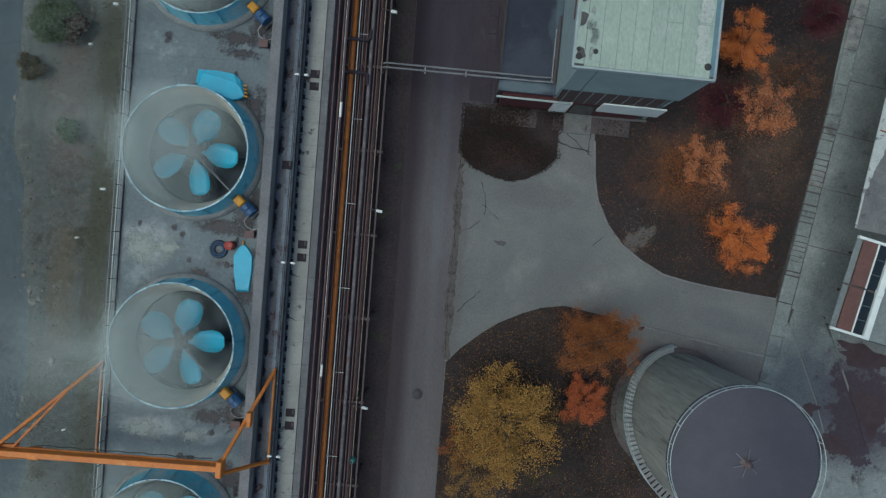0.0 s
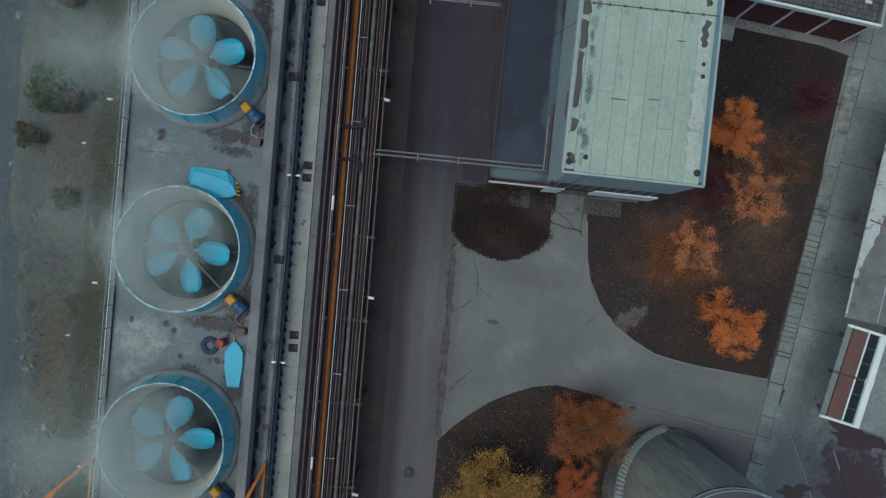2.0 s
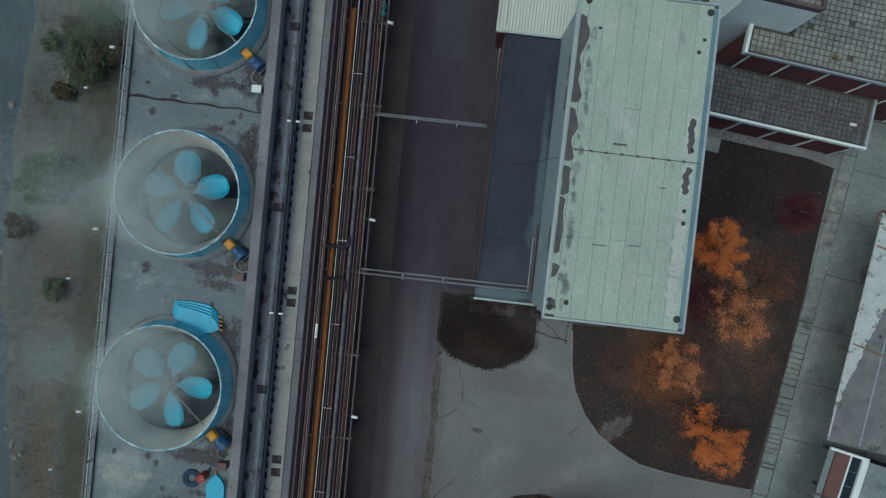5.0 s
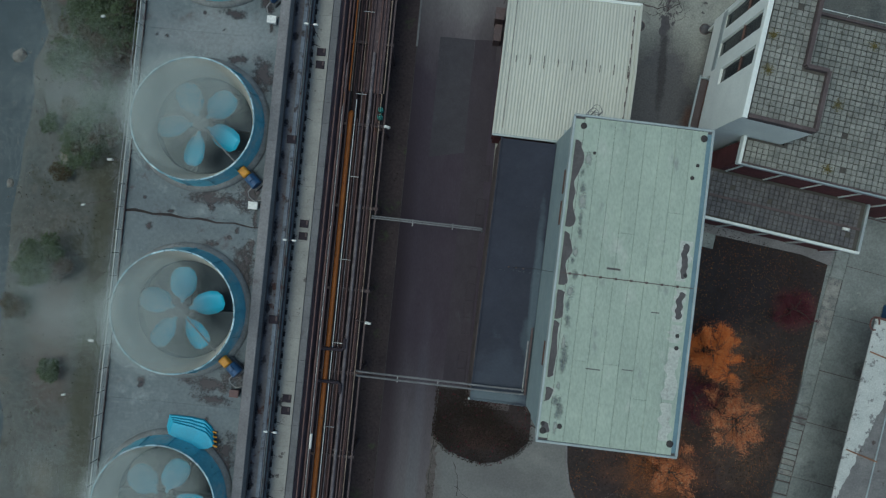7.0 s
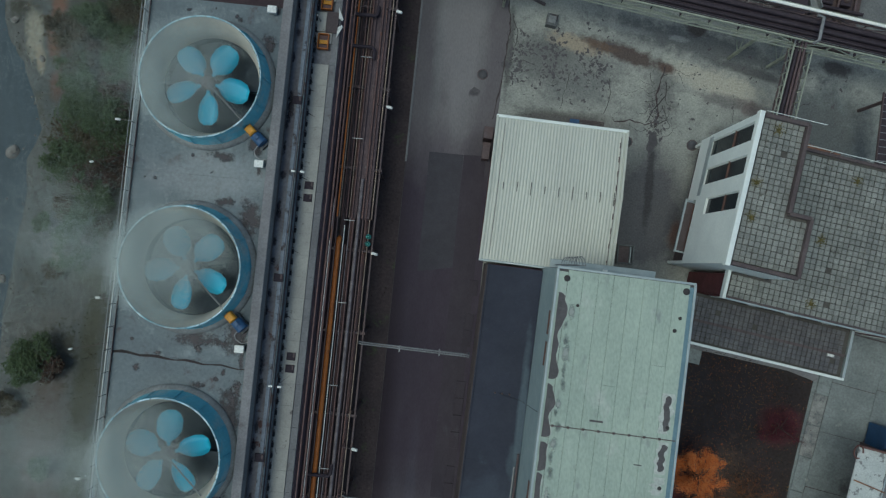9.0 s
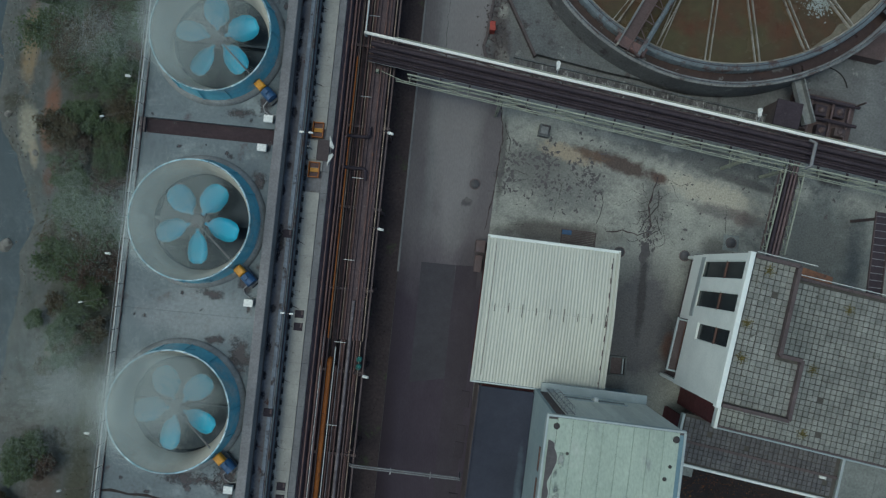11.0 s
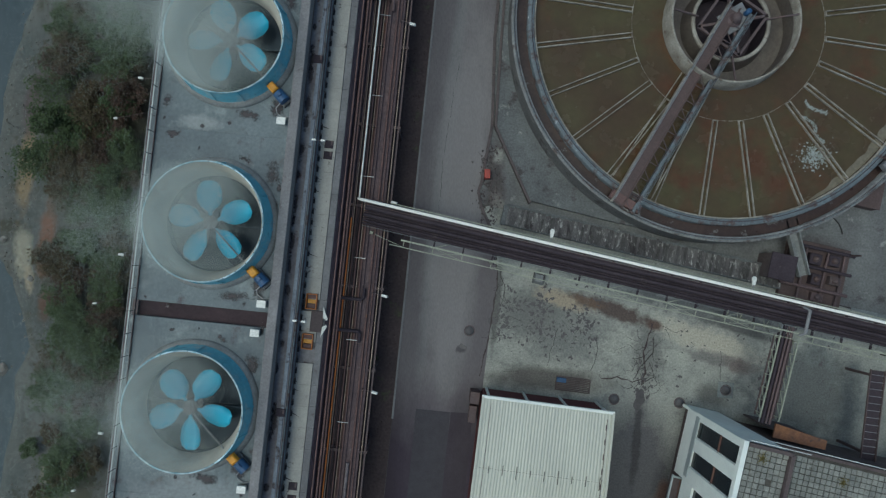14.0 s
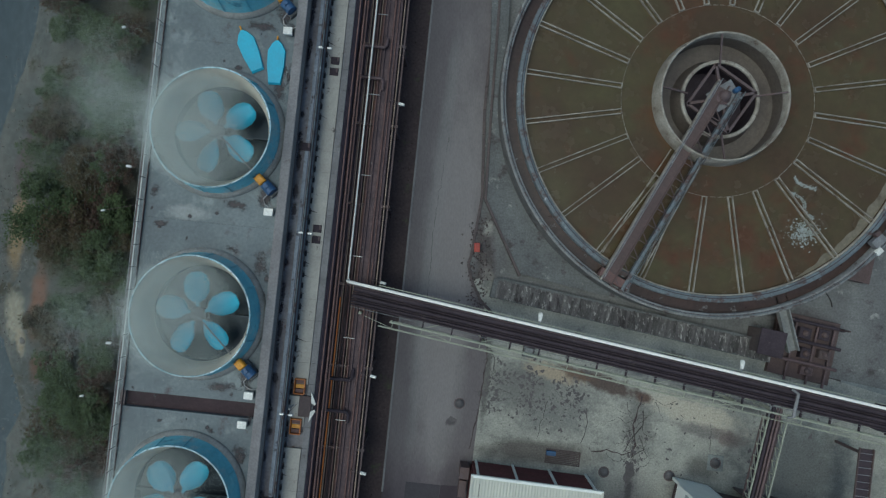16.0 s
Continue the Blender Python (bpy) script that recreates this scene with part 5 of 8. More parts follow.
for u, v in [(-9.42, v) for v in (-11.5, -12.4, 0.2, -0.7, 12.0, 11.15, 24.27, 23.4, 36.45, 35.55, 60.9, 60.1, 73.1, 72.3, 85.3)] + [(-10.42, v) for v in (5.4, 17.6, 29.8, 42.0, 66.4)]:
    cp = thing("cable_plate", ROW @ pose(u, v, SLAB + 0.03 if u > -10 else TROUGH + 0.08), "small dark steel plate lying over the walkway", "steel plate", "walkway plates")
    part("plate", Shape().box((0, 0, 0.05), (0.62, 0.55, 0.06), edge=0.015), PIPE_BLACK, cp)
    part("lug", Shape().box((0.2, 0.1, 0.1), (0.12, 0.3, 0.06), edge=0.01), PIPE_DARK, cp)
plat = thing("crossover_platform", ROW @ pose(-9.3, 48.2, SLAB + 0.05), "grey steel crossover platform with a white hood", "platform")
part("plate", Shape().box((-0.5, 0, 0.05), (0.8, 1.4, 0.08), edge=0.01), LOUVRE_SLAB, plat)
part("plate", Shape().box((0.35, 0, 0.06), (0.86, 1.5, 0.08), edge=0.01), PARAPET, plat, "rusty brown tread plate")
for k in (-1, 1):
    part("hood", Shape().prism([(0.72, 1.1 * k), (1.12, 0.28 * k), (1.05, 0.14 * k), (0.78, 0.32 * k)][::-k], 0.1, 0.16, 0.02), PIPE_WHITE, plat, "white sloping sheet-metal hood")
part("mast", Shape().tube([(-0.5, 0.0, 0), (-0.5, 0.0, 1.2)], 0.05, 8), STEEL_GREY, plat)


def floodlight(u, v, z, turn, arm, group, label, k=1.0, thin=0.03):
    """A white lamp head at the end of an arm that reaches back to a rail or post."""
    root = thing("floodlight", ROW @ pose(u, v, z, 0, 0, turn), label, "lamp", group)
    part("head", Shape().prism([(-0.30 * k, -0.12 * k), (0.22 * k, -0.14 * k), (0.32 * k, -0.06 * k), (0.32 * k, 0.06 * k), (0.22 * k, 0.14 * k), (-0.30 * k, 0.12 * k)], -0.06, 0.07, 0.15), PIPE_WHITE, root, "white lamp head")
    part("arm", Shape().tube([(0.2 * k, 0, -0.02), *[(0.25 + a, 0, b) for a, b in arm]], thin, 6), STEEL_GREY if k == 1.0 else STEEL_DARK, root)
    return root


for vc in CELLS:
    floodlight(-22.35, vc - 2.75, 9.15, 0, [(0.6, 0.1), (1.5, 0.2), (1.52, -0.4)], "west edge lamps", "white lamp head on a bracket outside the deck railing", 0.6, 0.02)
    floodlight(-22.75, vc - 6.0, 10.9, 15, [(0.9, 0.05), (1.9, 0.05), (1.95, -1.2)], "west arm lamps", "small white lamp on a long thin arm over the bank", 0.42, 0.014)
for v in (-25.2, -13.1, -0.93, 10.83, 23.0, 36.85, 48.6, 60.4, 72.6, 84.8, 97.0):
    floodlight(-9.6, v, 11.2, 0, [(0.06, -0.08), (0.06, -4.08)], "walkway lamps", "white lamp head on a post beside the walkway", 0.5, 0.02)
    floodlight(-9.0, v, 11.2, 180, [(0.25, -0.1), (0.52, -0.12)], "walkway lamps", "white lamp head on a post beside the walkway", 0.5, 0.02)
for v in (-11.4, 3.0, 17.5, 32.07, 43.1, 50.35, 57.4, 71.0, 85.0):
    floodlight(-4.55, v, 5.0, 170, [(0.4, 0.1), (0.7, 0.1), (0.72, -4.95)], "roadside lamps", "white lamp head on a thin steel pole by the pipe rack", 0.8)


# ---- the orange portal crane over the deck ----
crane = thing("portal_crane", ROW, "orange portal crane straddling the cooling tower deck", "crane")
yb, zt = -13.25, 13.3
part("main_beam", Shape().bar((-27.2, yb, zt), (-11.75, yb, zt), 0.34, 0.55, 0.03), CRANE, crane)
part("lower_flange", Shape().bar((-27.0, yb - 0.02, zt - 0.32), (-11.9, yb - 0.02, zt - 0.32), 0.55, 0.06), CRANE, crane)
for u, ft, fz in ((-11.85, -10.2, TROUGH), (-25.2, -20.95, DECK)):
    part("end_plate", Shape().box((u, yb, zt + 0.02), (0.34, 0.95, 0.75), edge=0.05), CRANE, crane)
    part("leg", Shape().bar((u, yb + 0.3, zt), (ft, yb + 5.0, fz + 0.35), 0.21, 0.21, 0.03), CRANE, crane)
    part("leg", Shape().bar((u, yb - 0.35, zt), (ft, yb - 1.0, fz + 0.35), 0.2, 0.2, 0.03), CRANE, crane)
    part("bogie_beam", Shape().bar((ft, yb - 1.2, fz + 0.25), (ft, yb + 5.2, fz + 0.25), 0.14, 0.2, 0.02), CRANE, crane)
    for y in (yb - 0.9, yb + 4.8):
        part("wheel", Shape().tube([(ft - 0.07, y, fz + 0.16), (ft + 0.07, y, fz + 0.16)], 0.16, 14), STEEL_DARK, crane)
part("brace", Shape().bar((-24.3, yb + 0.25, zt - 0.1), (-22.3, yb + 3.3, 11.7), 0.12, 0.12), CRANE, crane)
part("brace", Shape().bar((-25.1, yb + 0.3, zt - 0.3), (-24.2, yb + 0.3, zt - 0.5), 0.12, 0.3), CRANE, crane)
part("control_box", Shape().box((-10.95, yb + 2.4, DECK + 1.35), (0.3, 0.9, 0.5), edge=0.05), CRANE, crane)
part("trolley", Shape().box((-23.3, yb - 0.2, zt - 0.62), (0.7, 0.7, 0.4), edge=0.05), CRANE, crane)
part("festoon", Shape().tube([(-23.0 + 0.7 * i, yb + 0.42, zt - 0.2 - 0.16 * (i % 2)) for i in range(16)], 0.03, 6), BLACK, crane, "slung black cable")

# ---- the pipe rack beside the road ----
rack = thing("pipe_rack", ROW, "long steel pipe rack with orange, white and rusty pipes", "pipe rack")
for i in range(26):
    v = V0 + 1 + 6.2 * i
    for u in (-7.7, -5.0):
        part("post", Shape().box((u, v, 2.2), (0.22, 0.22, 4.4), edge=0.02), STEEL_DARK, rack)
    part("cross_beam", Shape().bar((-8.0, v, 4.25), (-4.7, v, 4.25), 0.2, 0.24), STEEL_DARK, rack)
    part("cross_beam", Shape().bar((-8.0, v, 3.1), (-4.8, v, 3.1), 0.16, 0.2), STEEL_DARK, rack)
    part("stub_arm", Shape().bar((-7.12, v + 2.2, 4.72), (-6.3, v + 2.2, 4.72), 0.05, 0.05), STEEL_GREY, rack)
for u in (-7.95, -4.85):
    part("side_beam", Shape().bar((u, V0, 4.3), (u, V1, 4.3), 0.12, 0.26), STEEL_DARK, rack)


def pipe(u, z, r, v0, v1, m, label=""):
    part("pipe", Shape().tube([(u, v0, z), (u, v1, z)], r, 10), m, rack, label)


ORANGE_END = 32.6
NORTH = 34.6
pipe(-7.36, 4.64, 0.18, V0, ORANGE_END, PIPE_ORANGE, "orange-painted pipe")
part("pipe_elbow", Shape().tube([(-7.36, ORANGE_END, 4.64), (-7.36, ORANGE_END + 0.3, 4.62), (-7.36, ORANGE_END + 0.42, 4.4), (-7.36, ORANGE_END + 0.42, 3.2)], 0.19, 10), PIPE_ORANGE, rack, "orange elbow turning down")
part("pipe_sleeve", Shape().tube([(-7.3, 9.0, 8.1), (-7.3, 10.0, 8.1)], 0.09, 8), PIPE_CREAM, rack, "short white sleeve")
part("pipe_sleeve", Shape().tube([(-7.3, -8.6, 8.1), (-7.3, -7.8, 8.1)], 0.08, 8), PIPE_CREAM, rack)
# along the louvred wall
pipe(-7.34, 8.1, 0.03, V0, ORANGE_END + 3, PIPE_MOTTLED, "thin mottled pipe")
pipe(-7.62, 6.75, 0.035, V0, ORANGE_END + 0.3, PIPE_CREAM, "thin cream pipe")
pipe(-7.66, 7.3, 0.07, V0, V1, PIPE_RUST)
pipe(-7.70, 5.8, 0.06, V0, V1, PIPE_RUST)
pipe(-7.72, 8.9, 0.05, V0, V1, PIPE_RUST)
# on the upper beams, south of the orange elbow
pipe(-7.62, 4.55, 0.06, V0, V1, PIPE_DARK)
pipe(-7.03, 4.64, 0.035, V0, ORANGE_END + 1.4, PIPE_CREAM, "thin cream pipe")
pipe(-6.88, 4.50, 0.05, V0, ORANGE_END, PIPE_RUST)
pipe(-6.68, 4.60, 0.04, V0, NORTH, PIPE_MOTTLED, "thin mottled pipe")
pipe(-6.42, 4.50, 0.07, V0, NORTH, PIPE_RUST)
pipe(-6.05, 4.62, 0.13, V0, NORTH + 3, PIPE_MOTTLED, "mottled lagged pipe")
pipe(-5.72, 4.52, 0.06, V0, NORTH, PIPE_DARK)
pipe(-5.50, 4.60, 0.045, V0, V1, PIPE_RUST)
pipe(-5.20, 4.62, 0.04, V0, NORTH, PIPE_TAN)
# on the upper beams, north of it
for u, r, m in ((-7.52, 0.035, PIPE_TAN), (-7.34, 0.03, PIPE_RUST), (-6.98, 0.05, PIPE_RUST), (-6.78, 0.035, PIPE_TAN), (-6.55, 0.06, PIPE_RUST), (-6.28, 0.05, PIPE_DARK), (-5.78, 0.07, PIPE_RUST), (-5.08, 0.05, PIPE_TAN)):
    pipe(u, 4.62, r, NORTH, V1, m)
pipe(-7.66, 4.66, 0.06, NORTH, 56.0, PIPE_ORANGE, "narrow orange-brown pipe")
part("cable_tray", Shape().box((-5.95, (NORTH + V1) / 2, 4.42), (1.35, V1 - NORTH, 0.06)), TRAY_BROWN, rack, "brown mottled cable tray cover")
for u, r, m in ((-7.4, 0.2, PIPE_DARK), (-6.8, 0.16, PIPE_RUST), (-6.2, 0.2, PIPE_DARK), (-5.6, 0.16, PIPE_RUST)):
    pipe(u, 3.3, r, V0, V1, m)
pipe(-7.13, 5.4, 0.06, 57.35, V1, PIPE_CREAM, "white-clad steam pipe")


def loop(v, span, u0, u1, m, r, z=4.95):
    """An expansion loop lying across the rack."""
    pts = [(u1, v - span / 2 - 0.8, z - 0.25), (u1, v - span / 2 - 0.15, z), (u1 - 0.15, v - span / 2, z), (u0 + 0.2, v - span / 2, z), (u0, v - span / 2 + 0.2, z), (u0, v + span / 2 - 0.2, z), (u0 + 0.2, v + span / 2, z), (u1 - 0.15, v + span / 2, z), (u1, v + span / 2 + 0.15, z), (u1, v + span / 2 + 0.8, z - 0.25)]
    part("expansion_loop", Shape().tube(pts, r, 10), m, rack)


for v in (14.15, 48.7, 74.0):
    loop(v, 2.4, -8.0, -6.15, PIPE_BLACK if v < 60 else PIPE_DARK, 0.13)
for v, m in ((32.75, GREEN_PAINT), (33.3, GREEN_PAINT), (-15.3, GREEN_PAINT)):
    val = thing("valve", ROW @ pose(-5.13, v, 4.6), "turquoise-painted valve on the pipe rack", "valve", "rack valves")
    part("body", Shape().turned([(0.0, 0), (0.16, 0.0), (0.2, 0.12), (0.12, 0.28), (0.07, 0.5), (0.0, 0.5)], 14), m, val)
    part("handwheel", Shape().tube([(0.17 * math.cos(a), 0.17 * math.sin(a), 0.55) for a in [2 * math.pi * k / 14 for k in range(15)]], 0.02, 6), m, val)
for v, two in ((13.55, True), (25.2, False)):
    xp = thing("crossing_pipe", ROW, "pale pipe crossing the road from the rack to the hall", "pipe", "road crossing pipes")
    for k in ((-0.16, 0.16) if two else (-0.07, 0.07)):
        part("pipe", Shape().tube([(-5.1, v + k + 0.15, 4.5), (-4.9, v + k + 0.15, 4.75), (3.1, v + k, 4.75), (3.22 if not two else 5.6, v + k - 0.05, 4.72), (3.26 if not two else 7.4, v + k - 0.05, 3.4 if not two else 4.72)], 0.07 if two else 0.055, 8), PIPE_GREY, xp)
    for u in (-2.0, 1.0):
        part("stiffener", Shape().box((u, v, 4.6), (0.08, 0.5, 0.05)), STEEL_GREY, xp)


# ---- the tall hall and its low annex ----
ROOF_FILM = [stain_quad.mesh("worn_patch", m) for m in (STAIN_ROOF, STAIN_PALE)]
hall = thing("hall", HALL, "tall hall with a pale painted sheet roof and grey-green cladding", "hall")
HW, HL, HH = 7.85, 20.1, 12.3
for name, c, s in (("wall_south", (HW / 2 - 0.15, 0.12, 9.7), (HW + 0.3, 0.24, 5.2)), ("wall_north", (HW / 2 - 0.15, HL - 0.12, 6.15), (HW + 0.3, 0.24, 12.3)),
                   ("wall_west", (-0.18, HL / 2, 6.15), (0.24, HL - 0.49, 12.3)), ("wall_east", (HW - 0.12, HL / 2, 6.15), (0.24, HL - 0.49, 12.3))):
    part(name, Shape().box(c, s), HALL_WALL, hall)
part("roof_deck", Shape().box((HW / 2 - 0.34, HL / 2, HH - 0.05), (HW + 0.62, HL - 0.06, 0.2)), ROOF_PEEL, hall, "dark felt below the roof sheets")
part("facade_line", Shape().box((HW * 0.12, -0.012, 8.2), (0.03, 0.02, 8.2)), STEEL_DARK, hall)
x0, cols = -0.05, 8
wcol = (HW - 0.3 - x0) / cols
for i in range(cols):
    cuts = sorted([0.06, 10.35, HL - 0.06] + ([rng.choice((1.9, 3.2, 5.1, 6.3))] if i % 2 else []) + ([rng.choice((13.2, 14.8, 17.9))] if i % 3 == 0 else []))
    for a, b in zip(cuts, cuts[1:]):
        part("roof_sheet", Shape().box((x0 + wcol * (i + 0.5), (a + b) / 2, HH + 0.075), (wcol - 0.016, b - a - 0.012, 0.05), edge=0.006), HALL_ROOF, hall)
for c, s in (((HW / 2 - 0.34, -0.03, HH + 0.02), (HW + 0.82, 0.14, 0.28)), ((HW / 2 - 0.34, HL + 0.03, HH + 0.02), (HW + 0.82, 0.14, 0.28)),
             ((-0.71, HL / 2, HH + 0.02), (0.14, HL - 0.10, 0.28)), ((HW + 0.03, HL / 2, HH + 0.02), (0.14, HL - 0.10, 0.28))):
    part("roof_edge", Shape().box(c, s, edge=0.02), FLASHING, hall)
part("gutter_strip", Shape().box((-0.36, HL / 2, HH + 0.07), (0.58, HL - 0.4, 0.03)), HALL_ROOF, hall)
part("gutter_strip", Shape().box((HW - 0.18, HL / 2, HH + 0.06), (0.27, HL - 0.4, 0.03)), GUTTER_TEAL, hall, "bluish metal gutter strip")
for y0, y1 in ((0.5, 1.2), (2.4, 3.3), (3.9, 7.4), (7.5, 9.3), (9.6, 12.9), (13.2, 18.6)):
    n = int((y1 - y0) * 6) + 3
    side = [(-0.10 + 0.48 * max(-0.7, noise.noise((y0, i * 0.13, 5.0))) + 0.06 * noise.noise((i * 0.45, y0, 2.0)) - 0.24 * (i in (0, n)), y0 + (y1 - y0) * i / n) for i in range(n + 1)]
    out = side + [(-0.52 + rng.uniform(-0.02, 0.03), y1 - (y1 - y0) * t) for t in [i / 5 for i in range(6)]]
    part("bare_patch", Shape().add([(x, y, HH + 0.106) for x, y in out], [tuple(range(len(out)))]), ROOF_PEEL, hall, "dark patch of peeled roofing")
    rim_ = [(x + 0.02 + 0.16 * max(0.0, noise.noise((i * 0.17, y0, 7.0))), y) for i, (x, y) in enumerate(side)]
    part("flaked_edge", Shape().add([(x, y, HH + 0.103) for x, y in rim_ + side[::-1]], [(i, i + 1, 2 * n - i, 2 * n + 1 - i) for i in range(n)]), ROOF_PALE, hall, "pale flaking paint edge")
for y0, y1, k in ((0.9, 3.2, 0), (3.4, 6.6, 0), (6.9, 8.0, 0), (8.2, 10.2, 1), (10.7, 13.2, 2)):
    n = 16
    mid = HW - 0.95
    out = [(mid + 0.38 + 0.35 * noise.noise((y0, i * 0.3, 1.0)), y0 + (y1 - y0) * i / n) for i in range(n + 1)] + [(mid - 0.24 + 0.4 * noise.noise((y0, i * 0.35, 8.0)), y1 - (y1 - y0) * i / n) for i in range(n + 1)]
    part("bare_patch", Shape().add([(x, y, HH + 0.106) for x, y in out], [tuple(range(len(out)))]), ROOF_PALE, hall, "whitewashed repair patch")
    if k:
        out = [(mid + 0.32 + 0.25 * noise.noise((y0, i * 0.3, 3.0)) - 0.16 * (i in (0, n)), y0 + 0.15 + (y1 - y0 - 0.3) * i / n) for i in range(n + 1)] + [(mid - 0.06 + 0.25 * noise.noise((y0, (n - i) * 0.3, 3.0)) + 0.1 * (i in (0, n)), y1 - 0.15 - (y1 - y0 - 0.3) * i / n) for i in range(n + 1)]
        part("bare_patch", Shape().add([(x, y, HH + 0.110) for x, y in out], [tuple(range(len(out)))]), ROOF_PEEL, hall, "brown patch of bare felt")
for k in range(19):
    film = ROOF_FILM[0 if k % 3 else 1]
    p = part("worn_patch", film, None, hall, "grey worn film over the roof paint" if k == 0 else "")
    x, y = rng.uniform(0.05, 0.55), 0.9 + 0.92 * k + rng.uniform(-0.3, 0.3)
    p.matrix_basis = pose(x, min(y, 18.6), HH + 0.112 + 0.0006 * k, 0, 0, rng.uniform(-8, 8)) @ Matrix.Diagonal((rng.uniform(0.25, 0.5), rng.uniform(0.5, 1.2), 1, 1))
for x, y, r in ((-0.40, 0.62, 0.20), (0.58, 1.0, 0.16), (-0.46, 1.05, 0.13), (HW - 0.45, 0.75, 0.22), (-0.1, HL - 0.6, 0.2), (HW - 0.5, HL - 0.5, 0.22), (HW - 0.75, 7.35, 0.13), (HW - 0.72, 6.6, 0.14), (HW - 0.7, HL - 2.2, 0.11), (HW - 0.95, HL - 3.0, 0.13), (0.75, HL - 2.2, 0.1), (HW - 0.7, 11.1, 0.12)):
    part("roof_drain", Shape().turned([(0.0, 0.128), (r * 0.6, 0.128), (r, 0.108), (r, 0.09)], 18, (x, y, HH)), GAP, hall, "dark roof drain")
for x, y, a, b in ((2.75, 10.95, 0.85, 0.12), (2.2, 4.7, 0.9, 0.06), (4.3, 4.9, 0.7, 0.05), (5.6, 8.6, 0.5, 0.06)):
    part("roof_mark", Shape().box((x, y, HH + 0.104), (a, b, 0.012)), ROOF_PEEL, hall)
part("roof_seam", Shape().bar((-0.4, 10.35, HH + 0.11), (HW - 0.1, 10.35, HH + 0.11), 0.05, 0.04), STEEL_DARK, hall)
for i in range(8):
    part("seam_clip", Shape().box((0.1 + 0.95 * i, 10.35, HH + 0.13), (0.14, 0.14, 0.08), edge=0.02), STEEL_DARK, hall)
for y in (4.9, 14.3, 16.4):
    part("louvre", Shape().box((-0.325, y, 9.2), (0.05, 1.6, 0.35)), WINDOW_RUST, hall, "rusty louvre strip in the west wall")
part("eaves_gutter", Shape().bar((-0.72, 0.3, HH - 0.22), (-0.72, HL - 0.3, HH - 0.22), 0.12, 0.12), FLASHING, hall)
for i in range(11):
    a = 0.52 + 0.66 * i
    part("cladding_panel", Shape().box((a + 0.33, HL + 0.02, 8.7), (0.645, 0.05, 6.85), edge=0.01), NORTH_CLAD, hall)
part("cladding_panel", Shape().box((0.22, HL + 0.015, 8.7), (0.56, 0.04, 6.85), edge=0.01), PARAPET, hall, "rust-brown stained strip")
for x in (2.55, 4.95):
    win = part("window", Shape().box((x, HL + 0.07, 6.45), (1.9, 0.05, 0.75)), WINDOW_GLASS, hall, "dark horizontal window")
    for z in (-0.42, 0.42):
        part("frame", Shape().box((x, HL + 0.09, 6.45 + z), (2.0, 0.07, 0.08)), FLASHING, win)
part("lamp", Shape().box((3.75, HL + 0.2, 6.6), (0.3, 0.3, 0.3), edge=0.05), PIPE_WHITE, hall, "small white wall lamp")
part("north_ledge", Shape().box((HW / 2, HL + 0.35, 5.2), (HW, 0.7, 0.14), edge=0.02), FLASHING, hall)
cage = part("roof_ladder", Shape().bar((0.4, HL + 0.3, 5.4), (0.4, HL + 0.3, HH + 0.5), 0.05).bar((0.85, HL + 0.3, 5.4), (0.85, HL + 0.3, HH + 0.5), 0.05), PIPE_GREY, hall, "caged roof ladder")
for i in range(18):
    part("rung", Shape().bar((0.4, HL + 0.3, 5.6 + 0.4 * i), (0.85, HL + 0.3, 5.6 + 0.4 * i), 0.03), PIPE_GREY, cage)
for i in range(6):
    part("hoop", Shape().tube([(0.62 + 0.36 * math.cos(a), HL + 0.3 + 0.55 * math.sin(a), 8.2 + 0.8 * i) for a in [math.pi * k / 8 for k in range(9)]], 0.02, 5), PIPE_GREY, cage)

# the lower south front: a brown glazed band between pale mullions, a white ledge, shutters and a red wall
part("glazed_band", Shape().box((HW / 2 - 0.3, 0.16, 5.35), (HW - 0.6, 0.2, 3.5)), BROWN_STEEL, hall, "dark brown glazed band")
for i in range(9):
    part("mullion", Shape().box((0.25 + 0.86 * i, 0.04, 5.3), (0.03, 0.05, 3.3)), HALL_WALL, hall)
part("ledge", Shape().box((-1.75, 0.0, 3.45), (5.6, 0.16, 0.12), edge=0.02), FLASHING, hall, "pale sheet-metal ledge")
part("shutter", Shape().box((5.65, -0.02, 3.3), (4.7, 0.12, 2.3), edge=0.02), WHITE_PAINT, hall, "broad white sheet-metal door front")
part("ground_wall", Shape().box((1.4, 0.25, 1.8), (11.0, 0.3, 3.55)), RED_WALL, hall, "red-brown ground floor wall")
for x0_, x1_ in ((-0.1, 1.25),):
    sh = part("shutter", Shape().box(((x0_ + x1_) / 2, 0.06, 1.75), (x1_ - x0_, 0.08, 3.3)), WHITE_PAINT, hall, "white roller shutter")
    for i in range(10):
        part("slat", Shape().box(((x0_ + x1_) / 2, 0.005, 0.25 + 0.33 * i), (x1_ - x0_ - 0.06, 0.03, 0.28), edge=0.01), WHITE_PAINT, sh)
part("entrance", Shape().box((2.4, 0.08, 1.5), (1.9, 0.06, 2.9)), WINDOW_GLASS, hall, "dark glazed entrance")
for i in range(9):
    if i != 3:
        part("paving_flag", Shape().box((-4.0 + 1.25 * i, -0.75, 0.08), (1.22, 1.3, 0.12), edge=0.02), DARK_WALL, hall)
part("door_step", Shape().box((2.4, -0.75, 0.09), (2.2, 1.6, 0.14), edge=0.03), GREY_SLAB, hall)
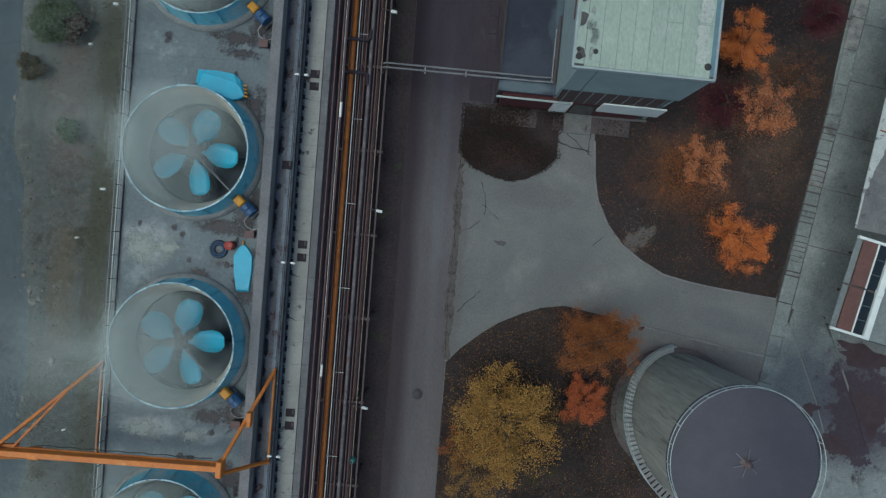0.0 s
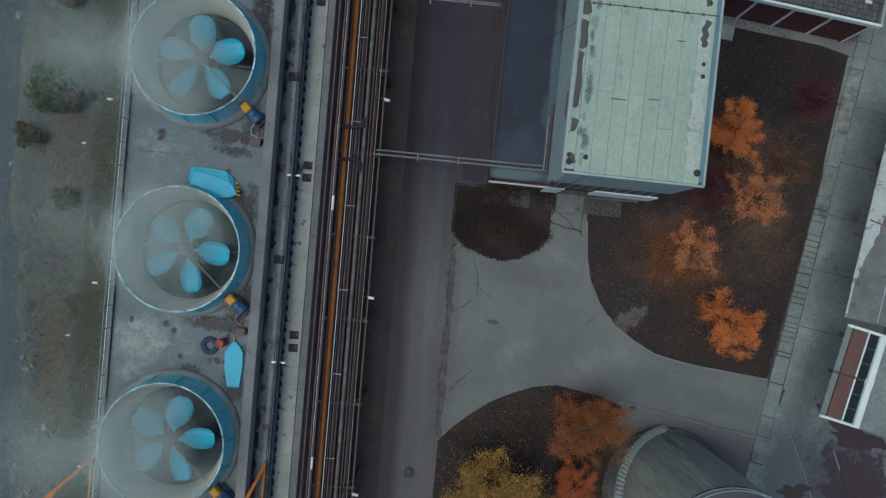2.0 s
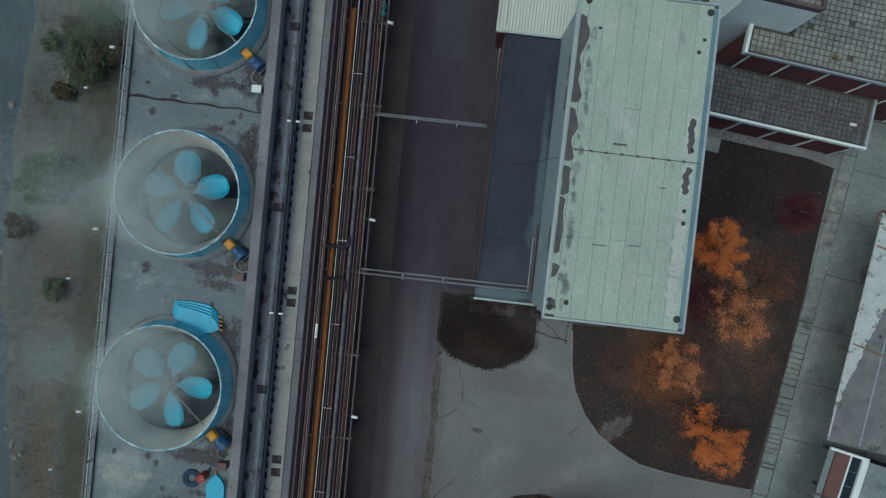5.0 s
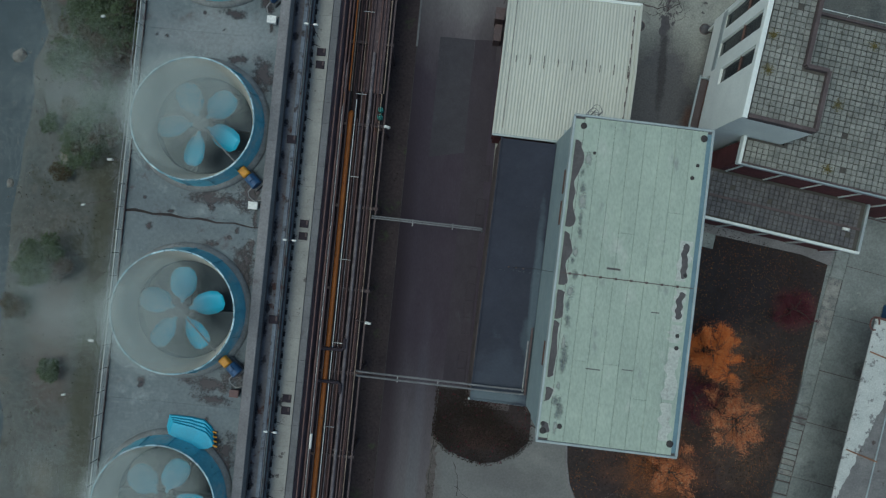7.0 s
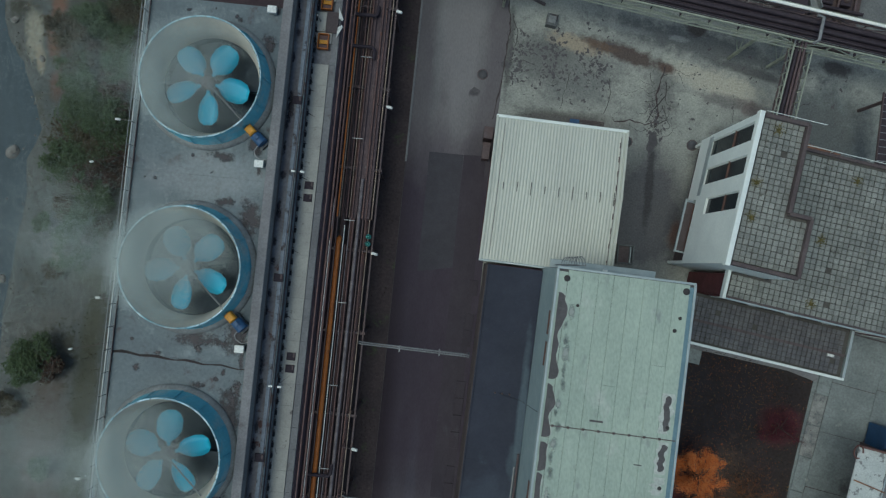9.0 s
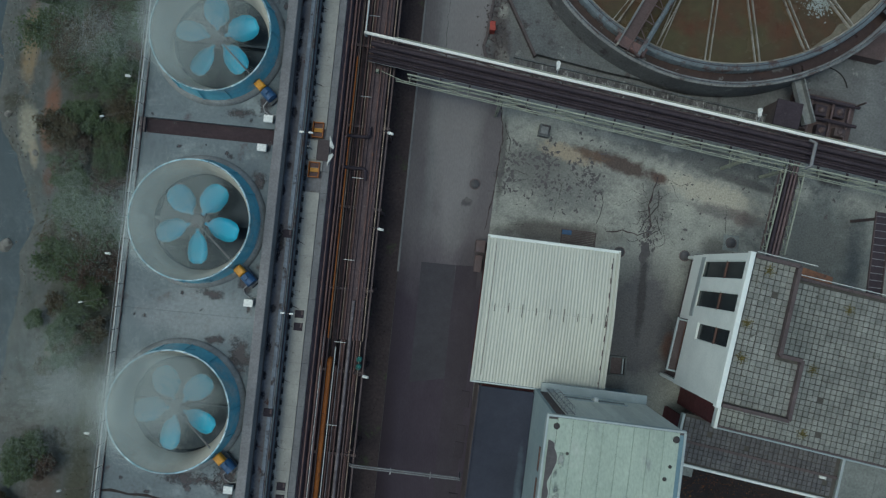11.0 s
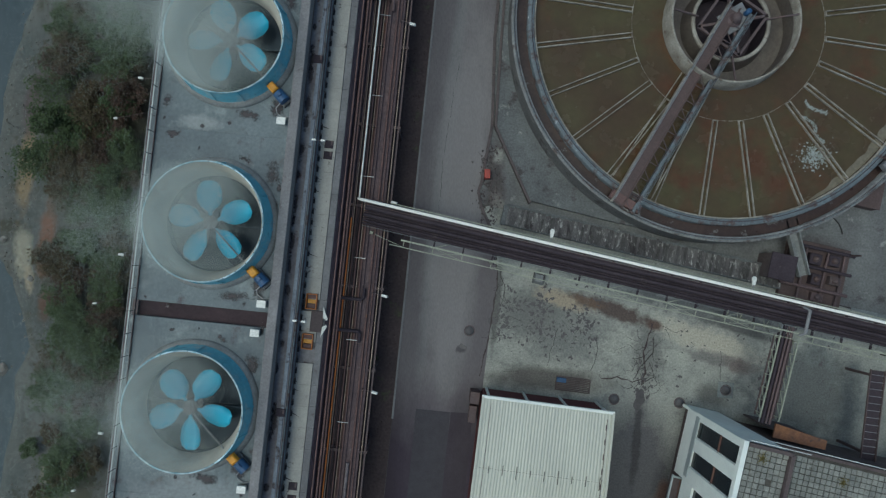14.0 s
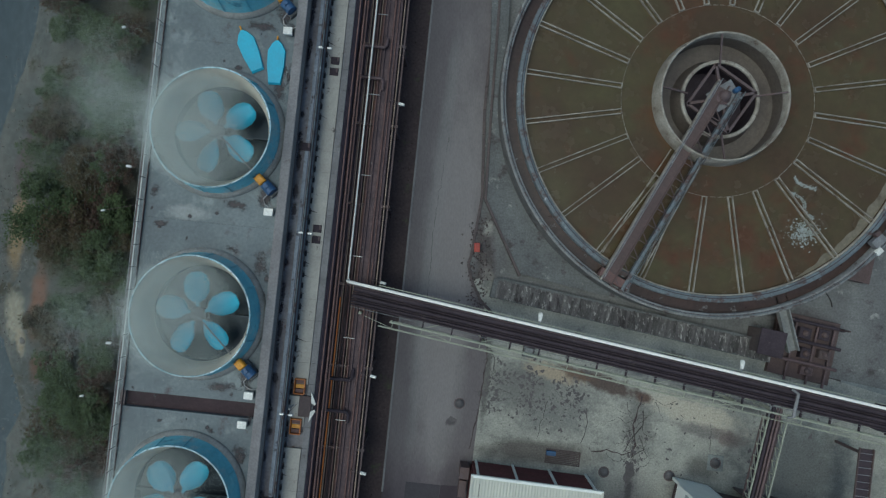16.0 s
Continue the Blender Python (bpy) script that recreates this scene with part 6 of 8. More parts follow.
part("floor_slab", Shape().box((HW / 2, HL / 2, 0.05), (HW - 0.6, HL - 1.6, 0.1)), BASIN_CONCRETE, hall)

annex = thing("hall_annex", HALL, "low flat-roofed annex with a slate-blue roof beside the hall", "annex")
AH = 4.45
part("wall_west", Shape().box((-4.4, HL / 2, 1.95), (0.24, HL - 0.6, 3.9)), DARK_WALL, annex, "dark brown side wall")
part("wall_north", Shape().box((-2.2, HL - 0.35, 1.95), (4.1, 0.24, 3.9)), RED_WALL, annex)
part("wall_south", Shape().box((-2.2, 0.55, 3.1), (4.1, 0.24, 1.6)), BROWN_STEEL, annex)
for i in range(4):
    part("roof_sheet", Shape().box((-2.37, 0.32 + (HL - 0.6) * (i + 0.5) / 4, AH), (4.10, (HL - 0.6) / 4 - 0.003, 0.12), edge=0.004), LOW_ROOF, annex)
part("roof_edge", Shape().box((-4.44, HL / 2, AH + 0.03), (0.12, HL - 0.4, 0.22), edge=0.02), LOW_ROOF, annex)
part("roof_edge", Shape().box((-2.37, 0.24, AH + 0.02), (4.2, 0.14, 0.2), edge=0.02), LOW_ROOF, annex)
part("rain_gutter", Shape().tube([(-0.50, 1.0, AH + 0.16), (-0.50, 6.0, AH + 0.16)], 0.09, 8), STEEL_DARK, annex, "dark pipe along the roof")
part("rain_gutter", Shape().tube([(-0.70, 1.2, AH + 0.12), (-0.70, 5.0, AH + 0.12)], 0.05, 8), STEEL_GREY, annex)
for i in range(3):
    part("vent", Shape().turned([(0, 0.16), (0.07, 0.14), (0.07, 0)], 10, (-2.8 + 0.55 * i, 10.3, AH + 0.06)), STEEL_DARK, annex)
part("aerial_wire", Shape().tube([(-0.1, 10.3, 9.8), (-1.2, 10.4, 6.5), (-2.5, 10.3, AH + 0.2)], 0.015, 5), BLACK, annex)
for i in (0, 1, 3, 4, 5, 6, 9, 10, 12):
    f = thing("paving_flag", HALL @ pose(-5.15, 0.9 + 1.4 * i, 0.05, 0, 0, rng.uniform(-2, 2)), "worn brown paving flag along the annex wall", "paving flag", "annex flags", shape=Shape().box((0, 0, 0), (0.75, 1.32, 0.08), edge=0.02), mat=DARK_ASPHALT)


# ---- the sheet-metal shed ----
shed = thing("metal_shed", SHED, "low shed with cream corrugated roof sheets and red-brown walls", "shed")
SW, SL, SE_, SR = 9.7, 10.65, 4.25, 4.62


def corrugated(x0, x1, y0, y1, z0, z1, pitch=0.235, amp=0.011):
    n = int((x1 - x0) / pitch) * 4
    s = Shape()
    vs, fs = [], []
    for i in range(n + 1):
        x = x0 + (x1 - x0) * i / n
        a = amp * (1 if i % 4 in (0, 1) else -1)
        vs += [(x, y0, z0 + a), (x, (y0 + y1) / 2, (z0 + z1) / 2 + a), (x, y1, z1 + a)]
        vs += [(x, y0, z0 - 0.05), (x, (y0 + y1) / 2, (z0 + z1) / 2 - 0.05), (x, y1, z1 - 0.05)]
    for i in range(n):
        o, q = 6 * i, 6 * i + 6
        fs += [(o, q, q + 1, o + 1), (o + 1, q + 1, q + 2, o + 2), (o + 4, q + 4, q + 3, o + 3), (o + 5, q + 5, q + 4, o + 4), (o + 3, q + 3, q, o), (o + 2, q + 2, q + 5, o + 5)]
    return s.add(vs, fs)


for i in range(6):
    xa, xb = -0.1 + (SW + 0.2) * i / 6, -0.1 + (SW + 0.2) * (i + 1) / 6 + 0.04
    dz = 0.004 * (i % 2)
    part("roof_sheet", corrugated(xa, xb, -0.12, SL * 0.52 + 0.08, SE_ + dz + 0.03, SR + dz + 0.03), SHED_ROOF, shed)
    part("roof_sheet", corrugated(xa, xb, SL * 0.52 - 0.02, SL + 0.15, SR + dz, SE_ + dz), SHED_ROOF, shed)
for i in range(9):
    part("seam_gap", Shape().box((0.9 + 1.05 * i, SL * 0.52 + 0.05 * (i % 2), SR + 0.04), (0.05, 0.55 + 0.22 * (i % 3), 0.03)), GAP, shed)
for x in (-0.14, SW + 0.14):
    part("verge_trim", Shape().bar((x, -0.15, SE_ + 0.06), (x, SL * 0.52, SR + 0.07), 0.16, 0.12).bar((x, SL * 0.52, SR + 0.07), (x, SL + 0.2, SE_ + 0.06), 0.16, 0.12), SHED_ROOF, shed)
part("eaves_trim", Shape().box((SW / 2, SL + 0.2, SE_ + 0.0), (SW + 0.44, 0.22, 0.22), edge=0.03), WHITE_PAINT, shed, "white eaves trim")
part("eaves_trim", Shape().box((SW / 2, -0.2, SE_ + 0.0), (SW + 0.44, 0.16, 0.18), edge=0.03), FLASHING, shed)
for c, s in (((SW / 2, SL - 0.15, 2.05), (SW - 0.2, 0.22, 4.1)), ((SW / 2, 0.1, 2.05), (SW - 0.2, 0.22, 4.1)), ((0.1, SL / 2, 2.05), (0.22, SL - 0.6, 4.1)), ((SW - 0.1, SL / 2, 2.05), (0.22, SL - 0.6, 4.1))):
    part("wall", Shape().box(c, s), RED_WALL, shed)
for i in range(4):
    part("post", Shape().box((0.4 + 3.05 * i, SL + 0.02, 2.0), (0.18, 0.14, 4.0), edge=0.02), WHITE_PAINT, shed, "white door post")
for i in range(9):
    t = (i + 0.5) / 9
    part("verge_clip", Shape().box((SW - 0.32, 0.4 + (SL - 0.8) * t, SE_ + (SR - SE_) * (1 - abs(2 * t - 1)) + 0.05), (0.07, 0.42, 0.04)), STEEL_DARK, shed)
part("guard_rail", Shape().tube([(SW - 0.3, 0.3, SE_ + 0.15), (SW - 0.3, SL * 0.5, SR + 0.12), (SW - 0.3, SL - 0.3, SE_ + 0.15)], 0.02, 6), STEEL_DARK, shed)
part("guard_rail", Shape().tube([(0.5, 0.3, SE_ + 0.12), (0.5, SL * 0.5, SR + 0.12), (0.5, SL - 0.3, SE_ + 0.12)], 0.015, 6), STEEL_DARK, shed)

for (x, y, a, b, c) in ((-0.55, SL - 0.6, 0.7, 0.9, 1.6), (-0.55, SL - 2.0, 0.55, 1.3, 1.2)):
    cabinet = thing("utility_cabinet", SHED @ pose(x, y, 0), "dark utility cabinet against the shed wall", "cabinet", "shed cabinets")
    part("body", Shape().box((0, 0, c / 2), (a, b, c), edge=0.03), STEEL_DARK, cabinet)
    part("lid", Shape().box((0, 0, c + 0.02), (a + 0.06, b + 0.06, 0.05), edge=0.02), STEEL_DARK, cabinet)
grate_ = thing("drain_grate", SHED @ pose(7.5, SL + 1.2, 0), "low brown slatted grate on the concrete behind the shed", "grate")
part("frame", Shape().box((0, 0.55, 0.06), (2.9, 0.08, 0.1)).box((0, -0.55, 0.06), (2.9, 0.08, 0.1)).box((-1.41, 0, 0.06), (0.08, 1.02, 0.1)).box((1.41, 0, 0.06), (0.08, 1.02, 0.1)), PARAPET, grate_)
for i in range(7):
    part("slat", Shape().box((0, -0.42 + 0.14 * i, 0.05), (2.7, 0.09, 0.05), edge=0.01), PARAPET, grate_)
blue_box = thing("tool_box", SHED @ pose(6.45, SL + 1.5, 0.1), "small dark blue steel box lying on the slatted grate", "box")
part("body", Shape().box((0, 0, 0.12), (0.75, 0.34, 0.24), edge=0.03), BLUE_PAINT, blue_box)
part("lid", Shape().box((0, 0, 0.26), (0.79, 0.38, 0.04), edge=0.015), BLUE_PAINT, blue_box)


# ---- the office block: a tall white-fronted wing, a paved podium roof and a lower canopy ----
office = thing("office_block", OFFICE, "white-fronted office block with paved flat roofs and brown parapets", "office building")
TH, PH, CH = 10.8, 7.0, 4.0


def flat_roof(name, poly, z, pavers, dark, bounds, size=0.43, limit=300):
    """A bed, and square pavers laid on it with open joints."""
    base = part(name, Shape().prism(poly, z - 0.25, z), ROOF_BED, office)
    a, b = Shape().box((0, 0, 0.03), (size - 0.045, size - 0.045, 0.06), edge=0.012).mesh("roof_paver", dark), Shape().box((0, 0, 0.03), (size - 0.06, size - 0.04, 0.055), edge=0.015).mesh("roof_paver", pavers)
    rest, count = Shape(), 0
    n, x0_, y0_, x1_, y1_ = len(poly), *bounds

    def inside(x, y):
        hit = False
        for i in range(n):
            (ax, ay), (bx, by) = poly[i], poly[(i + 1) % n]
            if (ay > y) != (by > y) and x < (bx - ax) * (y - ay) / (by - ay) + ax:
                hit = not hit
        return hit

    j = 0
    y = y0_ + size / 2
    while y < y1_:
        x = x0_ + size / 2
        while x < x1_:
            if all(inside(x + p * size * 0.5, y + q * size * 0.5) for p in (-1, 1) for q in (-1, 1)) and rng.random() > 0.01:
                m = pose(x + rng.uniform(-0.012, 0.012), y + rng.uniform(-0.012, 0.012), z + 0.004 + rng.uniform(0, 0.015), rng.uniform(-1, 1), rng.uniform(-1, 1), rng.uniform(-2.5, 2.5))
                if count < limit:
                    k = part("roof_paver", a if rng.random() < 0.45 else b, None, base)
                    k.matrix_basis = m
                else:
                    rest.box((0, 0, 0), (size - 0.05, size - 0.05, 0.06), m @ pose(0, 0, 0.03), 0.012)
                count += 1
            x += size
        y += size
    if rest.v:
        tagged(part("far_pavers", rest, pavers, base), kind="stuff")
    return base


def parapet(points, z, h=0.35, w=0.28, mat=PARAPET, name="parapet"):
    for p, q in zip(points, points[1:]):
        part(name, Shape().bar((*p, z + h / 2 - 0.1), (*q, z + h / 2 - 0.1), w, h + 0.2, 0.03), mat, office)


WING = [(0.15, 0.12), (4.65, 0.12), (4.65, 4.1), (3.15, 4.1), (3.15, 10.0), (0.15, 10.0)]
flat_roof("wing_roof", WING, TH - 0.15, PAVER, PAVER, (0.35, 0.32, 4.5, 9.85), size=0.385)
parapet([(0.25, 0.12), (4.68, 0.12), (4.68, 4.1), (3.2, 4.1), (3.2, 10.02), (0.25, 10.02)], TH - 0.1, 0.3, 0.26)
part("cornice", Shape().box((0.0, 5.05, TH + 0.02), (0.34, 10.35, 0.42), edge=0.03), WHITE_PAINT, office, "white cornice along the front")
# the white front with three tall window bays
bays = [(3.7, 4.95, 5.4, 10.4), (6.1, 7.4, 4.1, 10.4), (8.35, 9.65, 4.0, 10.4)]
edges = [0.0] + [v for a, b, *_ in bays for v in (a, b)] + [10.15]
for i in range(0, len(edges), 2):
    part("front_wall", Shape().box((0.1, (edges[i] + edges[i + 1]) / 2, 7.1), (0.3, edges[i + 1] - edges[i], 7.0)), WHITE_PAINT, office)
for a, b, z0, z1 in bays:
    part("front_wall", Shape().box((0.1, (a + b) / 2, (z0 + 3.6) / 2), (0.3, b - a, z0 - 3.6)), WHITE_PAINT, office)
    part("front_wall", Shape().box((0.1, (a + b) / 2, (z1 + 10.6) / 2), (0.3, b - a, 10.6 - z1)), WHITE_PAINT, office)
    win = part("window", Shape().box((0.16, (a + b) / 2, (z0 + z1) / 2), (0.06, b - a, z1 - z0)), WINDOW_GLASS, office, "tall dark window bay")
    part("mullion", Shape().box((0.08, (a + b) / 2, z0 + (z1 - z0) * 0.56), (0.10, b - a, 0.09)), WINDOW_RUST, win, "dull rust spandrel")
    for y in (a + 0.03, b - 0.03):
        part("frame", Shape().box((0.1, y, (z0 + z1) / 2), (0.1, 0.06, z1 - z0)), WHITE_PAINT, win)
for c, s in (((2.4, 0.12, 5.4), (4.6, 0.24, 10.4)), ((1.7, 10.0, 5.4), (3.0, 0.24, 10.4)), ((3.2, 7.1, 8.8), (0.22, 5.8, 3.6)), ((4.68, 2.1, 8.8), (0.22, 3.9, 3.6))):
    part("side_wall", Shape().box(c, s), WHITE_PAINT, office)
part("front_base", Shape().box((0.75, 5.05, 1.8), (0.3, 10.1, 3.6)), PARAPET, office, "dark brown plinth")
part("front_panel", Shape().box((0.1, 7.55, 2.75), (0.28, 5.1, 1.68), edge=0.02), WHITE_PAINT, office, "pale lower wall panel")
part("front_panel", Shape().box((-0.07, 7.6, 3.95), (0.05, 4.6, 0.6), edge=0.02), FLASHING, office, "flaking blue-grey panel")
part("porch", Shape().box((0.02, 2.9, 2.85), (1.14, 4.0, 0.3), edge=0.03), PARAPET, office, "brown flat porch roof")
part("porch_edge", Shape().box((0.0, 4.86, 3.12), (1.08, 0.12, 0.2), edge=0.02), FLASHING, office)
part("porch_gutter", Shape().bar((0.1, 1.1, 3.04), (0.1, 4.7, 3.04), 0.08, 0.06), WINDOW_RUST, office)
part("porch_edge", Shape().box((-0.6, 2.9, 3.15), (0.12, 4.2, 0.2), edge=0.02), FLASHING, office)
part("porch_edge", Shape().box((0.0, 0.86, 3.15), (1.08, 0.12, 0.2), edge=0.02), FLASHING, office)
PODIUM = [(2.15, -1.9), (30.0, -1.9), (30.0, 9.7), (3.4, 9.7), (3.4, 4.3), (4.9, 4.3), (4.9, -0.05), (2.15, -0.05)]
flat_roof("podium_roof", PODIUM, PH, PAVER, PAVER, (2.3, -1.8, 29.5, 9.6), size=0.40)
parapet([(3.4, 9.7), (30.0, 9.7)], PH, 0.16, 0.22)
part("guard_rail", Shape().bar((3.6, 9.95, PH + 0.25), (30.0, 9.95, PH + 0.25), 0.04, 0.04), WHITE_PAINT, office, "thin white guard rail")
part("guard_rail", Shape().bar((4.3, 10.3, TH + 0.12), (0.3, 10.3, TH + 0.12), 0.035, 0.035), WHITE_PAINT, office)
for i in range(9):
    part("rail_stay", Shape().box((4.4 + 2.9 * i, 9.95, PH + 0.05), (0.04, 0.04, 0.4)), WHITE_PAINT, office)
part("lean_to", Shape().prism([(5.2, 9.9), (9.2, 9.9), (9.2, 10.6), (5.2, 10.95)], PH - 2.2, PH - 2.05), RUST_SHEET, office, "rusty sheet lean-to roof")
part("lean_to_wall", Shape().box((7.2, 10.4, 2.4), (3.8, 0.12, 4.76)), PARAPET, office)
part("podium_fascia", Shape().box((16.1, -2.0, PH - 0.05), (28.0, 0.12, 0.30), edge=0.03), FLASHING, office, "pale sheet-metal roof fascia")
parapet([(2.2, -1.86), (30.0, -1.86)], PH, 0.06, 0.16)
part("podium_fascia", Shape().box((2.05, -1.0, PH - 0.05), (0.24, 2.1, 0.46), edge=0.03), WHITE_PAINT, office)
part("podium_wall", Shape().box((16.0, -1.86, 3.4), (27.8, 0.12, 6.7)), RED_WALL, office, "red-brown rendered wall")
for i in range(10):
    part("wall_post", Shape().box((2.6 + 2.9 * i, -1.95, 3.5), (0.12, 0.1, 6.8)), WHITE_PAINT, office, "white post")
part("podium_wall", Shape().box((2.2, -1.0, 3.4), (0.2, 1.55, 6.7)), RED_WALL, office)
part("podium_wall", Shape().box((16.8, 9.62, 3.4), (26.4, 0.2, 6.7)), PARAPET, office)
CANOPY = [(1.15, -5.65), (13.45, -5.65), (13.45, -1.95), (1.15, -1.95)]
flat_roof("canopy_roof", CANOPY, CH, PAVER_DARK, PAVER_DARK, (1.3, -5.5, 13.3, -2.05), size=0.37)
for p, q in (((1.0, -5.75), (13.65, -5.75)), ((13.57, -5.64), (13.57, -2.0)), ((1.05, -5.64), (1.05, -2.0))):
    part("canopy_edge", Shape().bar((*p, CH + 0.02), (*q, CH + 0.02), 0.2, 0.42, 0.03), WHITE_PAINT if p[1] == q[1] else FLASHING, office, "white canopy edge")
part("roof_kerb", Shape().bar((1.2, -4.0, CH + 0.09), (13.4, -4.0, CH + 0.09), 0.2, 0.12), PARAPET, office, "dark kerb across the canopy roof")
part("canopy_wall", Shape().box((7.3, -5.45, 1.9), (12.0, 0.24, 3.7)), RED_WALL, office)
part("canopy_wall", Shape().box((13.1, -4.0, 1.9), (0.24, 3.3, 3.7)), RED_WALL, office)
part("canopy_wall", Shape().box((1.3, -4.0, 1.9), (0.24, 3.3, 3.7)), RED_WALL, office)
for i in range(5):
    part("post", Shape().box((1.6 + 2.9 * i, -5.6, 1.9), (0.16, 0.16, 3.8)), WHITE_PAINT, office)
part("step", Shape().box((3.9, -6.9, 0.12), (1.35, 1.2, 0.24), edge=0.03), PAVING, office)
part("roof_vent", Shape().box((12.3, -4.2, CH + 0.15), (0.5, 0.2, 0.14), edge=0.03), PIPE_WHITE, office)
for k, (x, y, z) in enumerate(((1.4, 9.3, TH - 0.1), (0.9, 3.3, TH - 0.1), (0.75, 5.6, TH - 0.1), (7.9, 3.6, PH + 0.05), (8.2, -1.0, PH + 0.05), (9.5, 8.3, PH + 0.05))):
    tuft = Shape()
    for i in range(260):
        a, r = rng.uniform(0, 6.283), (0.30 + 0.2 * math.sin(a * 2 + k)) * math.sqrt(rng.random())
        bx, by, hgt, lean = x + r * math.cos(a), y + r * math.sin(a), rng.uniform(0.02, 0.08), rng.uniform(-0.12, 0.12)
        d = Vector((math.cos(a * 3), math.sin(a * 3), 0)) * 0.03
        tuft.add([(bx - d.x, by - d.y, z + 0.03), (bx + d.x, by + d.y, z + 0.03), (bx + lean, by + lean * 0.6, z + hgt)], [(0, 1, 2)])
    thing("roof_moss", OFFICE, "tuft of yellow-green moss and weeds between roof pavers", "weeds", "roof weeds", "stuff", tuft, LEAF_MOSS)


sheet("ledge", ROW, [(21.45, 26.97), (29.72, 25.9), (32.15, 25.2), (32.4, 26.4), (25.0, 28.4), (21.4, 28.6)], 0.16, KERB_CONCRETE, "brownish concrete ledge along the foot of the canopy", "ledge", 0.14)


# ---- workshop east of the turf: grey roof, white cornice, glazed bays ----
SHOP = ROW @ pose(30.55, 6.9, 0, 0, 0, -9.0)
shop = thing("workshop", SHOP, "long low workshop with a grey roof and flaking white cornice", "workshop")
part("wall", Shape().box((3.6, 7.4, 2.3), (0.24, 14.2, 4.6)), PARAPET, shop)
part("roof", Shape().prism([(0.0, -2.55), (17.7, -2.55), (17.7, 14.7), (0.0, 14.7)], 4.65, 4.85), GREY_SLAB, shop)
flake = [(-0.1, -0.4), (0.04, -0.4)]
y = 0.0
while y < 14.5:
    flake.append((min(0.03 + 0.222 * y, 2.2) + rng.uniform(-0.10, 0.12), y))
    y += rng.uniform(0.10, 0.34)
part("cornice", Shape().prism(flake + [(2.1, 14.7), (-0.1, 14.7)], 4.84, 4.88), LIME_FLAKE, shop, "flaking white cornice")
part("roof_edge", Shape().bar((0.0, -2.5, 4.87), (0.0, 14.6, 4.87), 0.12, 0.08), LIME_FLAKE, shop)
part("roof_line", Shape().bar((2.35, -2.4, 4.89), (2.35, 14.6, 4.89), 0.09, 0.05), FLASHING, shop)
for y in (4.7, 12.1):
    part("rusty_strap", Shape().bar((0.05, y + 0.1, 4.91), (2.5, y - 0.25, 4.91), 0.10, 0.05), RUST_SHEET, shop)
part("hose_loop", Shape().tube([(-0.1 + 0.34 * math.cos(k * 0.52), 14.3 + 0.5 * math.sin(k * 0.52), 4.93) for k in range(11)], 0.06, 6), RUST_PANEL, shop, "dark red hose hung in a loop")
part("gable", Shape().box((2.0, 14.75, 4.95), (4.2, 0.16, 0.4), edge=0.02), RUST_PANEL, shop)
for c, s in (((10.5, 0.12, 2.3), (13.6, 0.24, 4.6)), ((10.5, 14.6, 2.3), (13.6, 0.24, 4.6))):
    part("wall", Shape().box(c, s), PARAPET, shop)
BAY = ROW @ pose(29.05, -3.0, 0, 0, 0, -13.0)
bay = thing("glazed_annex", BAY, "low annex with rust-red roof panels in a white frame", "annex")
part("body", Shape().box((6.6, 3.4, 2.2), (5.4, 6.5, 4.4)), PARAPET, bay)
for y in (0.4, 3.4, 6.5):
    part("post", Shape().box((2.7, y, 2.2), (0.2, 0.2, 4.4)), STEEL_DARK, bay)
part("soffit", Shape().box((1.6, 3.42, 4.42), (3.1, 6.8, 0.08)), DARK_WALL, bay)
part("roof", Shape().box((6.2, 3.4, 4.52), (6.4, 6.9, 0.16), edge=0.02), PAVING, bay, "grey flat roof")
for y0, y1 in ((0.1, 3.35), (3.5, 6.9)):
    part("roof_panel", Shape().box((1.02, (y0 + y1) / 2, 4.60), (1.1, y1 - y0, 0.1), edge=0.02), RUST_PANEL, bay, "rust-red sheet panel")
    part("edge_panel", Shape().box((0.22, (y0 + y1) / 2, 4.5), (0.44, y1 - y0, 0.12), edge=0.02), PAVING, bay)
    part("skylight", Shape().box((2.05, (y0 + y1) / 2, 4.58), (0.78, y1 - y0, 0.06)), WINDOW_GLASS, bay, "dark glazed roof light")
    for i in range(2):
        part("glazing_bar", Shape().box((2.05, y0 + (y1 - y0) * (i + 1) / 3, 4.63), (0.78, 0.035, 0.05)), BASIN_BLUE, bay)
    part("white_beam", Shape().box((2.68, (y0 + y1) / 2, 4.68), (0.46, y1 - y0, 0.26), edge=0.03), WHITE_PAINT, bay)
    part("white_strip", Shape().box((1.62, (y0 + y1) / 2, 4.66), (0.10, y1 - y0, 0.08)), WHITE_PAINT, bay)
for y in (6.98, 0.02):
    part("white_beam", Shape().box((1.45, y, 4.66), (2.95, 0.2, 0.24), edge=0.03), WHITE_PAINT, bay)
part("white_block", Shape().box((2.6, 3.42, 4.80), (0.5, 0.5, 0.3), edge=0.03), WHITE_PAINT, bay)
truck = thing("covered_skip", ROW @ pose(36.6, 20.2, 0, 0, 0, -9), "dark blue covered container beside the workshop", "container")
part("body", Shape().box((0.9, 0, 1.3), (2.2, 4.4, 2.2), edge=0.06), BLUE_PAINT, truck)
for y in (-1.6, 1.6):
    part("skid", Shape().box((0.9, y, 0.1), (2.0, 0.2, 0.2)), STEEL_DARK, truck)


# ---- the steel tank with its spiral stair ----
TANK = pose(18.98, -12.72, 0)
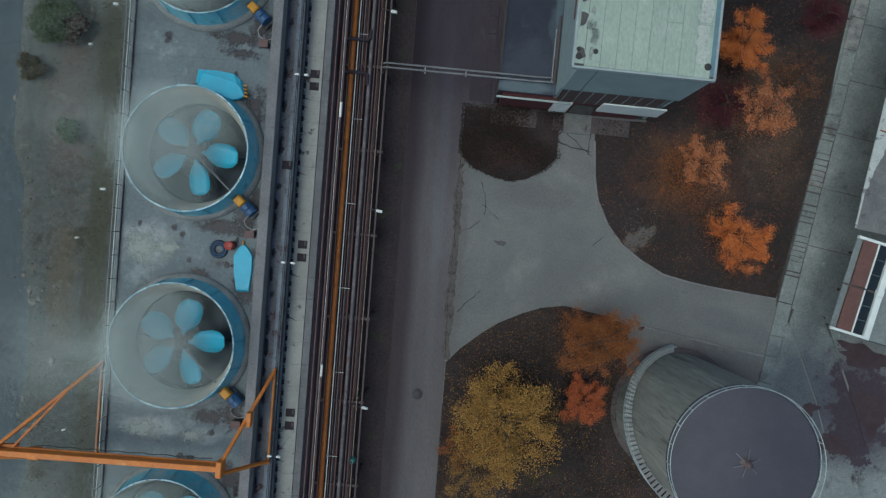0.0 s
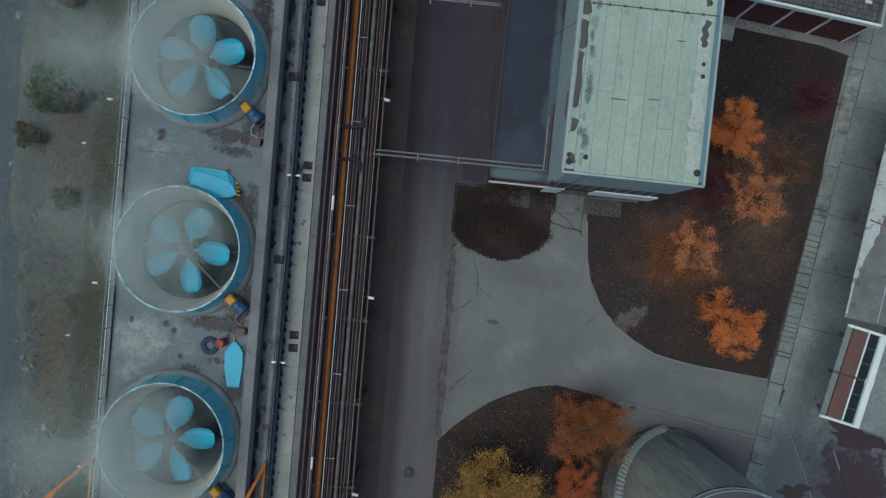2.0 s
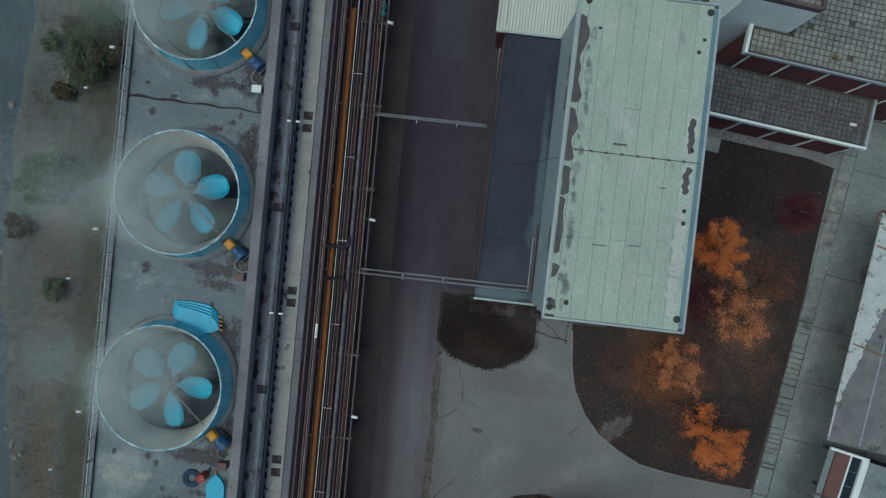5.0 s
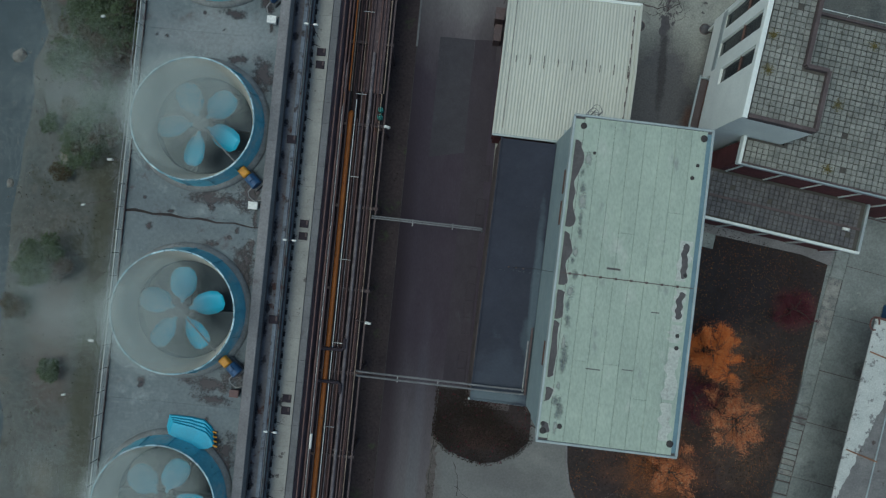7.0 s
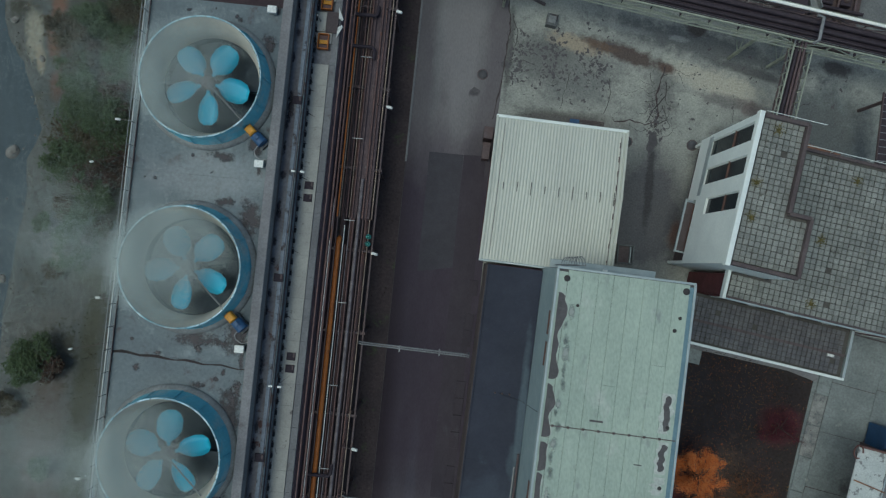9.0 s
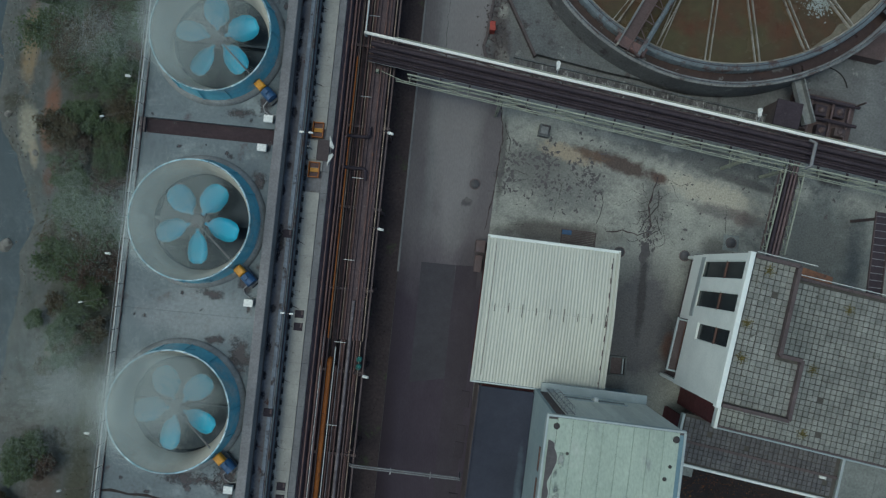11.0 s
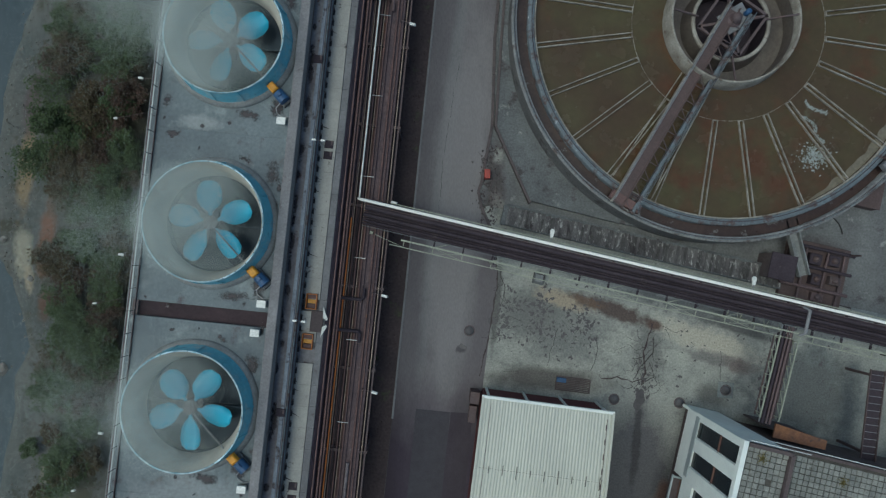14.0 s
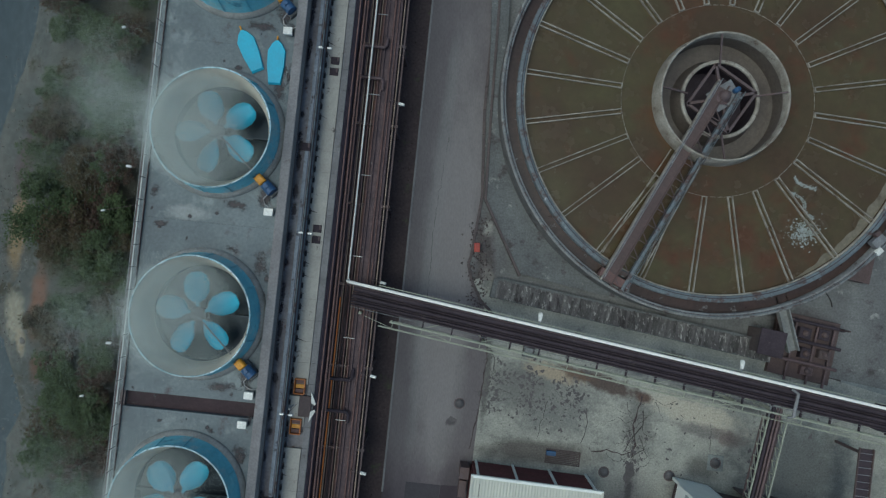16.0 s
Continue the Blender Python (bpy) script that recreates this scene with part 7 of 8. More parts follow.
tank = thing("storage_tank", TANK, "tall stained steel tank with spiral stair and dark roof", "tank")
TR, TZ = 4.74, 11.35
shell_ = Shape()
shell_.turned([(TR, 0.1), (TR, 4.0), (TR, 8.0), (TR, TZ)], 72)
part("shell", shell_, TANK_WALL, tank, "stained grey-olive shell plates")
part("roof", Shape().turned([(0.0, TZ + 0.35), (0.9, TZ + 0.33), (TR - 0.1, TZ + 0.06), (TR + 0.05, TZ + 0.02), (TR + 0.05, TZ - 0.12)], 72), TANK_ROOF, tank)
part("base_ring", Shape().turned([(TR + 0.42, 0.0), (TR + 0.42, 0.22), (TR + 0.36, 0.26), (TR - 0.2, 0.26)], 64), DARK_WALL, tank)
part("roof_vent", Shape().turned([(0.0, 0.75), (0.22, 0.7), (0.22, 0.3), (0.35, 0.28), (0.4, 0.2)], 16, (0, 0, TZ + 0.1)), PIPE_DARK, tank, "dark rusty roof vent")
for i in range(6):
    a = radians(60 * i + 15)
    part("vent_stay", Shape().bar((0.25 * math.cos(a), 0.25 * math.sin(a), TZ + 0.5), (0.9 * math.cos(a), 0.9 * math.sin(a), TZ + 0.36), 0.05), PIPE_GREY, tank)
for z in (0.16, 0.62):
    part("top_rail", Shape().tube([((TR + 0.04) * math.cos(a), (TR + 0.04) * math.sin(a), TZ + z) for a in [2 * math.pi * k / 72 for k in range(73)]], 0.03, 6), FLASHING, tank, "thin pale roof railing")
for i in range(24):
    a = radians(15 * i)
    part("rail_post", Shape().box(((TR + 0.04) * math.cos(a), (TR + 0.04) * math.sin(a), TZ + 0.3), (0.05, 0.05, 0.66)), FLASHING, tank)
N_STEP = 66
tread = Shape().box((TR + 0.34, 0, 0), (0.6, 0.24, 0.05), edge=0.01).mesh("stair_tread", STEEL_GREY)
for i in range(N_STEP):
    a = 92 + 215 * i / N_STEP
    t = part("stair_tread", tread, None, tank)
    t.matrix_basis = pose(0, 0, 0.3 + (TZ - 0.3) * i / N_STEP, 0, 0, a)
for z, r in ((0.95, TR + 0.66), (0.5, TR + 0.66), (-0.05, TR + 0.66), (-0.05, TR + 0.06)):
    pts = []
    for i in range(60):
        a = radians(92 + 215 * i / 59)
        pts.append((r * math.cos(a), r * math.sin(a), 0.3 + (TZ - 0.3) * i / 59 + z))
    part("stair_rail", Shape().tube(pts, 0.03, 6), FLASHING, tank)
for i in range(20):
    a = radians(92 + 215 * i / 19)
    z = 0.3 + (TZ - 0.3) * i / 19
    part("stair_post", Shape().box(((TR + 0.66) * math.cos(a), (TR + 0.66) * math.sin(a), z + 0.45), (0.04, 0.04, 1.0)), FLASHING, tank)

# a framed pit in the yard between the shed and the office
pit_frame = thing("inspection_pit", ROW @ pose(15.5, 34.1, 0.012), "low concrete pit frame with a brown steel cover", "pit")
for x in (-0.64, 0.64):
    part("frame_side", Shape().box((x, 0, 0.15), (0.14, 1.62, 0.3), edge=0.02), BASIN_CONCRETE, pit_frame)
for y in (-0.74, 0.74):
    part("frame_side", Shape().box((0, y, 0.15), (1.13, 0.14, 0.3), edge=0.02), BASIN_CONCRETE, pit_frame)
part("cover", Shape().box((-0.12, 0, 0.08), (0.88, 1.32, 0.12), edge=0.02), PARAPET, pit_frame, "brown steel cover")
part("cover_rib", Shape().box((0.42, 0, 0.14), (0.08, 1.3, 0.2), edge=0.01), FLASHING, pit_frame)


# ---- the pipe gantry across the road and its branch ----
GANTRY = pose(-2.3, 56.35, 0, 0, 0, -12.15)            # x runs along the bridge, from the rack to the east
GL, GZ = 62.0, 5.6
gantry = thing("pipe_gantry", GANTRY, "pale green trussed pipe bridge with white steam pipe across the road", "pipe bridge")
for y in (-0.9, 1.25):
    for z in (GZ - 0.55, GZ + 0.35):
        part("chord", Shape().bar((3.4 if y < 0 else 0.2, y, z), (GL, y, z), 0.10, 0.12), STEEL_PALE if y < 0 else STEEL_DARK, gantry)
    n = 26
    for i in range(n):
        x = 3.6 + (GL - 4) * i / n
        part("upright", Shape().box((x, y, GZ - 0.1), (0.08, 0.08, 0.9)), STEEL_PALE if y < 0 else STEEL_DARK, gantry)
        part("diagonal", Shape().bar((x, y, GZ - 0.5 if i % 2 else GZ + 0.3), (x + (GL - 4) / n, y, GZ + 0.3 if i % 2 else GZ - 0.5), 0.06), STEEL_PALE if y < 0 else STEEL_DARK, gantry)
        if y < 0:
            part("cross_beam", Shape().bar((x, -0.9, GZ - 0.5), (x, 1.25, GZ - 0.5), 0.12, 0.14), PIPE_BLACK, gantry)
            if i % 2:
                part("wind_brace", Shape().bar((x, -0.9, GZ - 0.45), (x + (GL - 4) / n, 0.1, GZ - 0.45), 0.05), STEEL_PALE, gantry)
            part("plan_brace", Shape().bar((x, -1.38, GZ - 0.25), (x + (GL - 4) / n, -0.93, GZ - 0.25) if i % 2 else (x - (GL - 4) / n, -0.93, GZ - 0.25), 0.035), STEEL_PALE, gantry)
            part("outrigger", Shape().bar((x, -0.9, GZ - 0.2), (x, -1.4, GZ - 0.25), 0.05), STEEL_PALE, gantry)
part("walkway_rail", Shape().bar((2.6, -1.4, GZ - 0.25), (GL, -1.4, GZ - 0.25), 0.07, 0.07), STEEL_PALE, gantry)
part("walkway_rail", Shape().bar((2.6, -1.4, GZ + 0.2), (GL, -1.4, GZ + 0.2), 0.05, 0.05), STEEL_PALE, gantry)
for y, z, r, m in ((1.32, GZ + 0.62, 0.115, PIPE_CREAM), (0.90, GZ - 0.12, 0.20, PIPE_BLACK), (0.58, GZ - 0.26, 0.06, PIPE_BLACK), (0.34, GZ - 0.16, 0.15, PIPE_BLACK), (0.10, GZ - 0.28, 0.05, PIPE_BLACK), (-0.08, GZ - 0.22, 0.09, PIPE_BLACK), (-0.30, GZ - 0.26, 0.06, PIPE_BLACK), (1.08, GZ + 0.1, 0.03, PIPE_DARK), (-0.48, GZ - 0.1, 0.02, PIPE_GREY)):
    part("pipe", Shape().tube([(0.2 if m is not PIPE_CREAM else -0.2, y, z), (GL, y, z)], r, 10), m, gantry, "white-clad steam pipe" if m is PIPE_CREAM else "")
part("tray", Shape().box((GL / 2, 0.36, GZ - 0.42), (GL - 1, 1.5, 0.05)), PIPE_BLACK, gantry, "dark cable tray")
part("moss_strip", Shape().box((GL / 2 - 6, 1.56, GZ + 0.45), (GL - 16, 0.06, 0.05)), STEEL_PALE, gantry)
part("steam_pipe_turn", Shape().tube([(-0.2, 1.32, GZ + 0.62), (-0.3, 1.33, GZ + 0.6), (-0.34, 1.36, GZ + 0.45), (-0.34, 1.4, GZ - 0.3)], 0.09, 10), PIPE_CREAM, gantry)
part("pipe_loop", Shape().tube([(33.2, 1.1, GZ + 0.5), (33.6, 0.9, GZ + 0.7), (33.6, -0.8, GZ + 0.7), (33.4, -1.0, GZ + 0.4)], 0.12, 10), PIPE_GREY, gantry)
for x in (1.0, 10.6, 29.9, 33.2, 44.0, 56.0):
    for y in (-0.85, 1.1):
        part("trestle_leg", Shape().box((x, y, (GZ - 0.6) / 2), (0.22, 0.22, GZ - 0.6), edge=0.02), STEEL_PALE if 25 < x < 35 or (x < 20 and y < 0) else PIPE_BLACK, gantry)
    for j in range(4):
        z0, z1 = 0.5 + 1.1 * j, 1.6 + 1.1 * j
        part("trestle_brace", Shape().bar((x, -1.1 if j % 2 else 1.1, z0), (x, 1.1 if j % 2 else -1.1, z1), 0.06), STEEL_PALE if 25 < x < 35 else PIPE_BLACK, gantry)
BRANCH = pose(29.5, 48.15, 0, 0, 0, 166.4)
branch = thing("branch_gantry", BRANCH, "narrow trussed pipe bridge between the gantry and the office block", "pipe bridge")
for x in (-0.70, 0.70):
    for z in (GZ - 0.5, GZ + 0.25):
        part("chord", Shape().bar((x, 0.0, z), (x, 6.2, z), 0.09, 0.1), STEEL_PALE if z > GZ else STEEL_DARK, branch)
    for i in range(7):
        part("upright", Shape().box((x, 0.2 + 0.95 * i, GZ - 0.12), (0.06, 0.06, 0.8)), STEEL_PALE, branch)
        part("diagonal", Shape().bar((x, 0.2 + 0.95 * i, GZ - 0.45), (x, min(1.15 + 0.95 * i, 6.2), GZ + 0.2), 0.05), STEEL_PALE, branch)
for x, r, m in ((-0.35, 0.11, PIPE_DARK), (-0.08, 0.09, PIPE_DARK), (0.2, 0.12, PIPE_BLACK), (0.45, 0.06, PIPE_GREY)):
    part("pipe", Shape().tube([(x, -0.8, GZ - 0.2), (x, 6.6, GZ - 0.2)], r, 8), m, branch)
part("tray", Shape().box((0, 3.0, GZ - 0.42), (1.1, 6.4, 0.05)), PIPE_BLACK, branch)
ladder = thing("cable_ladder", pose(37.65, 45.5, 0, 0, 0, 173.5), "dark steel ladder rack running south from the gantry", "cable rack")
for x in (-0.56, 0.56):
    part("side", Shape().bar((x, 0, 3.6), (x, 7.0, 3.6), 0.08, 0.14), STEEL_DARK, ladder)
for i in range(12):
    part("rung", Shape().bar((-0.56, 0.4 + 0.55 * i, 3.6), (0.56, 0.4 + 0.55 * i, 3.6), 0.045), STEEL_GREY, ladder)
for y in (0.5, 6.5):
    part("leg", Shape().box((0, y, 1.75), (0.2, 0.2, 3.5)), STEEL_DARK, ladder)
part("tray", Shape().box((0, 3.5, 3.5), (1.04, 6.9, 0.05)), PIPE_BLACK, ladder, "dark cable tray")
for x, y in ((14.0, 2.05), (29.0, 2.05)):
    root = thing("gantry_lamp", GANTRY @ pose(x, y, GZ + 1.0, 0, 0, 95), "white lamp head on a post above the pipe bridge", "lamp", "gantry lamps")
    part("head", Shape().prism([(-0.34, -0.10), (0.2, -0.17), (0.34, -0.08), (0.34, 0.08), (0.2, 0.17), (-0.34, 0.10)], -0.06, 0.08, 0.15), PIPE_WHITE, root)
    part("post", Shape().tube([(-0.3, 0, 0), (-0.6, 0, 0), (-0.65, 0, -1.4)], 0.03, 6), STEEL_GREY, root)


# ---- the round settling basin ----
basin = thing("settling_basin", BASIN, "round concrete settling basin of murky olive-brown water with radial launders", "settling basin")
BZ = 2.95
part("outer_face", Shape().turned([(17.385, 0.0), (17.385, BZ - 0.06)], 120), BASIN_YARD, basin, "dark stained outer face")
part("outer_wall", Shape().turned([(17.38, BZ - 0.3), (17.38, BZ), (17.34, BZ + 0.03), (17.0, BZ + 0.03), (16.95, BZ), (16.95, 1.6)], 120), RIM_CONCRETE, basin, "grey concrete rim")
part("rim_pipe", Shape().tube([(17.18 * math.cos(a), 17.18 * math.sin(a), BZ + 0.1) for a in [2 * math.pi * k / 120 for k in range(121)]], 0.035, 6, False), BASIN_BLUE, basin)
part("channel_water", Shape().turned([(16.97, BZ - 0.75), (16.0, BZ - 0.75)][::-1], 96), SLUDGE, basin, "brown overflow channel")
part("inner_wall", Shape().turned([(16.08, 1.6), (16.08, BZ - 0.02), (16.03, BZ + 0.02), (15.6, BZ + 0.02), (15.55, BZ - 0.02), (15.55, 1.2)], 120), BASIN_BLUE, basin, "worn blue-grey inner rim walk")
part("rim_groove", Shape().turned([(15.72, BZ + 0.022), (15.72, BZ + 0.028), (15.78, BZ + 0.028), (15.78, BZ + 0.022)], 120), PIPE_BLACK, basin)
part("rim_groove", Shape().turned([(17.08, BZ + 0.03), (17.08, BZ + 0.038), (17.12, BZ + 0.038), (17.12, BZ + 0.03)], 120), PIPE_BLACK, basin)
part("weir_lip", Shape().turned([(15.54, BZ - 0.25), (15.54, BZ - 0.06), (15.44, BZ - 0.06), (15.44, BZ - 0.25)], 120), LAUNDER, basin)
part("water", Shape().turned([(15.56, BZ - 0.42), (5.0, BZ - 0.42)][::-1], 96), BASIN_WATER, basin)
part("floor", Shape().turned([(17.3, 0.06), (0.0, 0.06)][::-1], 64), SLUDGE, basin)
NL = 24
la = Shape().box((11.62, -0.18, BZ - 0.33), (7.75, 0.07, 0.22)).box((11.62, 0.18, BZ - 0.33), (7.75, 0.07, 0.22)).box((7.77, 0, BZ - 0.33), (0.06, 0.29, 0.22)).mesh("launder", LAUNDER)
for i in range(NL):
    l = part("launder", la, None, basin, "limed radial launder trough" if i == 0 else "")
    l.matrix_basis = pose(0, 0, 0, 0, 0, 360 / NL * i + 7.4)
for i in range(84):
    a0 = 360 / 84 * i
    part("scum_board", Shape().turned([(7.70, BZ - 0.46), (7.70, BZ - 0.38), (7.73, BZ - 0.38), (7.73, BZ - 0.46)], 2, a0=a0, a1=a0 + 3.6, smooth=False), LAUNDER, basin)
part("feed_well", Shape().turned([(5.32, 0.6), (5.28, BZ - 0.42), (5.07, BZ + 0.96), (5.04, BZ + 1.0), (4.95, BZ + 1.0), (4.92, BZ + 0.96), (4.90, BZ + 0.1)], 72), LAUNDER, basin, "pale limed feed well ring")
part("well_skirt", Shape().turned([(4.90, BZ + 0.1), (4.88, BZ - 0.6), (4.8, 0.6)], 72), WELL, basin, "dark stained skirt of the feed well")
part("well_water", Shape().turned([(4.9, BZ - 1.3), (3.4, BZ - 1.3)][::-1], 64), WELL, basin)
part("inner_ring", Shape().turned([(3.16, BZ - 0.12), (3.14, BZ + 0.05), (3.10, BZ + 0.1), (2.88, BZ + 0.1), (2.85, BZ + 0.05), (2.85, BZ - 0.1)], 64), LAUNDER, basin, "pale inner ring")
part("inner_skirt", Shape().turned([(3.7, 1.0), (3.15, BZ - 0.05)], 64), WELL, basin)
part("inner_skirt", Shape().turned([(2.86, BZ), (2.86, 0.3)], 64), PIPE_BLACK, basin)
part("well_floor", Shape().turned([(3.2, 0.4), (0.0, 0.4)][::-1], 40), PIPE_BLACK, basin)
part("centre_column", Shape().turned([(0.55, 0.3), (0.55, BZ + 0.6), (0.0, BZ + 0.6)], 24), PIPE_DARK, basin)
R = 2.75
cor = [(R * math.cos(radians(a)), R * math.sin(radians(a))) for a in (10, 100, 190, 280)]
for p, q in zip(cor, cor[1:] + cor[:1]):
    part("drive_frame", Shape().bar((*p, BZ + 0.25), (*q, BZ + 0.25), 0.2, 0.25), STEEL_DARK, basin)
part("drive_frame", Shape().bar((*cor[0], BZ + 0.25), (*cor[2], BZ + 0.25), 0.2, 0.25).bar((*cor[1], BZ + 0.25), (*cor[3], BZ + 0.25), 0.2, 0.25), STEEL_DARK, basin)
part("drive_deck", Shape().box((0.1, 0.15, BZ + 0.42), (2.3, 1.7, 0.06), pose(0, 0, 0, 0, 0, 32)), PIPE_GREY, basin, "grey grating deck")
part("gear_drive", Shape().turned([(0.0, 1.15), (0.3, 1.1), (0.42, 0.7), (0.5, 0.45), (0.5, 0.2)], 20, (0.1, 0.1, BZ)), STEEL_DARK, basin)
part("drive_motor", Shape().turned([(0.0, 0.62), (0.2, 0.6), (0.22, 0.1), (0.22, 0.0)], 16, (0.95, 0.55, BZ + 0.45)), BLUE_PAINT, basin, "blue drive motor")
for a in (93, 5, 172, 270):
    c, s = math.cos(radians(a)), math.sin(radians(a))
    part("well_strut", Shape().bar((2.7 * c, 2.7 * s, BZ + 0.22), (4.98 * c, 4.98 * s, BZ + 0.85), 0.12, 0.14), STEEL_DARK, basin)
# the walk bridge from the drive to the rim
ba = math.degrees(math.atan2(58.35 - 72.75, 18.3 - 26.6))
bd = Vector((math.cos(radians(ba)), math.sin(radians(ba)), 0))
bn = Vector((-bd.y, bd.x, 0))
up_ = Vector((0, 0, 1))
bridge = part("bridge", Shape().bar(bn * -0.5 + bd * -0.6 + up_ * (BZ + 0.55), bn * -0.5 + bd * 17.1 + up_ * (BZ + 0.55), 0.85, 0.06), BROWN_STEEL, basin, "red-brown steel walk bridge")
for k, w, m in ((-0.98, 0.14, LAUNDER), (-0.05, 0.09, BROWN_STEEL), (0.86, 0.26, BASIN_BLUE)):
    part("girder", Shape().bar(bn * k + bd * -1.0 + up_ * (BZ + 0.5), bn * k + bd * 17.2 + up_ * (BZ + 0.5), w, 0.45), m, bridge)
for k, m in ((-1.02, STEEL_GREY), (0.98, BASIN_BLUE)):
    for z in (1.05, 1.55):
        part("hand_rail", Shape().tube([bn * k + bd * -0.8 + up_ * (BZ + z), bn * k + bd * 17.1 + up_ * (BZ + z)], 0.03, 6), m, bridge)
    for i in range(13):
        part("rail_post", Shape().box(bn * k + bd * (-0.6 + 1.45 * i) + up_ * (BZ + 1.1), (0.05, 0.05, 1.0)), m, bridge)
for i in range(24):
    a, b = bd * (0.4 + 0.7 * i), bd * (0.4 + 0.7 * (i + (i % 2)))
    part("bridge_tie", Shape().bar(bn * -0.05 + a + up_ * (BZ + 0.6), bn * 0.8 + b + up_ * (BZ + 0.6), 0.06, 0.06), STEEL_DARK, bridge)
for k in (-1.0, 1.0):
    part("scraper_arm", Shape().bar(bn * k * 1.3 + bd * 5.4 + up_ * BZ, bn * k * 1.75 + bd * 15.2 + up_ * (BZ - 0.15), 0.08, 0.12), LAUNDER, bridge)
part("end_carriage", Shape().box(bd * 16.6 + Vector((0, 0, BZ + 0.35)), (2.6, 0.7, 0.5), pose(0, 0, 0, 0, 0, ba + 90), 0.05), PIPE_RUST, bridge)
foam = Shape()
for i in range(900):
    if i % 5 < 3:
        a, r = rng.gauss(radians(-56), 0.05), rng.gauss(12.4, 0.5)
    elif i % 5 == 3:
        r = rng.uniform(9.3, 12.0)
        a = radians(-50) + 0.02 * math.sin(r * 2.6) + rng.gauss(0, 0.007)
    else:
        r = rng.uniform(8.6, 10.6)
        a = radians(-43) + 0.03 * math.sin(r * 1.9) + rng.gauss(0, 0.008)
    s = 0.012 + 0.055 * rng.random() ** 2
    out = rounded_patch(rng, r * math.cos(a), r * math.sin(a), s * rng.uniform(1.0, 2.2), s, 7, 0.5, rng.uniform(0, 3.1))
    foam.add([(x, y, BZ - 0.412 + 0.00001 * i) for x, y in out], [tuple(range(7))])
tagged(part("foam_flecks", foam, FOAM, basin, "pale flecks of foam"), kind="stuff")
tan = Shape()
na = 60
ring = [radians(-66 + 56 * i / na) for i in range(na + 1)]
inn = [15.4 - max(0.05, 0.9 * math.sin(math.pi * i / na) ** 0.7 * (0.75 + 0.5 * noise.noise((i * 0.22, 1.0, 6.0)))) for i in range(na + 1)]
tan.add([(15.43 * math.cos(a), 15.43 * math.sin(a), BZ - 0.41) for a in ring] + [(q * math.cos(a), q * math.sin(a), BZ - 0.411) for a, q in zip(ring, inn)], [(i, i + 1, na + 2 + i, na + 1 + i) for i in range(na)])
part("sludge_bank", tan, SLUDGE_TAN, basin, "tan sludge settled along the rim")
gate = thing("sluice_box", BASIN @ pose(12.4, -11.0, BZ - 0.1, 0, 0, 42), "grey sluice housing at the basin rim", "sluice")
part("housing", Shape().box((0, 0, 0.25), (1.1, 0.7, 0.5), edge=0.04), PIPE_GREY, gate)
part("motor", Shape().box((0.3, 0.5, 0.35), (0.5, 0.35, 0.45), edge=0.05), BROWN_STEEL, gate)
part("cover", Shape().box((-0.4, -0.7, 0.1), (0.6, 0.5, 0.3), edge=0.04), PIPE_WHITE, gate)
outlet = thing("outlet_channel", pose(31.75, 57.0, 0, 0, 0, 14), "brown steel outlet channel leaving the basin", "channel")
part("trough", Shape().box((0, -2.2, 1.7), (0.8, 4.6, 0.12)).box((-0.4, -2.2, 1.95), (0.1, 4.6, 0.5)).box((0.4, -2.2, 1.95), (0.1, 4.6, 0.5)), STACK_FOOT, outlet)
for y in (-0.6, -3.8):
    part("leg", Shape().box((0, y, 0.85), (0.6, 0.2, 1.7)), BASIN_CONCRETE, outlet)

# the timber-covered channel and apron south-west of the basin
COVER = pose(9.15, 57.6, 0, 0, 0, -12.1)
cover = thing("covered_channel", COVER, "row of worn grey boards covering a long channel", "channel cover")
part("bed", Shape().box((11.5, -0.45, 0.35), (23.6, 1.6, 0.7)), BASIN_CONCRETE, cover)
board = Shape().box((0, 0, 0), (0.215, 1.5, 0.07), edge=0.012).mesh("board", BOARD_GREY)
board2 = Shape().box((0, 0, 0), (0.21, 1.42, 0.07), edge=0.012).mesh("board", BOARD_GREY)
for i in range(104):
    b = part("board", board2 if rng.random() < 0.55 else board, None, cover)
    b.matrix_basis = pose(0.2 + 0.222 * i, -0.45 + rng.uniform(-0.06, 0.06), 0.75 + rng.uniform(-0.015, 0.02), rng.uniform(-1, 1), 0, rng.uniform(-1.5, 1.5))
part("kerb", Shape().bar((0, 0.42, 0.62), (23.5, 0.42, 0.62), 0.14, 0.5), BASIN_CONCRETE, cover)
apron = sheet("basin_apron", pose(0, 0, 0), [(8.1, 64.5), (11.1, 58.4), (17.4, 56.9), (21.0, 56.2), (16.0, 60.0), (12.2, 64.0), (10.2, 69.0), (9.6, 76.0), (10.0, 84), (8.4, 84)], 0.5, BASIN_CONCRETE, "raised grey concrete apron beside the basin", "apron", 0.52)
apron_wall = thing("apron_kerb", pose(0, 0, 0), "low dark kerb along the basin apron", "kerb", kind="structure")
pts = [(9.15, 84.0), (8.45, 72.0), (8.1, 64.5), (11.05, 58.2)]
for p, q in zip(pts, pts[1:]):
    part("kerb_bar", Shape().bar((*p, 0.35), (*q, 0.35), 0.22, 0.5, 0.03), DARK_WALL, apron_wall)
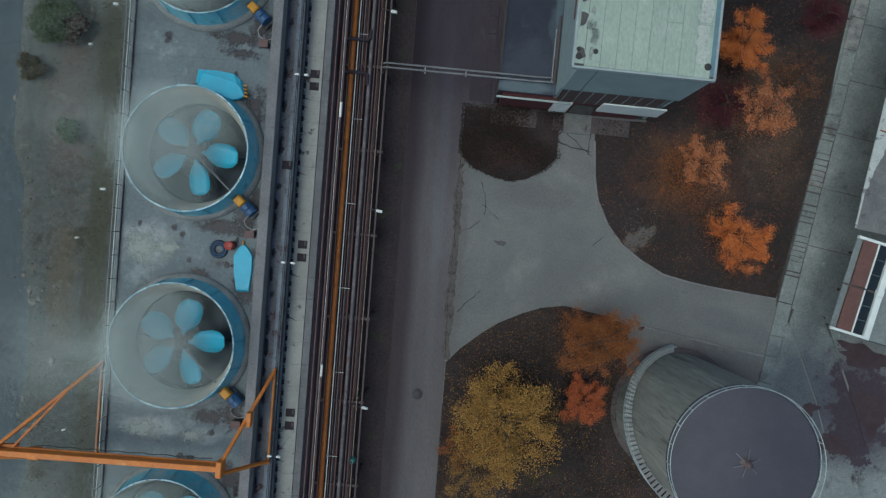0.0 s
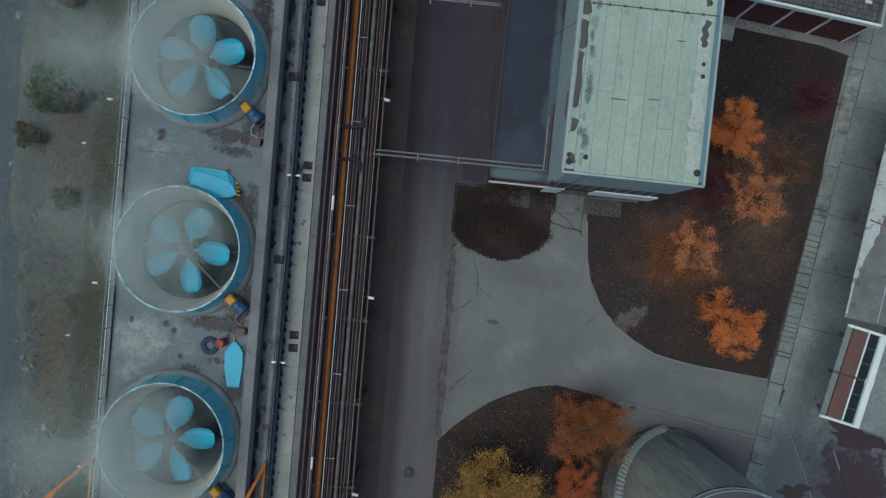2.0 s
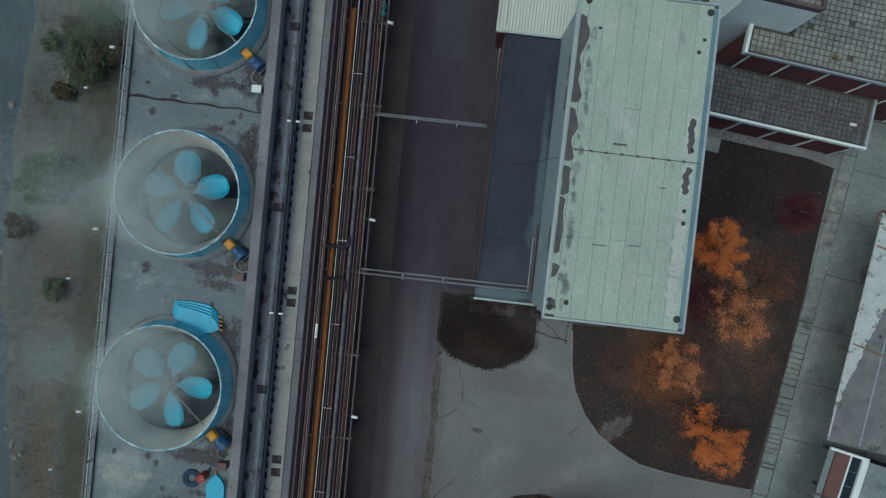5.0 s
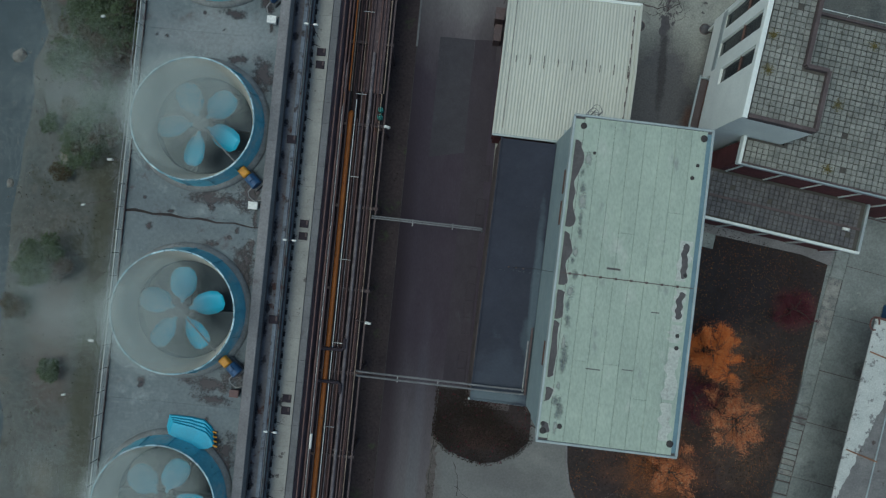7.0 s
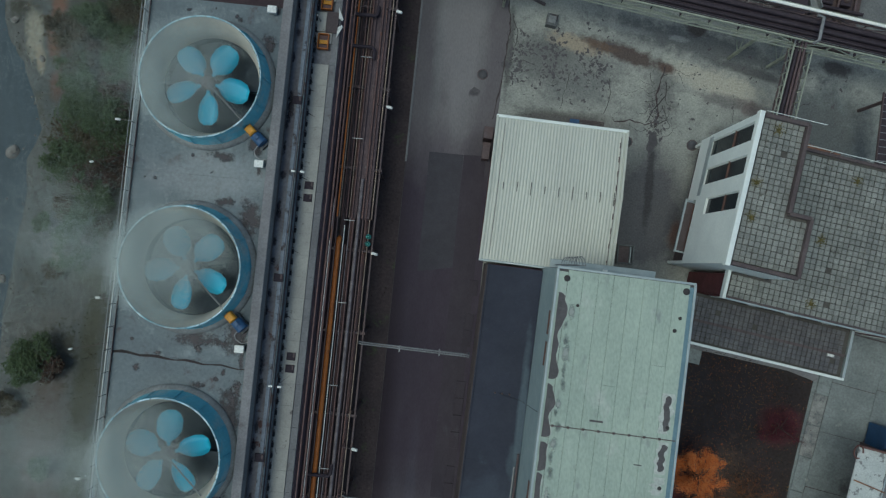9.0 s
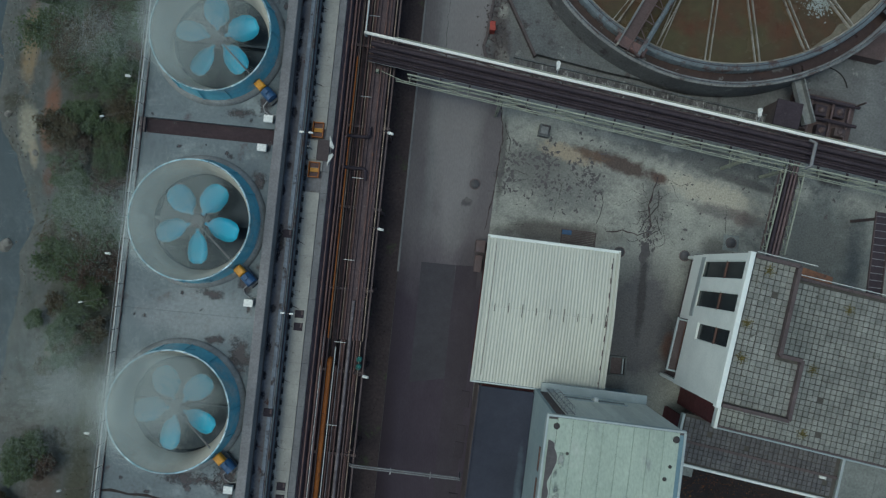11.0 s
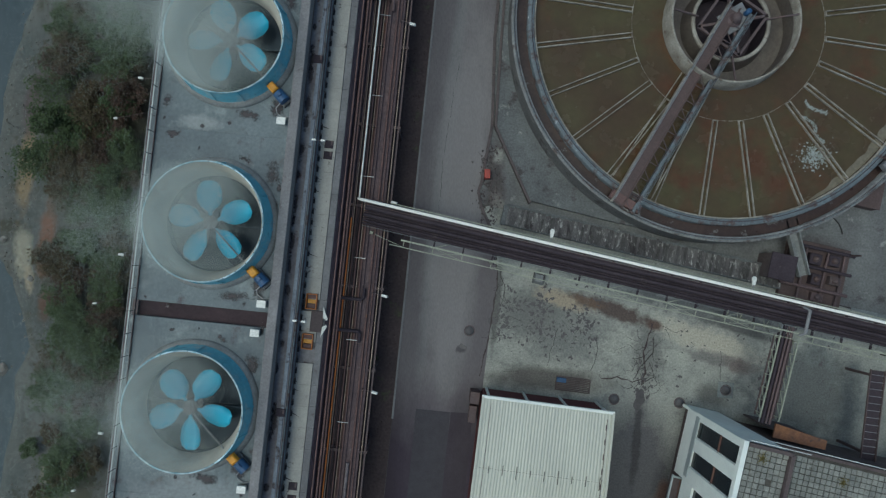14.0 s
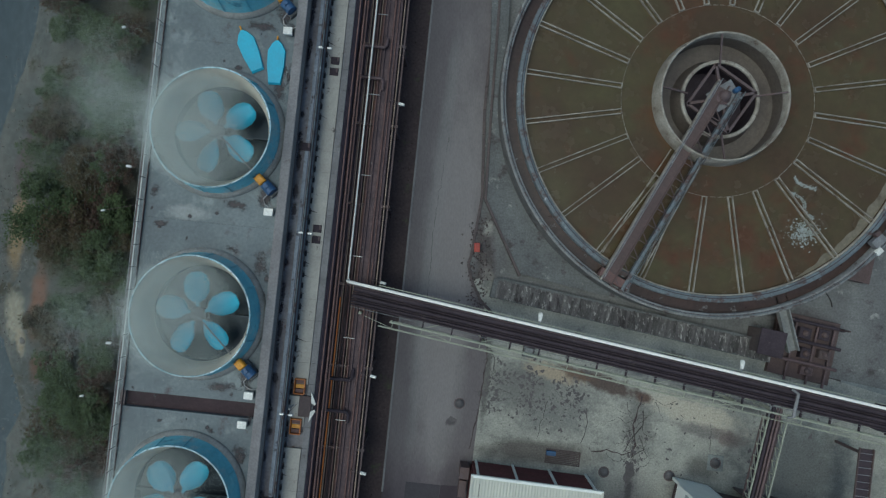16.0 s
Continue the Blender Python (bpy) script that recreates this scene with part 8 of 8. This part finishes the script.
kerb_line([(1.95, 92.0), (1.97, 72.5), (2.5, 65.2), (2.08, 60.2), (1.9, 59.5), (2.3, 58.2), (3.2, 56.6), (5.0, 54.95), (7.0, 54.2)], "kerb_bend", "dark kerb bending from the road", w=0.24, mat=DARK_WALL)
rubble = Shape()
ru = random.Random(12)
for k in range(260):
    x, y = ru.gauss(2.75, 0.55), ru.uniform(55.8, 63.5)
    s = ru.uniform(0.04, 0.15)
    a = ru.uniform(0, 6.28)
    rubble.add([(x + s * math.cos(a + i * 2.09), y + s * math.sin(a + i * 2.09), 0.02) for i in range(3)] + [(x, y, 0.02 + s * 0.7)], [(0, 1, 3), (1, 2, 3), (2, 0, 3)])
thing("rubble", ROW, "dark crumbs of rubble along the bent kerb", "rubble", kind="stuff", shape=rubble, mat=DARK_WALL)
bin_ = thing("red_box", pose(7.45, 60.5, 0), "small red metal box on the kerb", "box")
part("body", Shape().box((0, 0, 0.45), (0.4, 0.7, 0.9), edge=0.04), RED_PAINT, bin_)
part("lid", Shape().box((0, 0, 0.93), (0.46, 0.76, 0.06), edge=0.02), RED_PAINT, bin_)
plinth = thing("concrete_plinth", pose(11.9, 52.0, 0, 0, 0, -12), "square concrete plinth beside the yard", "plinth")
part("block", Shape().box((0, 0, 0.3), (0.9, 1.0, 0.6), edge=0.04), BASIN_CONCRETE, plinth)
part("cap", Shape().box((0, 0, 0.63), (0.6, 0.6, 0.08), edge=0.02), STACK_FOOT, plinth)


# the pump pit east of the basin
PIT = pose(33.8, 52.6, 0, 0, 0, -12)
pit = thing("pump_station", PIT, "rusty pump station with pipes on a concrete base", "pump station")
part("base", Shape().box((0.8, 0.3, 0.2), (5.2, 5.2, 0.4), edge=0.04), BROWN_STEEL, pit)
for x, y, a, b, h in ((-1.2, 1.6, 0.9, 0.8, 1.0), (0.3, 1.5, 1.0, 0.9, 1.3), (1.9, 1.7, 0.9, 0.9, 1.1), (-0.9, 0.1, 0.8, 0.7, 0.9), (0.7, -0.1, 0.8, 0.9, 1.2), (2.3, 0.1, 0.9, 0.7, 1.0), (1.2, -1.5, 1.0, 0.7, 0.8)):
    h *= 0.5
    p = part("pump", Shape().box((x, y, 0.4 + h / 2), (a, b, h), edge=0.06), rng.choice((PIPE_BLACK, PIPE_DARK, PARAPET)), pit)
    part("pump_cap", Shape().turned([(0.0, 0.25), (0.2, 0.22), (0.26, 0.0)], 14, (x, y, 0.4 + h)), rng.choice((PIPE_BLACK, STEEL_DARK)), p)
for x in (-1.6, 3.0):
    part("frame_post", Shape().box((x, 2.4, 1.3), (0.12, 0.12, 1.9)), STEEL_DARK, pit)
for y in (0.8, 2.4, -0.9):
    part("manifold", Shape().tube([(-2.2, y, 0.95), (3.4, y, 0.95)], 0.14, 10), PIPE_BLACK if y > 0 else PIPE_DARK, pit)
for x in (-0.4, 1.4, 2.8):
    part("riser", Shape().tube([(x, -2.6, 0.6), (x, 2.6, 0.75)], 0.1, 8), PIPE_DARK, pit)
# added block; its black top stands in for a dark opening beside the pumps
pit_block = thing("machine_house", pose(31.0, 53.3, 0, 0, 0, -12), "small dark block standing in for a pit opening at the end of the channel", "hut")
part("body", Shape().box((0, 0, 1.1), (1.9, 1.9, 2.2), edge=0.03), DARK_WALL, pit_block)
part("roof", Shape().box((0, 0, 2.26), (2.1, 2.1, 0.12), edge=0.03), PIPE_BLACK, pit_block)
hose = thing("ground_hose", pose(0, 0, 0), "thin black hose looped on the concrete", "hose", shape=Shape().tube([(35.2 + 2.0 * math.cos(a), 56.0 + 1.9 * math.sin(a), 0.06) for a in [radians(200 - 14 * i) for i in range(15)]], 0.05, 6), mat=BLACK)
tray_ = thing("steel_tank_box", pose(38.5, 59.5, 0, 0, 0, -12), "dark open steel box on the apron", "steel box")
part("box", Shape().box((0, 0, 0.5), (2.6, 2.2, 1.0), edge=0.04), STEEL_DARK, tray_)
part("lid", Shape().box((0, 0, 1.03), (2.7, 2.3, 0.06), edge=0.02), BROWN_STEEL, tray_)

# ---- concrete slabs east of the turf ----
walk_ = thing("slab_walk", ROW, "row of narrow concrete slabs beside the turf", "footpath", kind="structure")
part("slab_bed", Shape().prism([(28.1, 0.0), (29.1, -0.2), (31.5, 13.3), (30.45, 13.5)], 0.0, 0.05), DARK_WALL, walk_, "dark earth between the slabs")
v = -15.0
while v < 27:
    lean = 28.56 + v * 0.172
    if 1.6 < v < 13.2 or -0.5 < v < 0.6:
        w = rng.choice((0.36, 0.42, 0.5, 0.4, 0.46, 1.1))
        gap = rng.choice((0.04, 0.05, 0.06, 0.10, 0.16))
        mat = LIME_CRUST if rng.random() < 0.16 else PAVING
    else:
        w, gap = rng.uniform(1.6, 3.2), 0.035
        w = max(min(w, 1.7 - v if v < 1.6 else w), 0.6)
        mat = LIME_CRUST if 17.0 < v < 23.5 else PAVING
    p = part("slab", Shape().box((0, 0, 0), (1.08 + rng.uniform(-0.05, 0.04), w - gap, 0.12), edge=0.02), mat, walk_)
    p.matrix_basis = pose(lean + w * 0.086 + rng.uniform(-0.03, 0.03), v + w / 2, 0.05 + rng.uniform(-0.01, 0.015), 0, 0, -9.6 + rng.uniform(-1, 1) * (0.3 if w > 1.5 else 1.2))
    v += w
flags = thing("apron_slabs", ROW, "large grey concrete slabs with open joints", "pavement", kind="structure")
part("joint_bed", Shape().prism([(28.9, -2.3), (40.5, -4.3), (46.5, 27.6), (34.2, 29.6)], 0.0, 0.022), DARK_WALL, flags, "dark earth in the joints")
JOINTS = (-2.05, 3.2, 7.9, 12.4, 16.7, 21.3, 25.4, 29.6)
for c, (w0, w1) in enumerate(((0.58, 4.3), (4.3, 7.4), (7.4, 11.2))):
    for v0, v1 in zip(JOINTS, JOINTS[1:]):
        quad = []
        for du, dv in ((w0 + 0.03, v0 + 0.03), (w1 - 0.03, v0 + 0.03), (w1 - 0.03, v1 - 0.03), (w0 + 0.03, v1 - 0.03)):
            quad.append((28.56 + 0.172 * dv + du + rng.uniform(-0.025, 0.025), dv - 0.165 * du + rng.uniform(-0.02, 0.02) + (0.35 if c == 1 else 0)))
        part("slab", Shape().prism(quad, 0.0, 0.058 + rng.uniform(-0.004, 0.006)), PAVING, flags)
for poly in ([(29.05, -2.15), (29.1, -4.0), (31.47, -9.45), (32.72, -13.1), (35.55, -12.9), (33.8, -8.1), (31.38, -2.5)],
             [(31.6, -2.55), (34.0, -8.1), (35.75, -12.9), (42.0, -14.0), (40.5, -4.3)],
             [(28.6, -3.2), (26.9, -13.0), (32.55, -13.1), (31.35, -9.5), (28.98, -4.05)]):
    part("slab", Shape().prism(poly, 0.0, 0.056), PAVING, flags)
for k, (cu, cv, au, av, turn) in enumerate(((30.4, -10.4, 1.2, 0.65, 12), (35.2, -5.6, 2.5, 0.85, -14), (36.0, -9.9, 1.4, 1.7, 30), (33.0, -12.9, 1.5, 0.7, -10))):
    blot = []
    for i in range(36):
        rad = 1.0 + 0.24 * math.sin(3 * i * 0.1745 + k) + 0.16 * math.sin(7 * i * 0.1745 + 2 * k) + rng.uniform(-0.10, 0.10)
        x, y = au * rad * math.cos(i * 0.1745), av * rad * math.sin(i * 0.1745)
        ct, st = math.cos(radians(turn)), math.sin(radians(turn))
        blot.append((cu + x * ct - y * st, cv + x * st + y * ct))
    thing("mud_patch", ROW, "dark red-brown mud lying over the concrete", "mud", "mud patches", "structure", Shape().prism(blot, 0.03, 0.068), MUD)
hatch2 = thing("drain_hatch", ROW @ pose(30.72, -0.63, 0.07, 0, 0, -8), "square steel drain hatch in the slabs", "hatch")
part("frame", Shape().box((0, 0.36, 0), (0.84, 0.1, 0.06)).box((0, -0.36, 0), (0.84, 0.1, 0.06)).box((0.37, 0, 0), (0.1, 0.62, 0.06)).box((-0.37, 0, 0), (0.1, 0.62, 0.06)), STACK_FOOT, hatch2)
part("lid", Shape().box((0, 0, -0.005), (0.62, 0.6, 0.04)), PAVING, hatch2)
stump = thing("bollard_stump", ROW @ pose(16.75, -4.65, 0), "forked rusty stump by the drive", "stump")
part("stump", Shape().tube([(0, 0, 0), (0, 0, 0.25), (-0.2, 0.12, 0.5)], [0.16, 0.13, 0.07], 8).tube([(0, 0, 0.2), (0.16, 0.14, 0.5)], [0.1, 0.06], 8), PIPE_RUST, stump)


# ---- trees, shrubs and turf ----
def leaf(s, p, size, r):
    """One leaf: a small tilted kite."""
    a, tilt = r.uniform(0, 6.283), r.uniform(-0.7, 0.7)
    x = Vector((math.cos(a), math.sin(a), tilt)) * size
    y = Vector((-math.sin(a), math.cos(a), r.uniform(-0.5, 0.5))) * size * 0.6
    s.add([p - x, p + y, p + x, p - y], [(0, 1, 2, 3)])


def tree(u, v, height, spread, leaves, seed, label, frame_=ROW, z=0.05, density=1.0, size=0.034, halo=0.5, twigs=16):
    """A trunk, limbs that fan out, and loose sprays of leaves along them with gaps between."""
    r = random.Random(seed)
    root = thing("tree", frame_ @ pose(u, v, z), label, "tree", "autumn trees")
    wood, crown = Shape(), Shape()
    lean = Vector((r.uniform(-0.3, 0.3), r.uniform(-0.3, 0.3), 0))
    top = Vector((0, 0, height * 0.92)) + lean
    wood.tube([Vector((0, 0, -0.1)), lean * 0.3 + Vector((0, 0, height * 0.35)), lean * 0.7 + Vector((0, 0, height * 0.65)), top], [0.13, 0.10, 0.06, 0.015], 8)
    sprays = [(top, 0.35, 120)]
    for i in range(twigs):
        a = i * 2.4 + r.uniform(-0.5, 0.5)
        h = height * r.uniform(0.25, 0.8)
        reach = spread * r.uniform(0.35, 1.15) * (1.1 - 0.45 * h / height)
        p0 = lean * (h / height) + Vector((0, 0, h))
        p2 = p0 + Vector((math.cos(a) * reach, math.sin(a) * reach, height * r.uniform(0.06, 0.26)))
        p1 = (p0 + p2) / 2 + Vector((r.uniform(-0.1, 0.1), r.uniform(-0.1, 0.1), r.uniform(0.0, 0.3)))
        wood.tube([p0, p1, p2], [0.045, 0.025, 0.008], 6)
        for q in range(5):
            b = a + r.uniform(-1.1, 1.1)
            s0 = p0.lerp(p2, r.uniform(0.25, 0.98))
            s1 = s0 + Vector((math.cos(b), math.sin(b), r.uniform(0.0, 0.6))) * spread * r.uniform(0.12, 0.34)
            wood.tube([s0, s1], [0.016, 0.005], 4)
            for t in (0.45, 0.8, 1.05):
                sprays.append((s0.lerp(s1, t), spread * r.uniform(0.035, 0.10), r.uniform(8, 40)))
    for c, rad, n in sprays:
        for k in range(int(n * density * 1.7)):
            d = Vector((r.gauss(0, rad), r.gauss(0, rad), r.gauss(0, rad * 0.7)))
            leaf(crown, c + d, size * r.uniform(0.55, 1.35), r)
    for k in range(int(900 * halo)):
        a, q = r.uniform(0, 6.283), spread * abs(r.gauss(0.55, 0.36))
        leaf(crown, Vector((math.cos(a) * q, math.sin(a) * q, height * r.uniform(0.2, 0.75))), size * r.uniform(0.5, 1.0), r)
    part("trunk", wood, BARK, root, "dark slender trunk and limbs")
    part("crown", crown, leaves, root)
    return root


tree(21.6, 17.6, 5.2, 2.3, LEAF_ORANGE, 11, "young maple with bright orange leaves", halo=1.6, density=2.0, twigs=20)
tree(23.7, 12.7, 5.4, 2.4, LEAF_FADED, 12, "maple with thinning orange leaves", density=1.0, halo=3.4, twigs=16)
tree(19.3, 8.3, 5.0, 2.1, LEAF_FADED, 13, "maple with sparse orange leaves", density=1.0, halo=3.4, twigs=16)
tree(18.3, 7.9, 4.2, 2.4, LEAF_RUST, 23, "half-bare tree with rust-red leaves", density=0.4, halo=3.6)
tree(22.7, 2.9, 5.0, 2.4, LEAF_ORANGE, 14, "young maple with golden-orange leaves", halo=1.8, density=1.7, twigs=20)
tree(21.3, 13.8, 2.6, 2.1, LEAF_WINE, 15, "faint wine-red shrub under the maples", density=0.9, halo=3.2, twigs=9)
tree(28.9, 21.4, 1.9, 1.6, LEAF_WINE, 16, "faint wine-red shrub at the edge of the turf", density=0.9, halo=3.2, twigs=9)
tree(26.6, 15.6, 3.4, 2.3, LEAF_RUST, 25, "nearly bare shrub with a few brown leaves", density=0.14, halo=1.8)
tree(20.6, 5.0, 3.0, 2.2, LEAF_RUST, 26, "nearly bare shrub with a few brown leaves", density=0.10, halo=0.5)
tree(5.75, -11.7, 7.0, 3.9, LEAF_YELLOW, 17, "broad tree with yellow-olive leaves", density=1.15, twigs=44, size=0.056, halo=2.0)
tree(4.2, -16.2, 5.5, 2.6, LEAF_YELLOW, 18, "tree with yellow-brown leaves", density=0.7, twigs=20, halo=1.0)
tree(8.6, -15.6, 4.5, 2.2, LEAF_OLIVE, 19, "low olive-brown shrub in the turf", density=0.5)
tree(12.2, -5.4, 6.0, 3.0, LEAF_RUST, 20, "rust-orange birch with fine leaves", density=1.5, twigs=34, size=0.036, halo=6.0)
tree(11.85, -10.3, 5.0, 1.9, LEAF_RED, 21, "small tree with brick-red leaves", density=2.2, twigs=20)
tree(9.3, -11.6, 4.4, 2.2, LEAF_OLIVE, 22, "half-bare olive shrub with pale twigs", density=0.25)
tree(2.4, -14.8, 3.0, 1.5, LEAF_RUST, 27, "low rust-brown shrub beside the road", density=0.35)


def scatter(name, poly, count, mat, label, seed, size, zbase, high=0.0, frame_=ROW, category="leaves"):
    """Small leaves or blades strewn over an area, one object of stuff."""
    r = random.Random(seed)
    s = Shape()
    xs, ys = [p[0] for p in poly], [p[1] for p in poly]
    x0_, x1_, y0_, y1_ = min(xs), max(xs), max(min(ys), -22), max(ys)
    n = len(poly)
    made = 0
    while made < count:
        x, y = r.uniform(x0_, x1_), r.uniform(y0_, y1_)
        hit = False
        for i in range(n):
            (ax, ay), (bx, by) = poly[i], poly[(i + 1) % n]
            if (ay > y) != (by > y) and x < (bx - ax) * (y - ay) / (by - ay) + ax:
                hit = not hit
        if not hit or noise.noise((x * 0.35, y * 0.35, seed)) + r.uniform(-0.35, 0.45) < 0:
            made += 0.2
            continue
        leaf(s, Vector((x, y, zbase + r.uniform(0.01, 0.04 + high))), size * r.uniform(0.5, 1.3), r)
        made += 1
    return thing(name, frame_, label, category, kind="stuff", shape=s, mat=mat)


def swell(poly, k):
    cx, cy = sum(p[0] for p in poly) / len(poly), sum(max(p[1], -22) for p in poly) / len(poly)
    return [(cx + (x - cx) * k, cy + (y - cy) * k) for x, y in poly]


scatter("fallen_leaves", LAWN_EAST, 9500, LEAF_RUST, "scattered fallen rust-orange leaves on the turf", 31, 0.036, 0.09)
scatter("fallen_leaves", LAWN_EAST, 3500, LEAF_YELLOW, "scattered fallen yellow-brown leaves on the turf", 41, 0.034, 0.10)
scatter("fallen_leaves", LAWN_SOUTH, 6000, LEAF_YELLOW, "scattered fallen yellow-brown leaves on the turf", 42, 0.04, 0.10)
scatter("fallen_leaves", LAWN_SOUTH, 12000, LEAF_RUST, "scattered fallen rust-brown leaves on the turf", 32, 0.03, 0.09)
scatter("rough_grass", swell(LAWN_EAST, 0.985), 16000, GRASS, "short rough dark grass", 33, 0.055, 0.09, 0.12, category="grass")
scatter("rough_grass", LAWN_SOUTH, 14000, GRASS, "rough dark grass and weeds", 34, 0.075, 0.09, 0.25, category="grass")
scatter("low_shrubs", swell(BED, 1.06), 11000, GRASS, "low dark tangled shrubs in the bed", 35, 0.06, 0.10, 0.55, category="shrub")
scatter("dry_scrub", [(14.4, 3.4), (15.6, 2.5), (17.6, 3.9), (17.2, 5.4), (15.2, 4.9)], 200, TWIG, "pale dry twigs lying in the turf", 38, 0.035, 0.1, 0.2, category="scrub")
scatter("low_shrubs", BED, 260, LEAF_WINE, "dull red leaves on the low shrubs", 36, 0.08, 0.5, 0.3, category="shrub")
scatter("verge_weeds", [(-5.2, -30), (-3.6, -30), (-3.6, 100), (-5.2, 100)], 500, GRASS, "dark weeds on the verge", 37, 0.06, 0.03, 0.12, category="weeds")


def bush(u, v, h, spread, leaves, seed, label, n=1400, size=0.16):
    """A bank-side bush: several stems and an uneven heap of leaves with gaps."""
    r = random.Random(seed)
    root = thing("bush", ROW @ pose(u, v, terrain(u, v) - 0.1), label, "bush", "river bank bushes")
    crown = Shape()
    for i in range(6):
        a = i * 1.05 + r.uniform(-0.3, 0.3)
        q = spread * r.uniform(0.4, 0.8)
        tip = Vector((math.cos(a) * q, math.sin(a) * q, h * r.uniform(0.55, 0.95)))
        if i % 2:
            part("stem", Shape().tube([Vector((0, 0, 0)), tip * 0.5 + Vector((0, 0, h * 0.15)), tip], [0.07, 0.045, 0.015], 5), BARK, root)
        for c in (tip, tip * 0.7 + Vector((0, 0, h * 0.1))):
            rad = spread * r.uniform(0.28, 0.5)
            for k in range(n // 12):
                d = Vector((r.gauss(0, 1), r.gauss(0, 1), r.gauss(0, 0.8))).normalized() * rad * (r.random() ** 0.4) * r.uniform(0.7, 1.2)
                leaf(crown, c + d, size * r.uniform(0.6, 1.2), r)
    part("crown", crown, leaves, root)


rb = random.Random(77)
for k in range(210):
    v = 29 + 72 * rb.random()
    u = rb.uniform(-40.0, -30.8)
    edge_ = -35.6 if v < 36 else -36.4 if v < 46 else -37.4 if v < 58 else -39.4
    if u < edge_ or (v < 36 and rb.random() < 0.4):
        continue
    kind_ = rb.random() + 0.5 * noise.noise((u * 0.25, v * 0.25, 6.0))
    bush(u, v, rb.uniform(1.4, 3.4), rb.uniform(1.3, 2.5), LEAF_GREEN if kind_ < 0.55 else LEAF_OLIVE if kind_ < 0.8 else LEAF_BRAMBLE, 100 + k, "dark bramble thicket on the river bank" if kind_ >= 0.8 else "dark green bush on the river bank", 1100, 0.12)
for k, (u, v, h, s, lm) in enumerate(((-36.8, 19.6, 3.0, 2.3, LEAF_GREEN), (-37.2, 18.0, 2.2, 1.8, LEAF_GREEN), (-35.4, 18.4, 2.0, 1.7, LEAF_BRAMBLE), (-39.2, 14.6, 1.2, 1.2, LEAF_OLIVE), (-35.3, 8.9, 1.6, 1.2, LEAF_GREEN), (-37.5, 31.9, 1.4, 0.9, LEAF_GREEN), (-36.2, 27.5, 1.0, 0.9, LEAF_OLIVE),
                                          (-36.8, 51.0, 1.6, 1.0, LEAF_OLIVE))):
    bush(u, v, h, s, lm, 300 + k, "scrubby bush on the brown bank", 2600, 0.12)
r_ = random.Random(9)
weeds = Shape()
for k in range(9000):
    u, v = r_.uniform(-39.5, -30.5), r_.uniform(-26, 98)
    if noise.noise((u * 0.2, v * 0.2, 3.0)) + 0.004 * (v - 20) + 0.09 * (u + 34.5) + r_.uniform(-0.5, 0.5) < 0:
        continue
    leaf(weeds, Vector((u, v, terrain(u, v) + r_.uniform(0.02, 0.22))), r_.uniform(0.05, 0.12), r_)
thing("bank_weeds", ROW, "olive and brown weeds over the river bank", "weeds", kind="stuff", shape=weeds, mat=LEAF_BANK)


def boulder(u, v, s, seed, mat=ROCK):
    r = random.Random(seed)
    sh = Shape()
    rings, seg = 5, 10
    vs = []
    for i in range(rings + 1):
        t = math.pi * 0.62 * i / rings
        for k in range(seg):
            a = 2 * math.pi * k / seg
            d = Vector((math.sin(t) * math.cos(a), math.sin(t) * math.sin(a) * 0.8, math.cos(t) * 0.7))
            d *= s * (1 + 0.35 * noise.noise(d * 1.6 + Vector((seed, 0, 0))))
            vs.append(d + Vector((0, 0, -0.1 * s)))
    fs = [(i * seg + k, (i + 1) * seg + k, (i + 1) * seg + (k + 1) % seg, i * seg + (k + 1) % seg) for i in range(rings) for k in range(seg)]
    sh.add(vs, fs)
    thing("boulder", ROW @ pose(u, v, max(terrain(u, v), -8.8), 0, 0, r.uniform(0, 360)), "pale weathered boulder at the river edge", "boulder", "river boulders", shape=sh, mat=mat)


boulder(-42.3, 38.4, 0.8, 1)
for k in range(18):
    v = r_.uniform(-20, 95)
    boulder(shore_at(v) + r_.uniform(-2.2, 1.4), v, r_.uniform(0.15, 0.5), 10 + k)
pebbles = Shape()
for k in range(900):
    v = r_.uniform(-26, 98)
    u = shore_at(v) + r_.gauss(0.3, 1.4)
    s = r_.uniform(0.05, 0.17)
    z = max(terrain(u, v), -8.76) + s * 0.3
    a = r_.uniform(0, 6.28)
    p = [(u + s * math.cos(a + i * 2.09), v + s * math.sin(a + i * 2.09), z) for i in range(3)] + [(u, v, z + s * 0.6)]
    pebbles.add(p, [(0, 1, 3), (1, 2, 3), (2, 0, 3)])
thing("pebbles", ROW, "pale pebbles and litter along the shore", "pebbles", kind="stuff", shape=pebbles, mat=ROCK)
